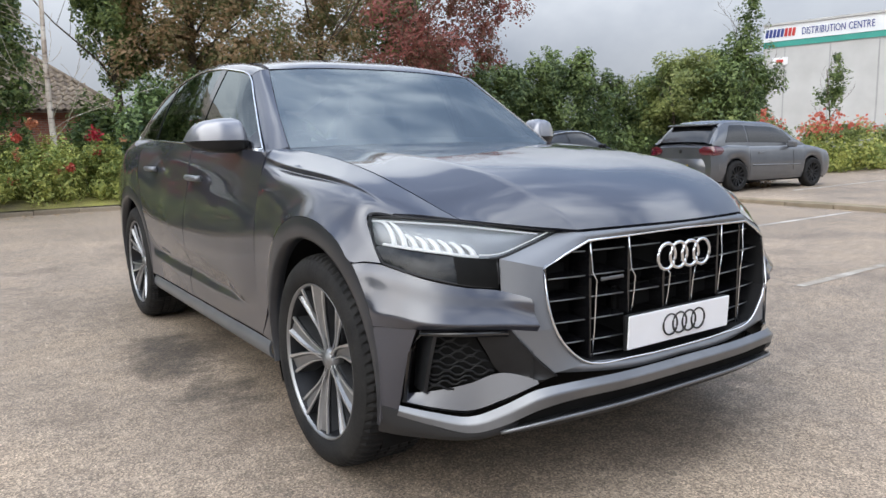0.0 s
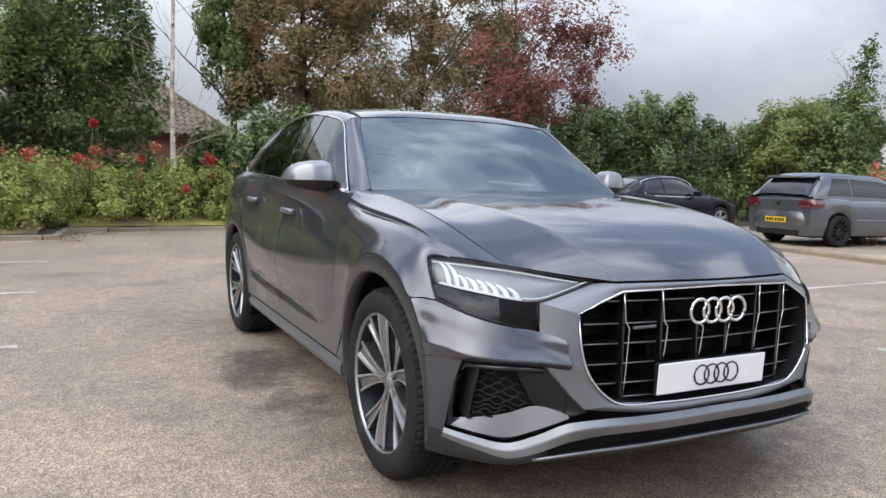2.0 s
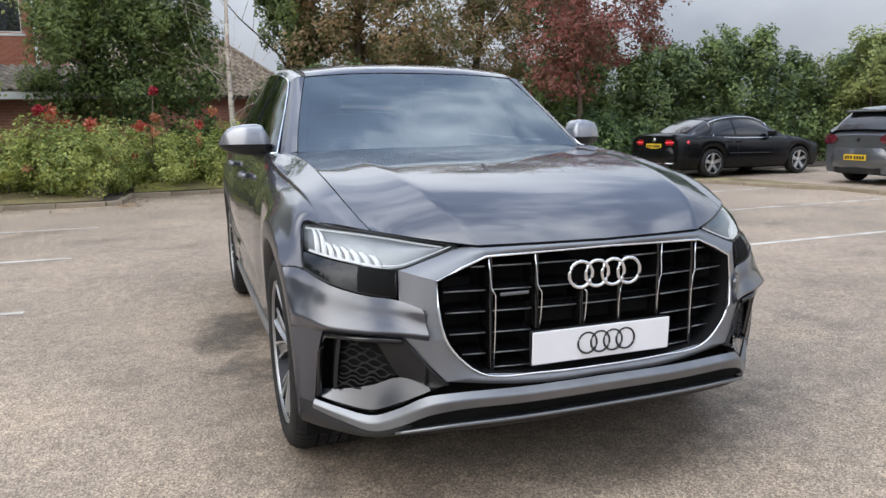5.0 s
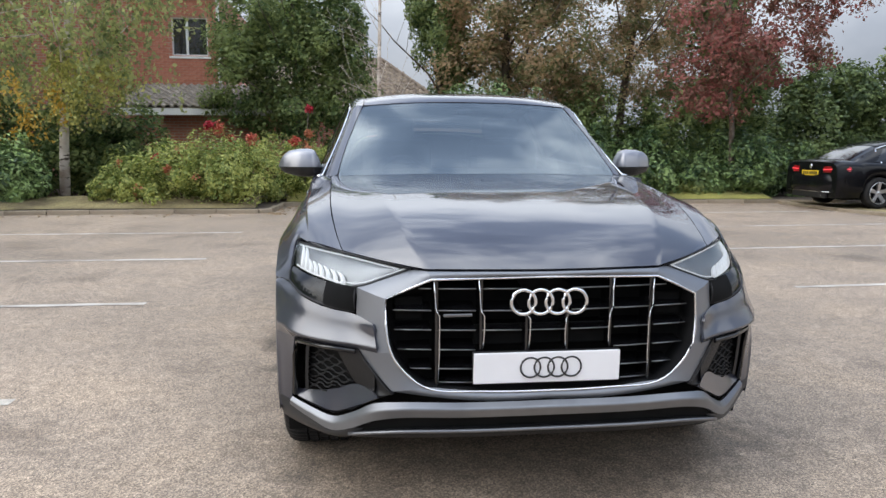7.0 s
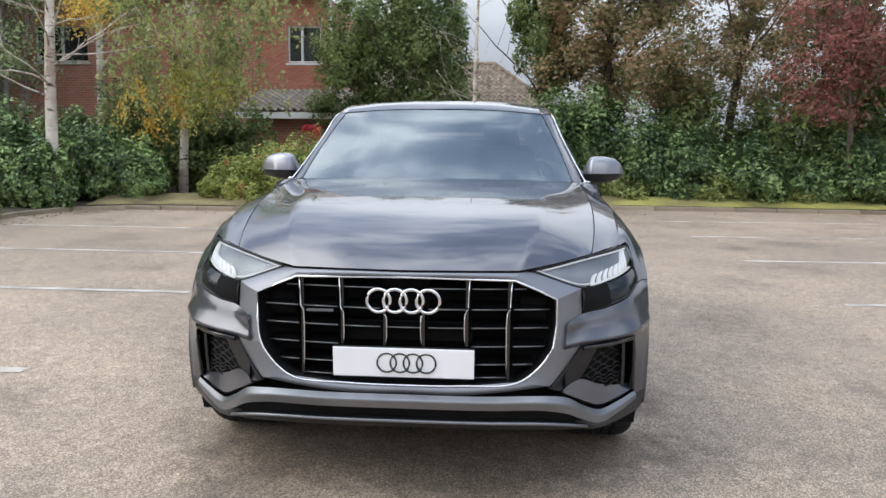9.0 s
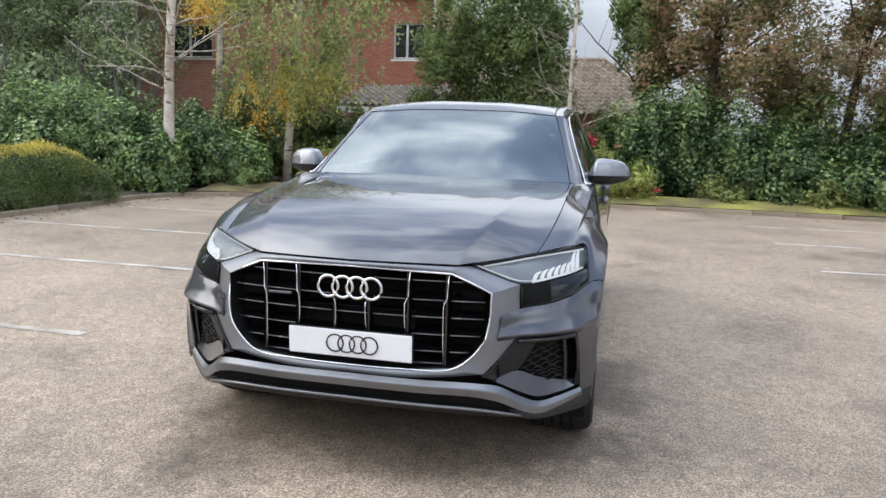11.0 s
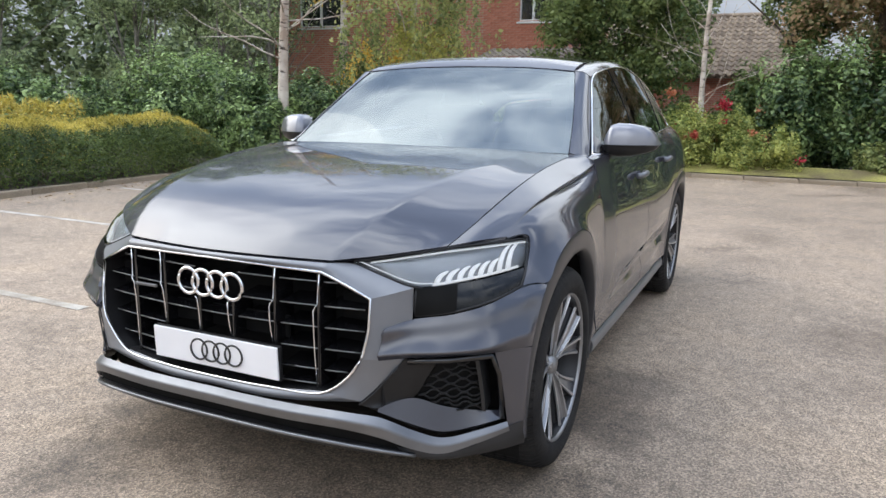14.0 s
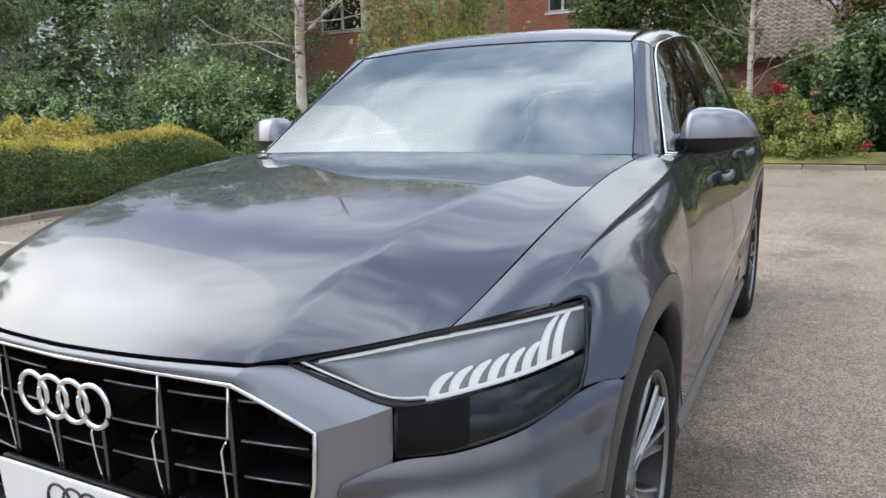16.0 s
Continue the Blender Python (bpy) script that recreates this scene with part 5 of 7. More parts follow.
inset = BEDS[0]
bed([(x - (0.06 if y < 11 else 0), y + (0.06 if y > 11 else 0)) for x, y in inset] + [(60, 13.0), (60, 90), (-90, 90), (-90, 3.0)], M_SOIL, 0.085, "planting_bed", "dark bare soil planting bed")


def strip_bed(points, width, z, name, label, material):
    bm = bmesh.new()
    prev = None
    pts = curve([(x, y, z) for x, y in points], 60)
    for k, p in enumerate(pts):
        q = p + np.array([0, width * (0.75 + 0.4 * noise.noise((p[0] * 0.7, p[1], 3.0))), 0.16])
        a, b = bm.verts.new(p), bm.verts.new(q)
        if prev:
            bm.faces.new((prev[0], a, b, prev[1])).smooth = True
        prev = (a, b)
    tagged(part(name, bm, material), label, name.replace("_", " "), "", "structure")


strip_bed([(-8.0, 11.75), (-7.2, 12.15), (-5, 12.23), (-2.7, 12.2)], 1.4, 0.10, "soil_verge", "leaf-strewn brown verge behind the kerb", M_LITTER)
strip_bed([(-2.25, 13.85), (0, 14.05), (4, 14.08), (9.2, 13.9)], 0.9, 0.10, "moss_verge", "yellow-green mossy verge behind the kerb", M_MOSS)
bm = bmesh.new()
a = [bm.verts.new((x, y, 0.062)) for x, y in ((9.82, -8), (9.85, 3.7), (10.12, 8), (9.67, 9.9), (9.4, 11.6), (9.4, 13.6), (10.3, 12.4), (10.39, 8), (10.14, 3.7), (10.09, -8))]
bm.faces.new(a)
tagged(part("island_strip", bm, M_LITTER), "narrow leaf-littered island between kerbs", "island", "", "structure")


# ---------------------------------------------------------------- plants
def leaf_mesh(name, centres, size, rng, aspect=0.5, material=None, droop=0.0, out=None):
    """Many small folded leaves, one quad each, at the given centres."""
    n = len(centres)
    s = size * rng.uniform(0.6, 1.35, n)
    d = rng.normal(size=(n, 3))
    d[:, 2] = d[:, 2] * 0.7 - droop
    d /= np.linalg.norm(d, axis=1)[:, None]
    e = rng.normal(size=(n, 3))
    e -= d * (e * d).sum(1)[:, None]
    e /= np.linalg.norm(e, axis=1)[:, None]
    c = np.asarray(centres)
    k = np.cross(d, e)
    if out is not None:
        k = out * 0.95 + np.array([0, 0, 0.5]) + rng.normal(size=(n, 3)) * 0.48
        k /= np.linalg.norm(k, axis=1)[:, None]
        d -= k * (d * k).sum(1)[:, None]
        d /= np.linalg.norm(d, axis=1)[:, None]
        e = np.cross(k, d)
    a = c - d * s[:, None] * 0.5
    b = c + e * (s * aspect * 0.5)[:, None] + k * (s * 0.10)[:, None]
    f = c + d * s[:, None] * 0.5
    g = c - e * (s * aspect * 0.5)[:, None] + k * (s * 0.10)[:, None]
    co = np.stack([a, b, f, g], 1).astype(np.float32).reshape(-1)
    me = bpy.data.meshes.new(name)
    me.vertices.add(4 * n)
    me.vertices.foreach_set("co", co)
    me.loops.add(4 * n)
    me.loops.foreach_set("vertex_index", np.arange(4 * n, dtype=np.int32))
    me.polygons.add(n)
    me.polygons.foreach_set("loop_start", np.arange(0, 4 * n, 4, dtype=np.int32))
    me.update(calc_edges=True)
    if material:
        me.materials.append(material)
    return me


def cloud(blobs, count, rng, hollow=0.55, rough=0.25, way=False, crease=2.0):
    """Points in the outer shells of ellipsoids (x, y, z, rx, ry, rz), crowded into uneven clumps."""
    b = np.array(blobs, float)
    wgt = (b[:, 3] * b[:, 4] + b[:, 3] * b[:, 5] + b[:, 4] * b[:, 5])
    pick = rng.choice(len(b), count, p=wgt / wgt.sum())
    clumps = rng.normal(size=(len(b), 24, 3))
    clumps /= np.linalg.norm(clumps, axis=2)[:, :, None]
    d = clumps[pick, rng.integers(0, 24, count)] + rng.normal(size=(count, 3)) * 0.22
    d /= np.linalg.norm(d, axis=1)[:, None]
    lump = rng.uniform(1 - rough, 1 + rough, (len(b), 24))
    r = hollow + (1 - hollow) * rng.random(count) ** 0.5
    near = np.einsum("nij,nj->ni", clumps[pick], d).argmax(1)
    # clumps bulge, with creases between them
    bulge = (clumps[pick, near] * d).sum(1)
    r = r * lump[pick, near] * (1 - crease * np.minimum(1 - bulge, 0.2))
    p = b[pick, :3] + d * r[:, None] * b[pick, 3:]
    keep = p[:, 2] > 0.06
    if way:
        # out of the clump, as much as out of the whole
        near_d = clumps[pick, near]
        o = d + 1.6 * (d - near_d)
        return p[keep], (o / np.linalg.norm(o, axis=1)[:, None])[keep]
    return p[keep]


def crown(blobs, count, size, material, parent, rng, name="crown", label="", hollow=0.55, rough=0.25, aspect=0.5, droop=0.0):
    p, o = cloud(blobs, count, rng, hollow, rough, True)
    ob = new(name, leaf_mesh(name, p - np.array(parent.location), size, rng, aspect, material, droop, o))
    ob.parent = parent
    return tagged(ob, label)


def strands(blobs, count, per, size, material, parent, rng, name="hanging_sprays", label=""):
    """Thin sprays of leaves that hang from points in the crown."""
    tops = cloud(blobs, count, rng, 0.2, 0.3)
    k = np.arange(per)
    drift = rng.normal(size=(len(tops), 1, 3)) * np.array([0.35, 0.35, 0.0])
    p = tops[:, None, :] + drift * (k / per)[None, :, None] - np.array([0, 0, 1]) * (k * size * 0.75)[None, :, None] + rng.normal(size=(len(tops), per, 3)) * size * 0.35
    p = p.reshape(-1, 3)
    p = p[p[:, 2] > 0.9]
    ob = new(name, leaf_mesh(name, p - np.array(parent.location), size, rng, 0.6, material, 0.9))
    ob.parent = parent
    return tagged(ob, label)


def limbs(base, height, r0, rng, lean=(0, 0), fork=7, spread=0.45, material=None, parent=None, low=0.3, rise=0.6, depth=2, name="trunk", wander=0.03, thin=0.36):
    """Tapered trunk with limbs and twigs, as one branching mesh."""
    bm = bmesh.new()

    def grow(p, d, length, r, level):
        n = 7 if level == 0 else 5
        pts, rad = [p.copy()], [r]
        for k in range(n):
            d = (d + Vector(rng.normal(size=3)) * (wander if level == 0 else 0.16)).normalized()
            if level:
                d.z += 0.03
            p = p + d * (length / n)
            pts.append(p.copy())
            rad.append(max(r * (1 - 0.8 * (k + 1) / n), 0.004))
        tube(pts, rad, 8 if level == 0 else 5, False, bm)
        if level < depth:
            for k in range(fork if level == 0 else 3):
                u = low + (1 - low) * (k + rng.random()) / (fork if level == 0 else 3) * 0.98
                i = min(int(u * n), n - 1)
                q = pts[i].lerp(pts[i + 1], u * n - i)
                a = rng.random() * 2 * math.pi
                out = Vector((math.cos(a), math.sin(a), rise + 0.4 * rng.random())).normalized()
                grow(q, (out + d * 0.3).normalized(), length * spread * (1.15 - 0.6 * u), rad[i] * thin, level + 1)

    b0 = Vector((0, 0, -0.05))
    grow(b0, Vector((lean[0], lean[1], 1)).normalized(), height, r0, 0)
    return part(name, bm, material or M_BARK, parent)


def shrub(x, y, r, h, material, label, count, size, seed, name="shrub", group="", ry=None, flowers=()):
    rng = np.random.default_rng(seed)
    ob = thing(name, label, "shrub", group, (x, y, 0.08))
    blobs = []
    for k in range(7):
        a, u = rng.random() * 6.28, rng.random() ** 0.5
        bx, by = x + r * 0.55 * u * math.cos(a), y + (ry or r) * 0.5 * u * math.sin(a)
        top = h * rng.uniform(0.62, 1.0) if k else h
        blobs.append((bx, by, top * 0.52, r * rng.uniform(0.4, 0.62), (ry or r) * rng.uniform(0.4, 0.6), top * 0.50))
    crown(blobs, count, size, material, ob, rng, "foliage", "", 0.45, 0.34, 0.5)
    limbs((x, y, 0), h * 0.7, 0.03, rng, (0, 0), 6, 0.6, M_BARK, ob, 0.1, 0.8, 1, "stems", 0.12)
    for k, (mt, cnt) in enumerate(flowers):
        pts = cloud(blobs, cnt * 6, rng, 0.97, 0.22)
        pts = pts[pts[:, 1] < y + 0.2][:cnt]
        heads = np.repeat(pts, 26, 0) + rng.normal(size=(len(pts) * 26, 3)) * 0.045
        f = new("blossom", leaf_mesh("blossom", heads - np.array(ob.location), 0.055, rng, 0.8, mt))
        f.parent = ob
        tagged(f, "red blossom heads" if mt is L_FLOWER else "faded orange blossom heads")
    return ob


def flower_head(x, y, z, r, seed, parent, petal):
    rng = np.random.default_rng(seed)
    p = np.array([x, y, z]) + rng.normal(size=(90, 3)) * r * 0.5
    f = new("blossom", leaf_mesh("blossom", p - np.array(parent.location), 0.07, rng, 0.8, petal))
    f.parent = parent
    tagged(f, "large red blossom head" if petal is L_FLOWER else "faded coral blossom head")


def tree(x, y, height, r0, blobs, material, label, count, size, seed, bark=None, name="tree", lean=(0, 0), hollow=0.35, fork=9, spread=0.45, low=0.3, rise=0.6, droop=0.0, aspect=0.5, rough=0.3):
    rng = np.random.default_rng(seed)
    ob = thing(name, label, "tree", "", (x, y, 0.08))
    limbs((x, y, 0), height, r0, rng, lean, fork, spread, bark or M_BARK, ob, low, rise)
    crown([(x + a, y + b, c, d, e, f) for a, b, c, d, e, f in blobs], count, size, material, ob, rng, "crown", "", hollow, rough, aspect, droop)
    return ob


# laurel bank behind the far kerb corner
for k, (x, y, r, h) in enumerate(((-15.2, 12.6, 1.7, 1.9), (-13.3, 13.4, 1.7, 2.75), (-11.6, 13.0, 1.5, 2.5), (-10.3, 13.0, 1.4, 2.35), (-9.2, 13.4, 1.4, 2.2), (-8.2, 13.4, 1.1, 1.75), (-7.5, 13.3, 0.8, 1.25), (-8.95, 11.75, 0.85, 1.65), (-8.45, 11.30, 0.6, 1.3), (-9.9, 11.7, 1.2, 2.0), (-11.2, 11.4, 1.2, 2.1))):
    shrub(x, y, r, h, L_LAUREL, "dense green laurel bush behind the kerb", 15000, 0.105, 40 + k, "laurel_bush", "laurel bank")
# flowering roses
roses = []
for k, (x, y, r, h) in enumerate(((-5.4, 13.4, 1.0, 1.0), (-4.3, 13.15, 1.3, 1.48), (-3.1, 13.4, 1.3, 1.70), (-1.9, 14.7, 1.2, 1.6), (-0.7, 14.8, 1.2, 1.5), (0.4, 14.9, 1.1, 1.4), (1.3, 14.9, 0.9, 1.2))):
    o = shrub(x, y, r, h, L_ROSE, "leafy rose bush with red and faded orange blooms", 11000, 0.074, 60 + k, "rose_bush", "rose bushes", None, ((L_FLOWER, 1), (L_ORANGE, 6)))
    roses.append(o)
# large blooms, mostly along the tops of the bushes: bush, place, radius, faded or not
for k, (i, x, y, z, r, mt) in enumerate(((5, 0.47, 14.45, 1.48, 0.15, L_FLOWER), (1, -3.52, 13.25, 1.66, 0.12, L_CORAL), (1, -3.68, 13.20, 1.74, 0.10, L_FLOWER), (2, -3.27, 13.15, 1.46, 0.07, L_CORAL), (2, -2.86, 13.30, 1.45, 0.13, L_CORAL),
        (3, -2.04, 14.20, 1.43, 0.10, L_CORAL), (3, -1.76, 14.40, 1.58, 0.10, L_ORANGE), (4, -0.90, 14.25, 1.44, 0.07, L_CORAL), (4, -0.60, 14.50, 1.70, 0.08, L_ORANGE), (5, -0.04, 14.20, 0.85, 0.07, L_CORAL), (1, -4.46, 12.75, 0.84, 0.07, L_ORANGE), (3, -1.77, 14.65, 2.16, 0.075, L_FLOWER))):
    flower_head(x, y, z, r, 5 + k, roses[i], mt)
tube_stem = tube([(0.0, 0.0, 0.3), (0.06, -0.02, 1.2), (0.13, -0.05, 2.08)], 0.012, 6)
part("tall_stem", tube_stem, M_BARK, roses[3])
# rhododendrons to the foot of the red tree
for k, (x, y, r, h) in enumerate(((1.9, 15.8, 1.4, 3.1), (3.1, 15.6, 1.5, 3.3), (4.2, 15.3, 1.2, 2.0), (5.2, 15.2, 1.3, 2.1), (6.5, 15.1, 1.4, 1.7), (7.6, 15.0, 1.2, 1.5), (8.8, 14.9, 1.3, 1.6), (10.0, 15.2, 1.3, 1.9))):
    shrub(x, y, r * 0.86, h * (0.86 if k % 2 else 1.0), L_RHODO, "broad-leaved evergreen rhododendron bush", 14000, 0.11, 80 + k, "rhododendron", "rhododendrons")
for k, (x, y, r, h) in enumerate(((3.6, 15.0, 0.7, 0.85), (5.6, 15.0, 0.8, 0.85), (7.6, 14.95, 0.8, 0.9))):
    shrub(x, y, r, h, L_LIME, "low spreading light green ground shrub", 3500, 0.09, 95 + k, "ground_shrub", "low shrubs")

# trees along the back
tree(-2.2, 17.0, 6.5, 0.10, [(0, 0, 3.3, 1.7, 1.3, 1.7), (-0.9, 0.2, 4.6, 1.3, 1.2, 1.5), (0.8, 0, 4.2, 1.3, 1.2, 1.4), (0.2, 0, 5.8, 1.3, 1.1, 1.3), (-0.3, 0, 2.2, 1.6, 1.1, 1.0), (1.15, 0, 2.6, 1.0, 0.9, 0.95), (1.2, 0, 3.6, 0.85, 0.8, 0.8), (-1.5, 0, 2.9, 1.0, 0.9, 1.0), (-1.3, 0, 3.9, 0.9, 0.8, 0.9)], L_GREEN, "dark green holly-like tree behind the roses", 38000, 0.12, 11)
tree(3.4, 17.6, 8.0, 0.16, [(-0.4, 0, 3.4, 1.5, 1.2, 1.2), (0.8, 0, 4.2, 1.9, 1.5, 1.6), (-0.8, 0, 5.2, 1.5, 1.3, 1.6), (1.0, 0, 6.4, 1.8, 1.4, 1.7), (-0.3, 0, 7.6, 1.6, 1.3, 1.4), (1.9, 0, 2.9, 1.2, 1.0, 0.8)], L_BROWN, "broad tree in bronze-green autumn leaf", 40000, 0.12, 12, rough=0.4)
tree(6.6, 17.8, 8.5, 0.15, [(-0.6, 0, 3.4, 1.6, 1.2, 1.2), (0.8, 0, 4.8, 1.8, 1.3, 1.4), (-0.8, 0, 6.2, 1.7, 1.3, 1.5), (1.3, 0, 6.6, 1.5, 1.2, 1.3), (1.6, 0.2, 3.2, 1.3, 1.0, 0.9), (2.7, 0, 6.2, 1.2, 1.0, 0.9), (2.4, 0, 7.8, 1.4, 1.1, 1.1), (0.4, 0, 8.3, 1.6, 1.2, 1.1)], L_BROWN, "open tree in thinning bronze leaf", 32000, 0.115, 13, hollow=0.3, rough=0.4)
tree(10.2, 18.2, 7.0, 0.12, [(0, 0, 3.4, 1.6, 1.3, 1.5), (-0.6, 0, 5.0, 1.4, 1.2, 1.3)], L_GREEN, "dark green tree behind the crimson one", 14000, 0.14, 16)
tree(1.75, 18.3, 7.5, 0.12, [(0, 0, 4.1, 0.9, 1.0, 1.4), (-0.1, 0, 5.8, 1.0, 1.0, 1.5), (0.2, 0, 7.3, 0.8, 0.8, 1.0)], L_GREEN, "slim dark green tree", 24000, 0.12, 14)
tree(8.5, 14.6, 6.5, 0.085, [(-0.9, 0, 2.7, 1.1, 1.0, 0.8), (0.2, 0.2, 3.4, 1.6, 1.3, 1.0), (1.6, 0, 3.9, 1.2, 1.1, 1.1), (-0.4, 0, 4.6, 1.4, 1.2, 1.2), (1.0, 0, 5.2, 1.6, 1.3, 1.3), (2.2, 0, 5.0, 0.9, 0.9, 1.0)], L_CRIMSON, "small tree in crimson autumn leaf", 13500, 0.11, 15, M_BARK, rough=0.5, fork=14)
# bare young tree among the roses
bare = thing("bare_tree", "slender pale tree almost bare of leaves", "tree", "", (-0.15, 15.75, 0.08))
limbs((0, 0, 0), 7.2, 0.075, np.random.default_rng(23), (0.03, 0), 22, 0.30, M_BIRCH, bare, 0.16, 0.28, 2, "trunk", 0.03, 0.15)
# silver birches
BX, BY = -8.61, 11.65
b1 = thing("silver_birch", "silver birch with peeling white bark, nearly bare", "tree", "", (BX, BY, 0.08))
limbs((0, 0, 0), 9.0, 0.135, np.random.default_rng(31), (0.055, 0), 40, 0.25, M_BIRCH, b1, 0.24, 0.06, 2, "trunk", 0.035, 0.20)
crown([(BX, BY, 4.8, 1.2, 0.8, 0.7), (BX + 0.9, BY, 5.6, 1.1, 0.8, 0.8)], 900, 0.09, L_YELLOW, b1, np.random.default_rng(38), "last_leaves", "sparse orange leaves", 0.2)
wb = thing("weeping_birch", "weeping birch turning yellow", "tree", "", (-7.30, 14.95, 0.08))
limbs((0, 0, 0), 8.5, 0.125, np.random.default_rng(32), (0.01, 0), 14, 0.36, M_BIRCH, wb, 0.25, 0.5, 2, "trunk", 0.03, 0.26)
WB = [(-8.2, 14.7, 3.4, 1.0, 0.9, 0.9), (-5.9, 14.8, 3.3, 1.4, 0.9, 1.0), (-7.0, 14.7, 4.6, 2.1, 1.2, 1.3), (-8.5, 14.7, 5.6, 1.5, 1.1, 1.2), (-5.3, 14.8, 5.2, 1.4, 1.1, 1.3), (-6.9, 14.7, 7.0, 2.1, 1.2, 1.3)]
strands(WB, 680, 11, 0.125, L_BIRCH, wb, np.random.default_rng(35))
L_BIRCHGOLD = leafy("yellowing_birch_leaf", (0.165, 0.175, 0.052), (0.400, 0.375, 0.125), 0.5, 0.5)
strands([(-7.2, 14.6, 3.1, 0.5, 0.4, 0.5), (-6.5, 14.6, 3.2, 0.7, 0.4, 0.5), (-5.9, 14.6, 2.9, 0.5, 0.4, 0.4), (-6.8, 14.5, 2.4, 0.7, 0.4, 0.4)], 210, 10, 0.10, L_BIRCHGOLD, wb, np.random.default_rng(37), "low_sprays", "yellow-green leaf sprays round the trunk")
strands([(-8.3, 14.2, 2.3, 0.14, 0.14, 0.2), (-7.65, 14.2, 2.0, 0.14, 0.14, 0.25), (-7.9, 14.1, 2.75, 0.16, 0.15, 0.2), (-7.0, 14.2, 2.45, 0.15, 0.15, 0.25), (-8.9, 13.9, 4.6, 0.5, 0.4, 0.3)], 120, 10, 0.085, L_YELLOW, wb, np.random.default_rng(36), "yellow_sprays", "bright yellow leaf sprays")
for k, (x, y, r, h) in enumerate(((-9.0, 16.2, 1.5, 3.2), (-7.4, 16.4, 1.5, 2.9), (-6.2, 16.0, 1.2, 2.3), (-0.9, 16.6, 0.8, 1.6), (0.75, 16.6, 1.0, 2.35), (1.5, 17.2, 0.9, 2.4), (2.4, 17.4, 1.2, 2.6), (4.6, 17.6, 1.4, 3.5), (6.1, 17.4, 1.4, 3.3), (7.2, 17.3, 1.2, 3.0), (8.4, 17.0, 1.5, 3.4), (9.8, 16.6, 1.4, 3.2))):
    shrub(x, y, r, h, L_GREEN, "dark evergreen shrub filling the back of the bed", 8000, 0.13, 140 + k, "evergreen_shrub", "evergreens at the back")
# darker trees beyond the hedge corner
for k, (x, y, h, n) in enumerate(((-13.2, 17.2, 8, 10000), (-15.8, 18.0, 9, 30000), (-19.2, 17.6, 10, 32000), (-24.0, 15.0, 10, 32000), (-27.0, 11.5, 10, 32000), (-28.5, 7.5, 10, 30000), (-29.0, 3.5, 10, 26000))):
    t = tree(x, y, h, 0.10, [(0, 0, h * 0.50, 2.0, 2.0, 1.3), (-0.9, 0.6, h * 0.68, 1.9, 1.9, 1.4), (0.9, -0.6, h * 0.78, 1.9, 1.9, 1.4), (0, 0, h * 0.97, 1.7, 1.7, 1.2), (0.3, 0.3, h * 0.22, 1.7, 1.7, 0.9)], L_WOOD, "green tree with several bare stems", int(n * 0.85), 0.13, 51 + k, M_GREYBARK, fork=14, low=0.1)
    for q in range(3):
        s2 = limbs((0, 0, 0), h * 0.8, 0.06, np.random.default_rng(300 + 5 * k + q), (0.25 * math.cos(2.1 * q + k), 0.25 * math.sin(2.1 * q + k)), 9, 0.4, M_GREYBARK, t, 0.2, 0.9, 1, "stem", 0.05, 0.4)
for k, (x, y, r, h) in enumerate(((-16.4, 10.8, 1.4, 1.9), (-17.6, 8.8, 1.5, 2.1), (-18.2, 6.6, 1.5, 2.0), (-17.0, 4.6, 1.4, 1.7), (-19.5, 12.6, 1.6, 2.4), (-20.5, 3.0, 1.8, 2.2))):
    shrub(x, y, r, h, L_LAUREL, "rounded evergreen bush at the edge of the woods", 8000, 0.14, 160 + k, "woodland_bush", "bushes at the wood edge")
# trees that back the brick house
tree(-10.5, 17.0, 9, 0.14, [(0, 0, 5.6, 1.9, 1.4, 1.3), (-1.4, 0, 7.0, 1.8, 1.4, 1.4), (1.4, 0, 7.4, 1.7, 1.4, 1.3)], L_BIRCH, "tall birch in pale green leaf", 16000, 0.08, 57, M_BIRCH, hollow=0.25, droop=0.5)


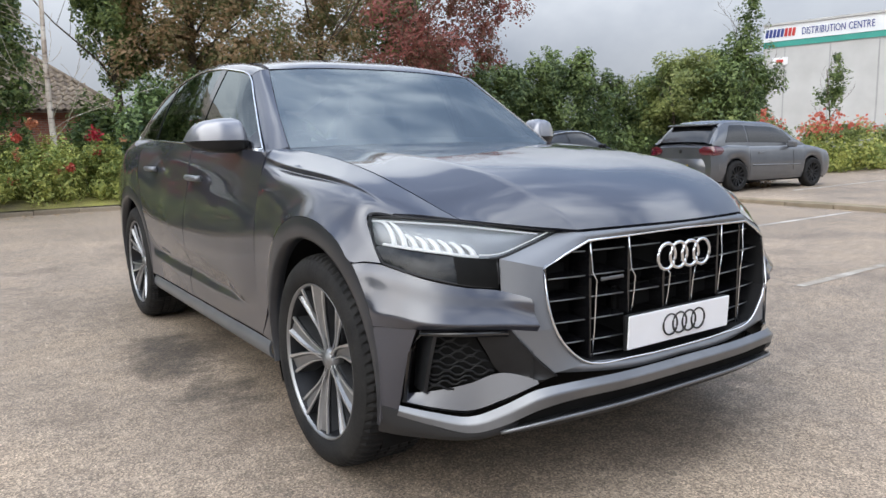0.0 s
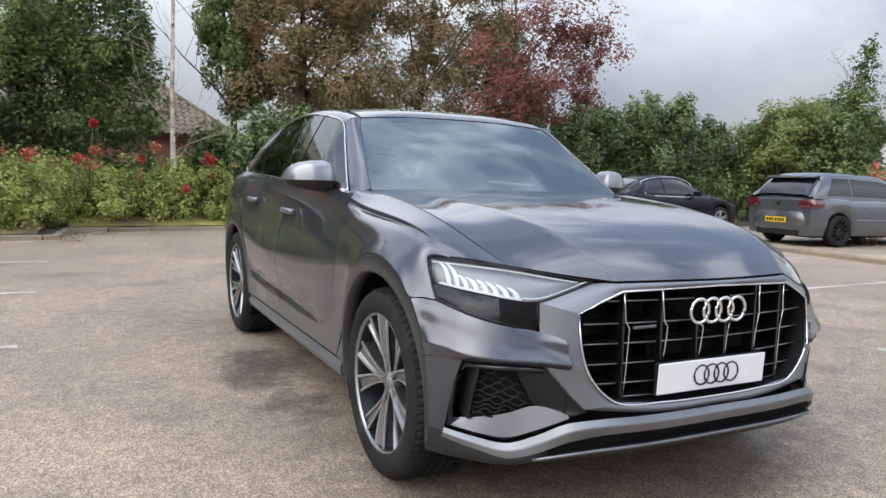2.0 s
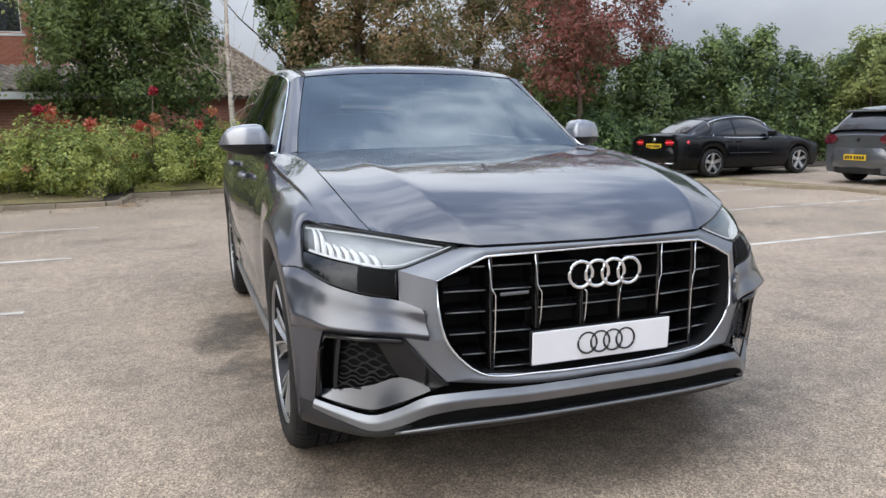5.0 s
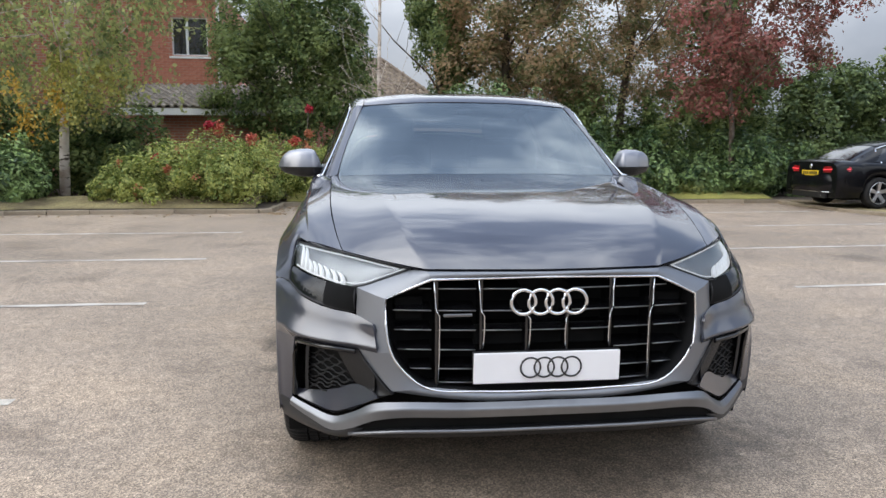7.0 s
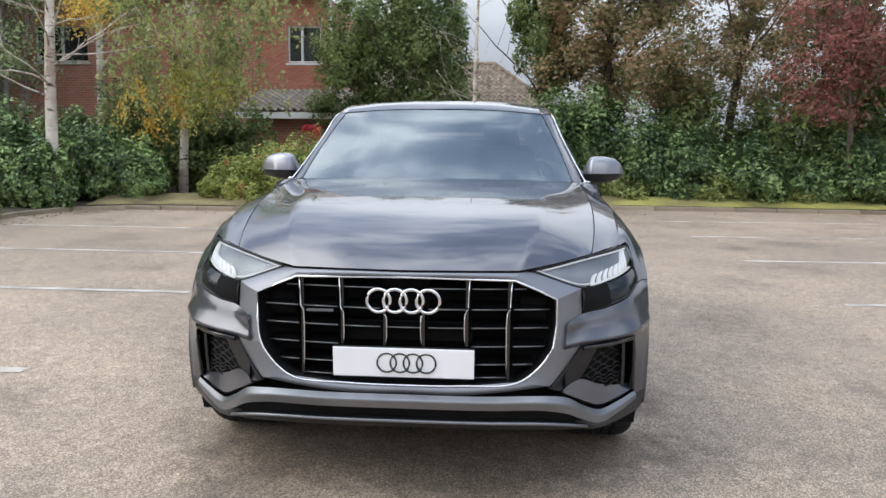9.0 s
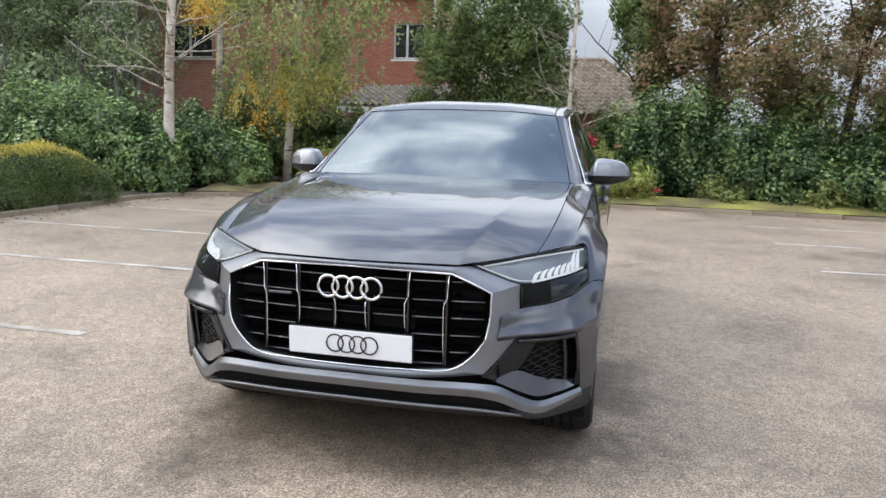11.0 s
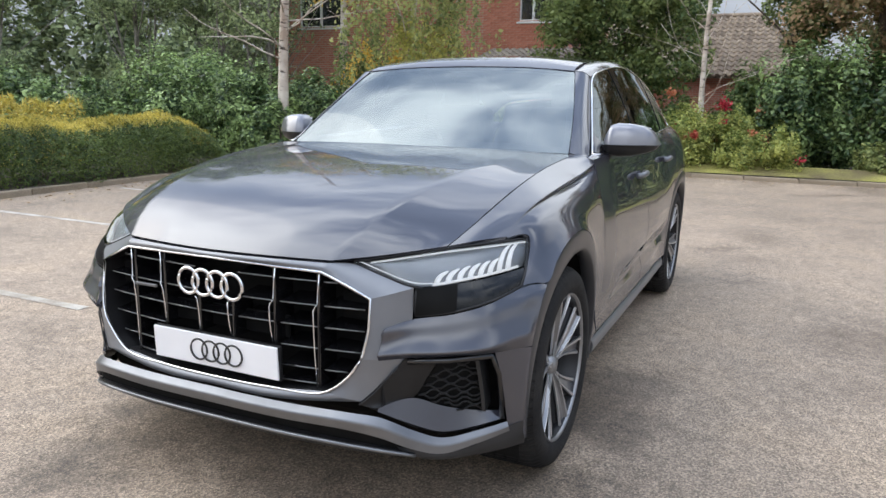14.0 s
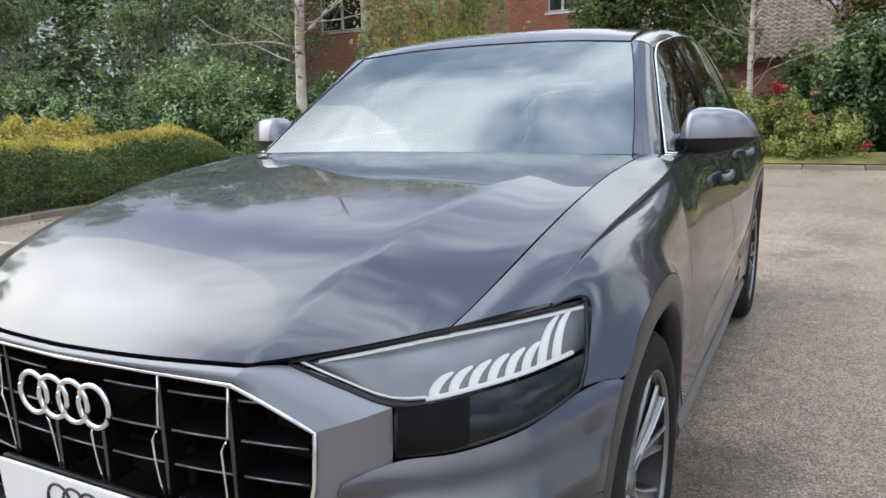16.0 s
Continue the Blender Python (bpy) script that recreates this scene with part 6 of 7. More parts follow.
def hedge_run(points, width, h, material, count, size, seed, label, name="hedge", top=None, wav=0.12, heights=None):
    """A hedge along a line with a bumpy top."""
    rng = np.random.default_rng(seed)
    ob = thing(name, label, "hedge", "", (points[0][0], points[0][1], ground_z(points[0][0], 0)))
    p = np.array(points, float)
    seg = np.linalg.norm(np.diff(p, axis=0), axis=1)
    u = rng.random(count) * seg.sum()
    i = np.clip(np.searchsorted(np.cumsum(seg), u), 0, len(seg) - 1)
    f = (u - np.concatenate([[0], np.cumsum(seg)])[i]) / seg[i]
    q = p[i] + (p[i + 1] - p[i]) * f[:, None]
    d = (p[i + 1] - p[i]) / seg[i][:, None]
    nrm = np.stack([-d[:, 1], d[:, 0]], 1)
    lump = np.array([noise.noise((a * 0.42, b * 0.42, seed)) for a, b in q])
    fine = np.array([noise.noise((a * 3.1, b * 3.1, seed + 4)) for a, b in q])
    shoot = np.array([max(0.0, noise.noise((a * 6.5, b * 6.5, seed + 9))) for a, b in q])
    hh = (np.interp(u, np.concatenate([[0], np.cumsum(seg)]), heights) if heights else h) * (1 + wav * lump * 1.3 + wav * 0.8 * fine + wav * 1.2 * shoot)
    ang = rng.random(count) * math.pi
    rad = 1 - 0.35 * rng.random(count) ** 1.6
    off = np.cos(ang) * width / 2 * rad * (1 + 0.2 * fine)
    z = np.clip(np.sin(ang) ** 0.5, 0, 1) * hh * np.where(rng.random(count) < 0.55, rng.random(count) ** 0.6, 0.93 + 0.09 * rng.random(count))
    c = np.stack([q[:, 0] + nrm[:, 0] * off, q[:, 1] + nrm[:, 1] * off, z + 0.05], 1)
    face = np.stack([nrm[:, 0] * np.cos(ang), nrm[:, 1] * np.cos(ang), np.sin(ang)], 1)
    is_top = z + hh * 0.06 * rng.normal(size=count) > hh * 0.93 if top else np.zeros(count, bool)
    for mt, sel, nm in ((material, ~is_top, "foliage"), (top, is_top, "top_foliage")):
        if mt and sel.any():
            o = new(nm, leaf_mesh(nm, c[sel] - np.array([*points[0], 0]), size, rng, 0.5, mt, 0.0, face[sel]))
            o.parent = ob
    if top:
        # thin upright shoots along the crest
        sel = np.flatnonzero(is_top & (np.sin(ang) > 0.75))[:count // 9]
        o = new("shoot_fringe", leaf_mesh("shoot_fringe", c[sel] - np.array([*points[0], 0]) + np.array([0, 0, 0.03]), size * 2.1, rng, 0.14, top, -1.6))
        o.parent = ob
    return ob


hedge_run([(-8.75, 1.0), (-8.80, 4.2), (-8.80, 5.5), (-8.80, 6.3), (-8.80, 7.4), (-8.85, 8.2), (-8.85, 8.75), (-8.85, 9.5)], 1.5, 1.0, L_CLIP, 95000, 0.042, 71, "clipped hedge with golden tips beside the kerb", "clipped_hedge", L_GOLD, 0.10, (1.0, 1.02, 0.92, 0.78, 0.97, 1.07, 1.0, 0.45))
hedge_run([(-12.4, 3.0), (-11.9, 6.0), (-11.4, 8.6)], 1.3, 1.15, L_GOLD, 14000, 0.075, 72, "second golden hedge behind the clipped one", "clipped_hedge", L_GOLD, 0.3)


def wild_hedge(points, r, h, material, tips, count, size, seed, label, name, step=0.75, sink=0.5):
    """A loose hedge: many overlapping leafy heads along a line, the highest ones paler."""
    rng = np.random.default_rng(seed)
    ob = thing(name, label, "hedge", "", (points[0][0], points[0][1], 0.05))
    line = curve([(x, y, 0) for x, y in points], int(sum(math.dist(a, b) for a, b in zip(points, points[1:])) / step))
    low, high = [], []
    for p in line:
        t = h * rng.uniform(0.74, 1.02)
        q = r * rng.uniform(0.75, 1.15)
        low.append((p[0] + rng.normal() * 0.3, p[1] + rng.normal() * 0.4, t * 0.42, q, q, t * 0.46))
        low.append((p[0] + rng.normal() * 0.4, p[1] - r * 0.4 + rng.normal() * 0.2, t * 0.22, q * 0.8, q * 0.7, t * 0.25))
        high.append((p[0] + rng.normal() * 0.5, p[1] + rng.normal() * 0.4, t * 0.80, q * rng.uniform(0.45, 0.8), q * 0.6, t * rng.uniform(0.16, 0.30)))
    crown(low, count, size, material, ob, rng, "foliage", "", 0.35, 0.3)
    crown(high, int(count * 0.42), size, tips, ob, rng, "top_foliage", "", 0.2, 0.4)
    return ob


wild_hedge([(9.8, 17.2), (13.5, 16.9), (17.0, 16.3), (21.0, 15.0), (22.5, 14.5)], 1.3, 4.3, L_HEDGE, L_HEDGE, 110000, 0.135, 73, "tall unclipped green hedge behind the parked cars", "tall_hedge")
wild_hedge([(17.8, 11.6), (21.5, 11.2), (27.0, 10.4), (34.0, 9.2)], 0.9, 1.75, L_ROSE, L_LIME, 26000, 0.13, 74, "long rose hedge with red heads beyond the bays", "rose_hedge", 0.6)
rh = thing("rose_blossom", "coral-red rose heads along the hedge", "flowers", "", (22, 10.5, 1.7))
rng0 = np.random.default_rng(75)
heads = np.array([(x, 11.2 - (x - 17.8) * 0.14 - rng0.random() * 0.7, 1.35 + 0.55 * rng0.random()) for x in rng0.uniform(17.8, 33, 46)])
hb = new("blossom", leaf_mesh("blossom", np.repeat(heads, 34, 0) + rng0.normal(size=(len(heads) * 34, 3)) * 0.10 - np.array(rh.location), 0.10, rng0, 0.8, L_CORAL))
hb.parent = rh
tree(20.0, 13.4, 5.0, 0.06, [(0, 0, 2.4, 1.4, 1.1, 1.2), (0.1, 0, 3.4, 1.15, 0.9, 0.9), (0.4, 0, 4.2, 0.85, 0.7, 0.75), (0.75, 0, 5.0, 0.55, 0.5, 0.6), (0.95, 0, 5.7, 0.35, 0.3, 0.45)], L_HEDGE, "young green tree tapering above the hedge", 6500, 0.13, 76, hollow=0.1, rough=0.55, lean=(0.14, 0))
tree(18.6, 14.6, 3.0, 0.08, [(0, 0, 2.7, 1.6, 1.2, 1.4), (0.6, 0, 3.3, 1.0, 1.0, 0.9)], L_LIME, "yellow-green young tree in the hedge line", 10000, 0.13, 77)
tree(28.5, 14.5, 3.9, 0.05, [(0, 0, 2.9, 0.65, 0.6, 0.8), (0.1, 0, 3.7, 0.5, 0.4, 0.5), (0.2, 0, 4.3, 0.25, 0.25, 0.3)], L_HEDGE, "small thin tree before the warehouse", 1300, 0.15, 78, hollow=0.1, rough=0.6)


wild_hedge([(-46, -6), (-44, 12), (-36, 28), (-20, 38), (-4, 44)], 3.6, 11.5, L_WOOD, L_WOOD, 105000, 0.42, 79, "distant belt of trees beyond the houses", "tree_belt", 2.6)

# a dried weed by the far kerb and fallen leaves along the kerbs
weed = thing("dried_weed", "small dried brown weed in the tarmac", "plant", "", (13.2, 8.0, 0.06))
L_DRY = leafy("dried_leaf", (0.14, 0.09, 0.05), (0.30, 0.22, 0.13), 0.2, 0.8)
crown([(13.2, 8.0, 0.22, 0.26, 0.26, 0.22)], 260, 0.07, L_DRY, weed, np.random.default_rng(91), "leaves", "", 0.2, 0.5)
limbs((0, 0, 0), 0.4, 0.008, np.random.default_rng(92), (0, 0), 6, 0.6, M_BARK, weed, 0.1, 0.9, 1, "stems", 0.1)
rng1 = np.random.default_rng(93)
litter = []
for line, n in ((BEDS[0], 620), ([(9.6, -2), (9.6, 4), (9.85, 8), (9.45, 9.9), (9.15, 11.6)], 160)):
    q = np.array(line, float)
    for _ in range(n):
        k = rng1.integers(0, len(q) - 1)
        p = q[k] + (q[k + 1] - q[k]) * rng1.random()
        nrm = np.array([q[k + 1][1] - q[k][1], q[k][0] - q[k + 1][0]])
        p = p + nrm / np.linalg.norm(nrm) * (0.08 + abs(rng1.normal()) * 0.35)
        litter.append((p[0], p[1], 0.012))
fall = new("leaf_litter", leaf_mesh("leaf_litter", np.array(litter), 0.06, rng1, 0.7, L_DRY))
fall.scale = (1, 1, 0.5)
tagged(fall, "fallen brown leaves scattered along the kerbs", "leaves", "", "stuff")


# ---------------------------------------------------------------- buildings
def window(parent, x, z, w, h, y, mull=0.5):
    win = part("window", block(w, 0.04, h, (x, y + 0.05, z)), M_PANE, parent, "dark double-glazed window with white frame")
    for dx in (-w / 2, w / 2, -w / 2 + w * mull):
        part("window_frame", block(0.07, 0.09, h, (x + dx, y + 0.01, z), 0.008), M_WHITE, win)
    for dz in (-h / 2, h / 2):
        part("window_frame", block(w + 0.07, 0.09, 0.07, (x, y + 0.005, z + dz), 0.008), M_WHITE, win)
    part("window_sill", block(w + 0.16, 0.16, 0.06, (x, y - 0.04, z - h / 2 - 0.06), 0.01), M_WHITE, win)


def tile_mesh(w=0.30, l=0.36, material=None):
    bm = bmesh.new()
    n = 8
    prev = None
    for k in range(n + 1):
        u = k / n
        x = (u - 0.5) * w * 1.04
        z = 0.035 * math.sin(2 * math.pi * u) + 0.012
        a, b, c = bm.verts.new((x, -l / 2, z + 0.034)), bm.verts.new((x, l / 2, z)), bm.verts.new((x, -l / 2, z - 0.012))
        if prev:
            bm.faces.new((prev[0], a, b, prev[1])).smooth = True
            bm.faces.new((prev[2], c, a, prev[0]))
        prev = (a, b, c)
    me = bpy.data.meshes.new("roof_tile")
    bm.to_mesh(me)
    bm.free()
    me.materials.append(material)
    return me


def tiled_slope(parent, x0, x1, y0, z0, y1, z1, material, cut=None, wide=0.25):
    """Rows of tiles from an eave (y0, z0) up to (y1, z1)."""
    me = tile_mesh(wide, 0.36, material)
    d = Vector((0, y1 - y0, z1 - z0))
    rows, cols = int(d.length / 0.31), int((x1 - x0) / wide)
    pitch = math.degrees(math.atan2(d.z, d.y))
    for r in range(rows):
        p = Vector((0, y0, z0)) + d * ((r + 0.5) / rows)
        for c in range(cols):
            x = x0 + (c + 0.5) * wide
            if cut and x > cut(r / rows):
                continue
            t = new("roof_tile", me)
            t.parent = parent
            t.matrix_basis = pose(x, p.y, p.z + 0.03, pitch, random.uniform(-0.6, 0.6), random.uniform(-0.5, 0.5))


def build_brick_house():
    h = thing("brick_house", "red brick house with white windows behind the trees", "house")
    y = 20.0
    holes = [(-6.0, -4.98, 3.92, 5.0), (-14.1, -12.4, 3.92, 5.0)]
    xs = sorted({-15.2, -4.7, *[v for q in holes for v in q[:2]]})
    for a, b in zip(xs, xs[1:]):
        q = [k for k in holes if k[0] <= a + 1e-6 and b <= k[1] + 1e-6]
        for z0, z1 in ([(0, 5.85)] if not q else [(0, q[0][2]), (q[0][3], 5.85)]):
            part("wall", block(b - a, 0.30, z1 - z0, ((a + b) / 2, y + 0.15, (z0 + z1) / 2)), M_BRICK, h)
    part("wall", block(0.30, 6.0, 5.85, (-4.85, y + 3.3, 2.925)), M_BRICK, h)
    me = bpy.data.meshes.new("brick")
    bb = block(0.215, 0.024, 0.065, (0, 0, 0), 0.004)
    bb.to_mesh(me)
    bb.free()
    me.materials.append(M_BRICKFACE)
    face = part("wall", block(2.40, 0.02, 0.60, (-5.92, y + 0.16, 5.40)), M_BRICK, h)
    for r in range(36):
        z = 3.12 + 0.075 * r
        for k in range(11):
            x = -7.05 + 0.225 * k + (0.1125 if r % 2 else 0)
            if x > -4.78 or (abs(x + 5.49) < 0.62 and abs(z - 4.46) < 0.60):
                continue
            o = new("brick", me)
            o.parent = face
            o.matrix_basis = pose(x, y - 0.004 + random.uniform(-0.002, 0.002), z)
    window(h, -5.49, 4.46, 1.02, 1.08, y + 0.08, 0.42)
    window(h, -13.25, 4.46, 1.70, 1.08, y + 0.08, 0.5)
    part("soffit", block(11.4, 0.5, 0.14, (-9.9, y - 0.1, 5.90), 0.01), M_WHITE, h)
    roof = bmesh.new()
    ngon([(-15.6, y - 0.4, 5.95), (-4.2, y - 0.4, 5.95), (-4.2, y + 3.3, 8.2), (-15.6, y + 3.3, 8.2)], 0.1, (0, 0, 1), roof)
    part("roof", roof, M_TILE, h)
    part("downpipe", tube([(-4.66, y - 0.08, 5.85), (-4.66, y - 0.08, 3.0), (-4.66, y - 0.08, 0.2)], 0.045, 10), M_WHITE, h)
    lean = part("porch_roof", ngon([(-6.8, 17.2, 2.29), (-2.9, 17.2, 2.29), (-2.9, 19.98, 3.05), (-6.8, 19.98, 3.05)], 0.05, (0, 0, -1)), M_TILEGREY, h, "tiled lean-to roof with white fascia")
    part("porch_fascia", block(3.95, 0.05, 0.17, (-4.85, 17.17, 2.18), 0.008), M_WHITE, lean)
    part("porch_wall", block(3.6, 0.2, 2.15, (-4.85, 17.9, 1.075), 0), M_BRICK, h)
    tiled_slope(lean, -6.8, -2.9, 17.15, 2.29, 19.98, 3.05, M_TILEGREY, None, 0.21)


def build_far_house():
    h = thing("tiled_house", "house with a brown pantiled hip roof", "house")
    part("wall", block(12.5, 0.3, 2.5, (-4.0, 26.2, 1.25), 0), M_BRICK, h)
    roof = part("roof", ngon([(-10.5, 25.7, 2.52), (3.2, 25.7, 2.52), (0.4, 29.6, 4.93), (-10.5, 29.6, 4.93)], 0.06, (0, 0, -1)), M_TILE, h, "brown pantile roof")
    tiled_slope(roof, -2.2, 3.4, 25.65, 2.52, 29.6, 4.93, M_TILE, lambda u: 3.2 - 2.8 * u)
    part("hip_ridge", tube([(3.2, 25.7, 2.58), (0.4, 29.6, 5.0), (-10.5, 29.6, 5.0)], 0.09, 8), M_TILE, roof)


build_brick_house()
build_far_house()


def build_warehouse():
    a, b = Vector((72.5, 45.5, 0)), Vector((81.2, 1.7, 0))
    d = (b - a).normalized()
    n = Vector((d.y, -d.x, 0))
    if n.dot(Vector((0, 0, 0)) - a) < 0:
        n = -n
    rot = math.degrees(math.atan2(d.y, d.x))
    w = thing("warehouse", "pale grey clad distribution warehouse with a signboard", "warehouse", "", (a.x, a.y, 0))
    w.matrix_basis = pose(a.x, a.y, 0, 0, 0, rot)
    side = -1 if (Matrix.Rotation(radians(rot), 3, "Z") @ Vector((0, -1, 0))).dot(n) > 0 else 1
    length = (b - a).length
    clad = surface("pale_cladding", (0.44, 0.44, 0.43), (0.52, 0.52, 0.51), 0.4, 0.6)
    teal = surface("teal_band", (0.03, 0.27, 0.22), (0.04, 0.33, 0.27), 0.5, 0.5)
    white = surface("white_sign_board", (0.72, 0.74, 0.76), (0.80, 0.81, 0.82), 0.6, 0.5)
    navy = surface("navy_letters", (0.03, 0.05, 0.22), (0.04, 0.07, 0.28), 0.6, 0.5)
    red = surface("red_letters", (0.5, 0.03, 0.03), (0.55, 0.05, 0.04), 0.6, 0.5)
    part("wall", block(length, 20, 10.9, (length / 2, -side * 10, 5.45)), clad, w)
    for k in range(10):
        part("cladding_seam", block(0.12, 0.06, 10.7, (length * (k + 0.5) / 10, side * 0.03, 5.35)), surface("seam_grey", (0.34, 0.34, 0.34), (0.4, 0.4, 0.4), 1, 0.7) if k == 0 else bpy.data.materials["seam_grey"], w)
    part("teal_band", block(length, 0.12, 0.6, (length / 2, side * 0.07, 11.1)), teal, w)
    board = part("signboard", block(length, 0.2, 1.65, (length / 2, side * 0.12, 12.23)), white, w, "white signboard with dark blue lettering")
    part("roof_edge", block(length, 0.4, 0.2, (length / 2, side * 0.2, 13.15)), clad, w)

    def letters(text, x, size, material, name):
        """Each letter a raised piece of its own, in a condensed face."""
        slim = 0.60
        for ch in text:
            if ch == " ":
                x += size * 0.22 * (-1 if side > 0 else 1)
                continue
            cu = bpy.data.curves.new(name, "FONT")
            cu.body, cu.size, cu.extrude, cu.align_x = ch, size, 0.03, "LEFT"
            tmp = new("text", cu)
            bpy.context.view_layer.update()
            me = bpy.data.meshes.new_from_object(tmp.evaluated_get(bpy.context.evaluated_depsgraph_get()))
            bpy.data.objects.remove(tmp)
            me.materials.append(material)
            o = new(name, me)
            o.parent = board
            o.matrix_basis = pose(x, side * 0.26, 11.83, 90, 0, 180 if side > 0 else 0) @ Matrix.Diagonal((slim, 1, 1, 1))
            wide = max(v.co.x for v in me.vertices)
            x += (wide * slim + size * 0.04) * (-1 if side > 0 else 1)

    start = 0.4
    if side < 0:
        for k in range(8):
            part("logo_bar", block(0.29, 0.05, 0.85, (start + 0.39 * k, side * 0.25, 12.23), 0.04, Matrix.Rotation(radians(8), 4, "Y")), navy if k < 5 else red, board)
        letters("DISTRIBUTION CENTRE", start + 3.5, 1.02, navy, "sign_letter")
    else:
        letters("DISTRIBUTION CENTRE", start + 36, 2.0, navy, "sign_letter")
    small = part("notice", block(1.6, 0.1, 0.8, (1.8, side * 0.1, 9.3), 0.02), white, w)
    part("notice_bar", block(0.7, 0.05, 0.3, (1.8, side * 0.17, 9.3)), red, small)


build_warehouse()


# ---------------------------------------------------------------- parked cars
M_SILVERGREY = surface("silver_grey_paint", (0.072, 0.077, 0.089), (0.088, 0.093, 0.106), 3, 0.40, 0.40, 1.0, coat_ior=1.8)
M_BLACKPAINT = surface("black_paint", (0.004, 0.004, 0.005), (0.006, 0.006, 0.007), 3, 0.16, 0.0, 0.0, spec=0.28)
M_TAIL = surface("red_lamp", (0.22, 0.008, 0.012), (0.32, 0.012, 0.018), 5, 0.12, 0, 0.8)
M_TAILDARK = surface("smoked_red_lamp", (0.075, 0.006, 0.014), (0.11, 0.009, 0.02), 5, 0.12, 0, 0.8)
M_TAILLIT = glow("lit_tail_lamp", (1.0, 0.06, 0.08), 0.8)
M_YELLOW = surface("yellow_plate", (0.70, 0.47, 0.02), (0.78, 0.52, 0.03), 5, 0.4)


def small_wheel(parent, x, y, z, r, turn, spokes, bright):
    w = thing("wheel", "", "")
    part("tyre", lathe([(r * 0.68, -0.005), (r * 0.8, 0.012), (r * 0.93, 0.006), (r, -0.03), (r, -0.17), (r * 0.9, -0.2), (r * 0.68, -0.19)], 40), M_RUBBER, w)
    part("rim", lathe([(r * 0.70, -0.004), (r * 0.66, 0.004), (r * 0.63, -0.02), (r * 0.6, -0.12), (0.0, -0.13)], 40), M_RIMDARK, w)
    part("rim_lip", lathe([(r * 0.70, 0.0), (r * 0.685, 0.006), (r * 0.655, 0.002)], 40), M_RIM if bright else M_RIMDARK, w)
    for k in range(spokes):
        a = 2 * math.pi * k / spokes + 0.3
        c, d = Vector((0, math.cos(a), math.sin(a))), Vector((0, -math.sin(a), math.cos(a)))
        q = 0.040 if spokes < 8 else 0.016
        bm = ngon([c * 0.03 - d * q * 0.8 + Vector((-0.03, 0, 0)), c * r * 0.66 - d * q + Vector((-0.006, 0, 0)), c * r * 0.66 + d * q + Vector((-0.006, 0, 0)), c * 0.03 + d * q * 0.8 + Vector((-0.03, 0, 0))], 0.03, (-1, 0, 0))
        part("spoke", bm, M_RIM if bright else M_RIMDARK, w)
    part("hub_cap", lathe([(0, -0.015), (0.03, -0.018), (0.045, -0.04)], 20), M_RIM if bright else M_RIMDARK, w)
    w.matrix_basis = pose(x, y, z, 0, 0, turn)
    w.parent = parent
    for key in ("label", "category"):
        if key in w:
            del w[key]


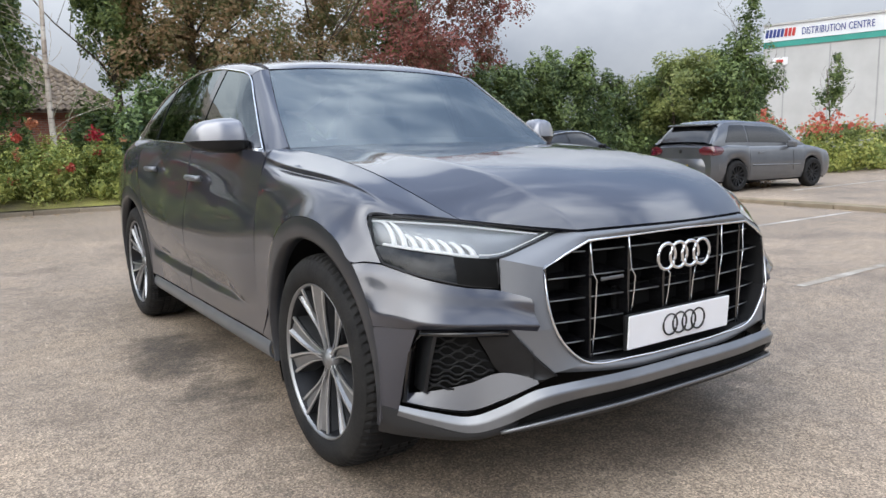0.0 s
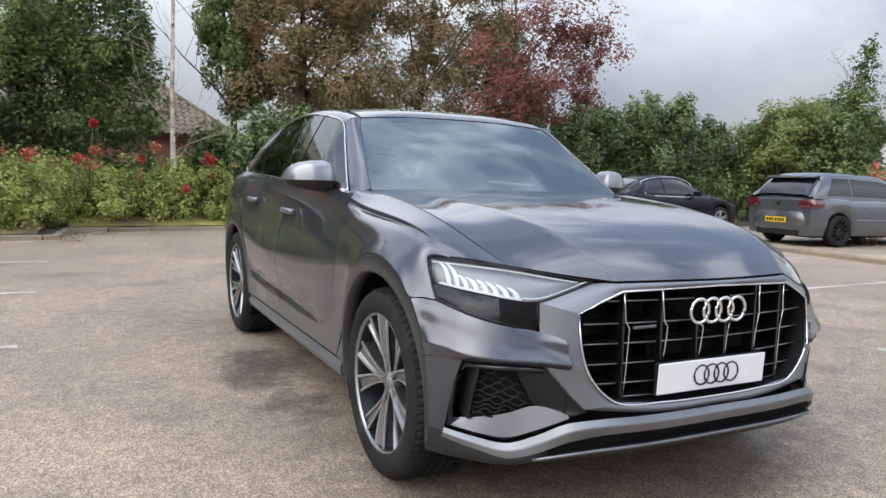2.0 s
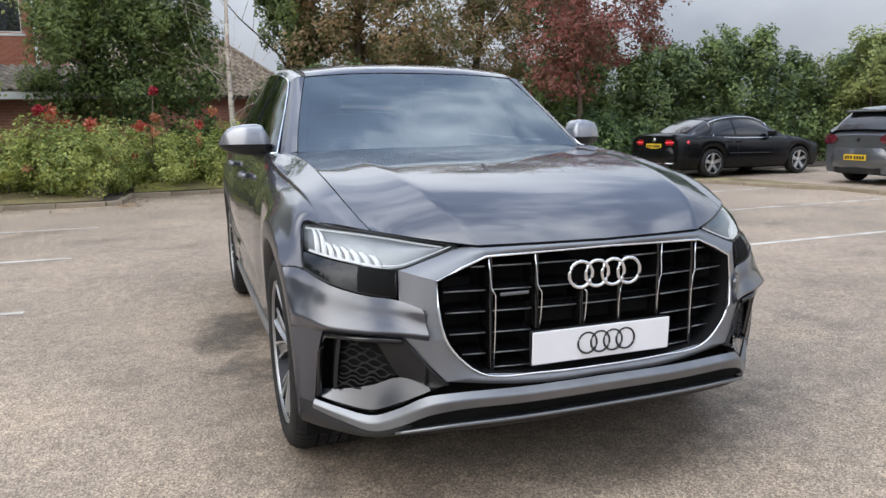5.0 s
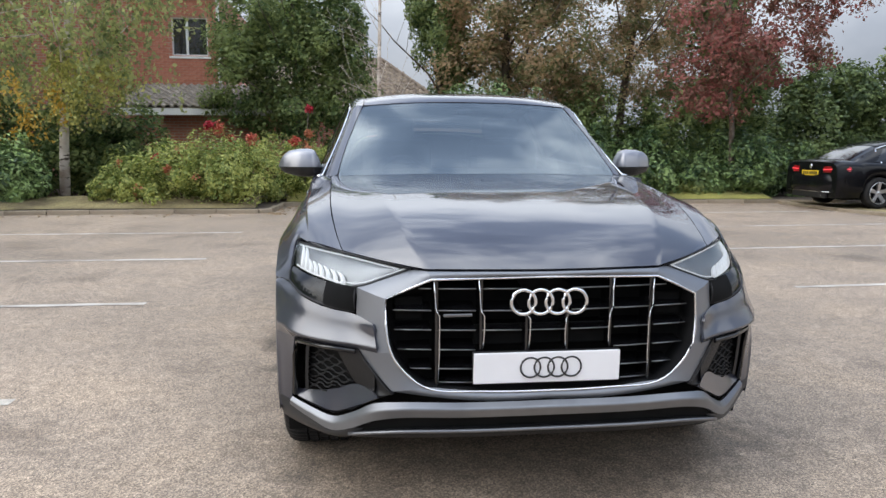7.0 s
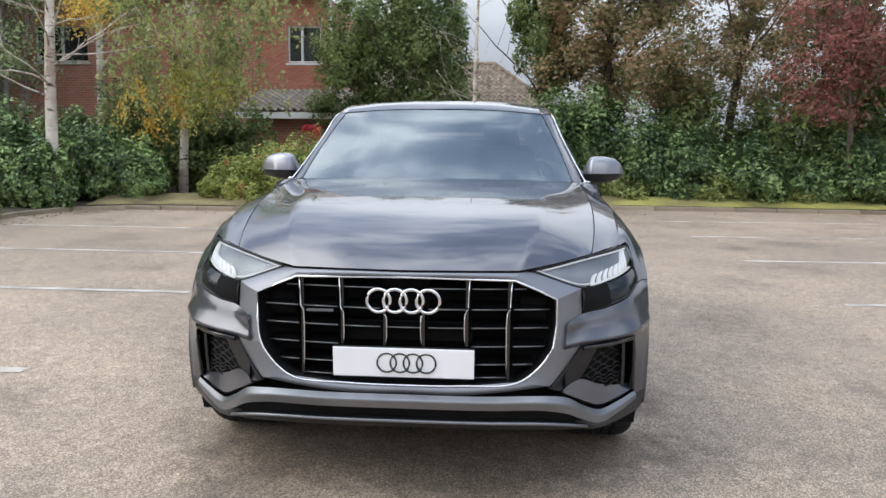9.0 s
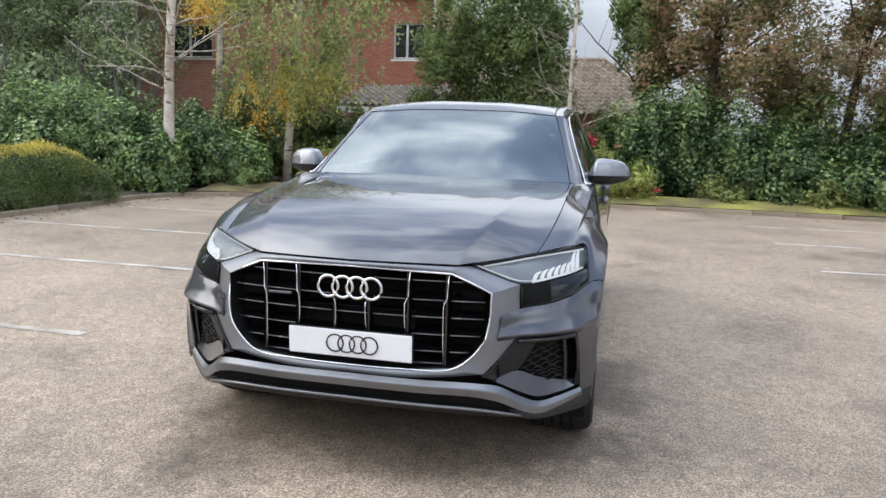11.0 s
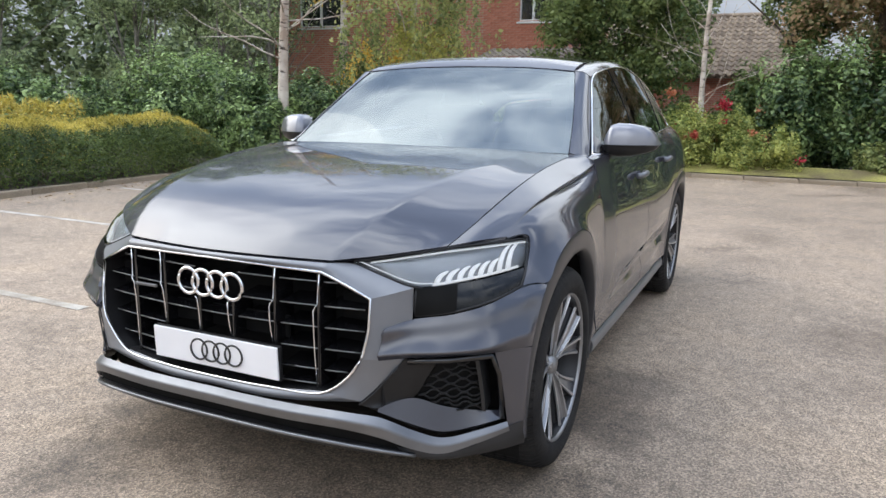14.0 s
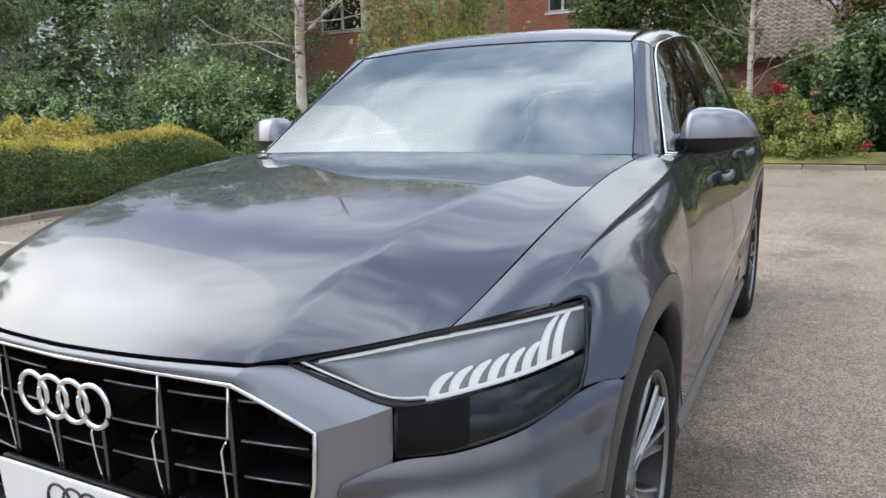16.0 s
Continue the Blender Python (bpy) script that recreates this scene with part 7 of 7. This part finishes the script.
def small_car(name, label, paint, L, W, H, base, front, sta, cabin, saloon, wheels, at, heading):
    """A parked car, nose at y = 0. sta: (y, half width, top height) of the lower body; cabin: (y, sill z, roof z, half width at roof)."""
    car = thing(name, label, "car")
    arch_at = (front, front + base)
    r = 0.325

    def under(y):
        d = min(abs(y - a) for a in arch_at)
        return 0.22 if d > 0.36 else 0.33 + math.sqrt(max(0.0, 0.36**2 - d * d)) * 0.98

    ys = np.linspace(0.0, L, 90)
    s = np.array(sta)
    rows = []
    for y in ys:
        w = float(np.interp(y, s[:, 0], s[:, 1])) * W / 2
        t = float(curve([(q[0], q[2], 0) for q in s], 200)[:, 1][np.argmin(abs(curve([(q[0], q[2], 0) for q in s], 200)[:, 0] - y))])
        lo = min(under(y) + max(0.0, 0.20 - y) * 0.8, t - 0.12)
        rows.append([(w * 0.93, y, lo), (w * 0.985, y, lo + (t - lo) * 0.18), (w, y, lo + (t - lo) * 0.45), (w * 0.985, y, lo + (t - lo) * 0.72), (w * 0.94, y, lo + (t - lo) * 0.92), (w * 0.80, y, t), (w * 0.4, y, t + 0.022), (0, y, t + 0.028)])
    g = np.array([curve(q[::-1], 22) for q in rows])
    g = np.concatenate([flip(g, -1)[:, :0:-1], g], 1)
    part("body", skin(g, 0.0, (0, L / 2, 0.5)), paint, car)
    for y, sg in ((0.012, -1), (L - 0.012, 1)):
        e = g[0] if sg < 0 else g[-1]
        bm = bmesh.new()
        bm.faces.new([bm.verts.new(p) for p in e])
        part("end_panel", bm, paint, car)
    # bumpers
    wb = W / 2 * 0.9
    part("rear_bumper", skin(np.concatenate([flip(net([[(0, L + 0.004, 0.70), (wb * 0.7, L - 0.004, 0.70), (wb * 1.02, L - 0.16, 0.70)], [(0, L + 0.036, 0.60), (wb * 0.74, L + 0.024, 0.60), (wb * 1.07, L - 0.20, 0.60)], [(0, L + 0.040, 0.40), (wb * 0.74, L + 0.028, 0.40), (wb * 1.07, L - 0.22, 0.40)], [(0, L - 0.03, 0.24), (wb * 0.7, L - 0.05, 0.24), (wb * 1.0, L - 0.25, 0.24)]], 10, 12), -1)[:, :0:-1],
                             net([[(0, L + 0.004, 0.70), (wb * 0.7, L - 0.004, 0.70), (wb * 1.02, L - 0.16, 0.70)], [(0, L + 0.036, 0.60), (wb * 0.74, L + 0.024, 0.60), (wb * 1.07, L - 0.20, 0.60)], [(0, L + 0.040, 0.40), (wb * 0.74, L + 0.028, 0.40), (wb * 1.07, L - 0.22, 0.40)], [(0, L - 0.03, 0.24), (wb * 0.7, L - 0.05, 0.24), (wb * 1.0, L - 0.25, 0.24)]], 10, 12)], 1), 0.01, (0, L / 2, 0.5)), paint, car)
    part("diffuser", block(W * 0.6, 0.05, 0.12, (0, L + 0.012, 0.27), 0.01), M_BLACK, car)
    for sx in (-0.45, -0.36):
        part("exhaust", lathe([(0.0, 0), (0.03, 0), (0.035, 0.02), (0.035, -0.1)], 16), M_CHROME, car).matrix_basis = pose(sx, L + 0.02, 0.25, 0, 0, 90)
    # cabin: glass band and roof
    c = np.array(cabin)
    cy = np.linspace(c[0, 0], c[-1, 0], 60)
    sill = curve([(q[0], q[1], 0) for q in cabin], 120)
    roof = curve([(q[0], q[2], 0) for q in cabin], 120)
    wid = curve([(q[0], q[3], 0) for q in cabin], 120)
    gl, rf = [], []
    for y in cy:
        zs, zr = float(np.interp(y, sill[:, 0], sill[:, 1])), float(np.interp(y, roof[:, 0], roof[:, 1]))
        wr = float(np.interp(y, wid[:, 0], wid[:, 1]))
        ws = W / 2 * 0.90
        gl.append(curve([(ws, y, zs - 0.03), ((ws + wr) / 2 + 0.02, y, (zs + zr) / 2), (wr, y, zr - 0.035)], 8))
        rf.append(curve([(wr + 0.006, y, zr - 0.04), (wr - 0.06, y, zr), (wr * 0.5, y, zr + 0.02), (0, y, zr + 0.028)], 10))
    gl, rf = np.array(gl), np.array(rf)
    y_s0, y_s1 = c[1, 0], c[-2, 0]
    sel = lambda lo, hi: (cy >= lo) & (cy <= hi)
    full = rf[:, ::-1]
    top = sel(c[1, 0] - 0.12, c[-2, 0] + 0.05)
    both = np.concatenate([flip(full, -1)[:, :0:-1], full], 1)
    part("roof", skin(both[top], 0.01, (0, L / 2, 0.5)), paint, car)
    part("windscreen", skin(both[sel(0, c[1, 0] - 0.08)], 0, (0, L / 2, 0.5)), M_PRIVACY, car)
    part("rear_window", skin(both[sel(c[-2, 0] + 0.02, 99)], 0, (0, L / 2, 0.5)), M_GLOSSBLACK, car, "dark rear window")
    for sd in (1, -1):
        part("side_pillar", skin(flip(gl, sd), 0.0, (0, L / 2, 0.5)), paint, car)
        mid = (y_s0 + y_s1) / 2 + (0.12 if saloon else 0.18)
        # leading and trailing edges lean with the pillars
        for nm, a, sa, b, sb in (("front_window", y_s0 - 0.46, 0.26, mid - 0.02, 0.0), ("rear_side_window", mid + 0.02, 0.0, *((y_s1 + 0.24, -0.30) if saloon else (y_s1 - 0.02, -0.26)))):
            gg = np.array([[[np.interp(a + sa * q / 5 + (b + sb * q / 5 - a - sa * q / 5) * u, cy, gl[:, q + 1, k]) for k in range(3)] for q in range(6)] for u in np.linspace(0, 1, 16)]) + np.array([0.006, 0, 0])
            part(nm, skin(flip(gg, sd), 0.0, (0, L / 2, 0.5)), M_GLOSSBLACK, car, "dark side window")
        if saloon:
            line = np.concatenate([gl[sel(y_s0 - 0.3, y_s1 + 0.14)][:, 7], gl[sel(y_s0 - 0.3, y_s1 + 0.14)][::-1, 0]]) + np.array([0.012, 0, 0])
            part("window_trim", tube(flip(line, sd), 0.014, 5, True), M_CHROME, car)
        # doors, handles, mirrors, lamps
        for y in (mid, y_s0 - 0.35) + (((y_s1 + 0.05),) if saloon else ()):
            k = int(np.argmin(abs(ys - y)))
            part("door_seam", tube(flip(g[k, -20:-3:2] + np.array([0.002, 0, 0]), sd), 0.004, 4), M_BLACK, car)
        part("side_moulding", tube([(sd * W / 2 * 1.0, front + 0.5, 0.52), (sd * (W / 2 + 0.004), L / 2, 0.53), (sd * W / 2 * 1.0, front + base - 0.45, 0.54)], 0.018, 6), paint, car)
        for y in ((mid + 0.16, y_s1 - 0.05) if saloon else (mid - 0.14,)):
            part("door_handle", block(0.03, 0.17, 0.03, (sd * W / 2 * 0.985, y - 0.2, 0.80), 0.01), paint, car)
        part("door_mirror", block(0.20, 0.12, 0.14, (sd * (W / 2 + 0.04), y_s0 - 0.20, 0.97), 0.035), paint, car)
        zt = float(np.interp(L, s[:, 0], s[:, 2]))
        if saloon:
            lamp = net([[(W * 0.22, L + 0.008, 0.86), (W * 0.36, L - 0.02, 0.87), (W * 0.470, L - 0.28, 0.86)], [(W * 0.22, L + 0.012, 0.74), (W * 0.36, L - 0.01, 0.745), (W * 0.482, L - 0.26, 0.775)]], 5, 12)
        else:
            lamp = net([[(W * 0.325, L + 0.012, 0.945), (W * 0.41, L + 0.010, 0.958), (W * 0.472, L - 0.03, 0.955), (W * 0.488, L - 0.20, 0.945)], [(W * 0.285, L + 0.030, 0.87), (W * 0.41, L + 0.026, 0.87), (W * 0.490, L - 0.02, 0.87), (W * 0.510, L - 0.26, 0.875)], [(W * 0.320, L + 0.028, 0.79), (W * 0.41, L + 0.024, 0.78), (W * 0.490, L - 0.02, 0.77), (W * 0.508, L - 0.18, 0.79)]], 8, 14)
        tl = part("tail_lamp", skin(flip(lamp, sd), 0.02, (0, L / 2, 0.5)), M_TAIL if saloon else M_TAILDARK, car, "lit red rear lamp" if saloon else "smoked red rear lamp")
        if saloon:
            part("lit_strip", tube(flip(lamp[2] + np.array([0.004, 0.006, 0]), sd), 0.012, 5), M_TAILLIT, tl)
        for y in arch_at:
            small_wheel(car, sd * (W / 2 - 0.015), y, r, r, 0 if sd > 0 else 180, wheels[0], wheels[1])
            ln = np.array([[(0.90 * W / 2, y + 0.372 * math.cos(a), 0.325 + 0.372 * math.sin(a)), (0.55 * W / 2, y + 0.372 * math.cos(a), 0.325 + 0.372 * math.sin(a))] for a in np.linspace(-0.3, math.pi + 0.3, 20)])
            part("wheel_arch_liner", skin(flip(ln, sd), 0), M_DARK, car)
    part("boot_badge", lathe([(0, 0.006), (0.04, 0.006), (0.045, 0)], 24), M_CHROME if saloon else M_BLACK, car).matrix_basis = pose(0, L + 0.02, 0.86, 0, 0, 90)
    plate = part("rear_plate", block(0.52, 0.012, 0.11, (0, L + (0.024 if saloon else 0.078), 0.72 if saloon else 0.52), 0.004), M_YELLOW, car, "yellow rear plate with plain black bars")
    for k in range(7):
        part("plate_bar", block(0.045, 0.006, 0.065, (-0.20 + 0.064 * k + (0.02 if k > 3 else 0), L + (0.032 if saloon else 0.086), 0.72 if saloon else 0.52)), M_PLATEBLACK, plate)
    part("underbody", block(W * 0.8, L * 0.9, 0.12, (0, L / 2, 0.24)), M_DARK, car)
    part("cabin_fill", block(W * 0.72, L * 0.42, 0.35, (0, L * 0.5, 0.72)), M_CABIN, car)
    if not saloon:
        part("roof_spoiler", block(W * 0.66, 0.26, 0.034, (0, c[-2, 0] + 0.06, H - 0.068), 0.012, Matrix.Rotation(radians(-7), 4, "X")), paint, car)
        part("rear_wiper", tube([(0, L - 0.05, 0.98), (-0.3, L - 0.09, 1.03)], 0.008, 5), M_BLACK, car)
    else:
        part("bumper_trim", tube([(-W * 0.38, L + 0.035, 0.34), (0, L + 0.045, 0.335), (W * 0.38, L + 0.035, 0.34)], 0.008, 5), M_CHROME, car)
    x, y, z = at
    car.matrix_basis = pose(x, y, z, 0, 0, 90 + heading) @ pose(0, -(front + base), 0)
    return car


small_car("hatchback_car", "silver-grey hatchback with black alloy wheels, parked nose to the hedge", M_SILVERGREY, 4.20, 1.76, 1.48, 2.58, 0.86,
          [(0, 0.74, 0.69), (0.05, 0.85, 0.755), (0.25, 0.94, 0.83), (0.7, 0.99, 0.90), (1.2, 1.0, 0.96), (2.2, 1.0, 0.97), (3.3, 1.0, 0.98), (3.95, 0.97, 1.0), (4.12, 0.93, 0.98), (4.20, 0.90, 0.92)],
          [(1.10, 0.95, 0.98, 0.72), (1.95, 0.96, 1.40, 0.62), (2.6, 0.97, 1.455, 0.62), (3.80, 0.99, 1.40, 0.62), (4.17, 1.0, 1.03, 0.70)], False, (12, False), (11.72, 8.42, 0.06), -4)
small_car("saloon_car", "black saloon with silver five-spoke wheels and lit tail lamps", M_BLACKPAINT, 4.46, 1.80, 1.42, 2.64, 0.88,
          [(0, 0.70, 0.62), (0.05, 0.82, 0.69), (0.25, 0.93, 0.76), (0.7, 0.985, 0.84), (1.35, 1.0, 0.92), (2.4, 1.0, 0.92), (3.5, 1.0, 0.95), (4.1, 0.97, 0.97), (4.38, 0.93, 0.97), (4.46, 0.90, 0.93)],
          [(1.25, 0.90, 0.93, 0.66), (2.05, 0.90, 1.34, 0.57), (2.6, 0.91, 1.39, 0.56), (3.35, 0.93, 1.29, 0.55), (4.02, 0.95, 0.98, 0.62)], True, (5, True), (9.95, 12.25, 0.06), 3)
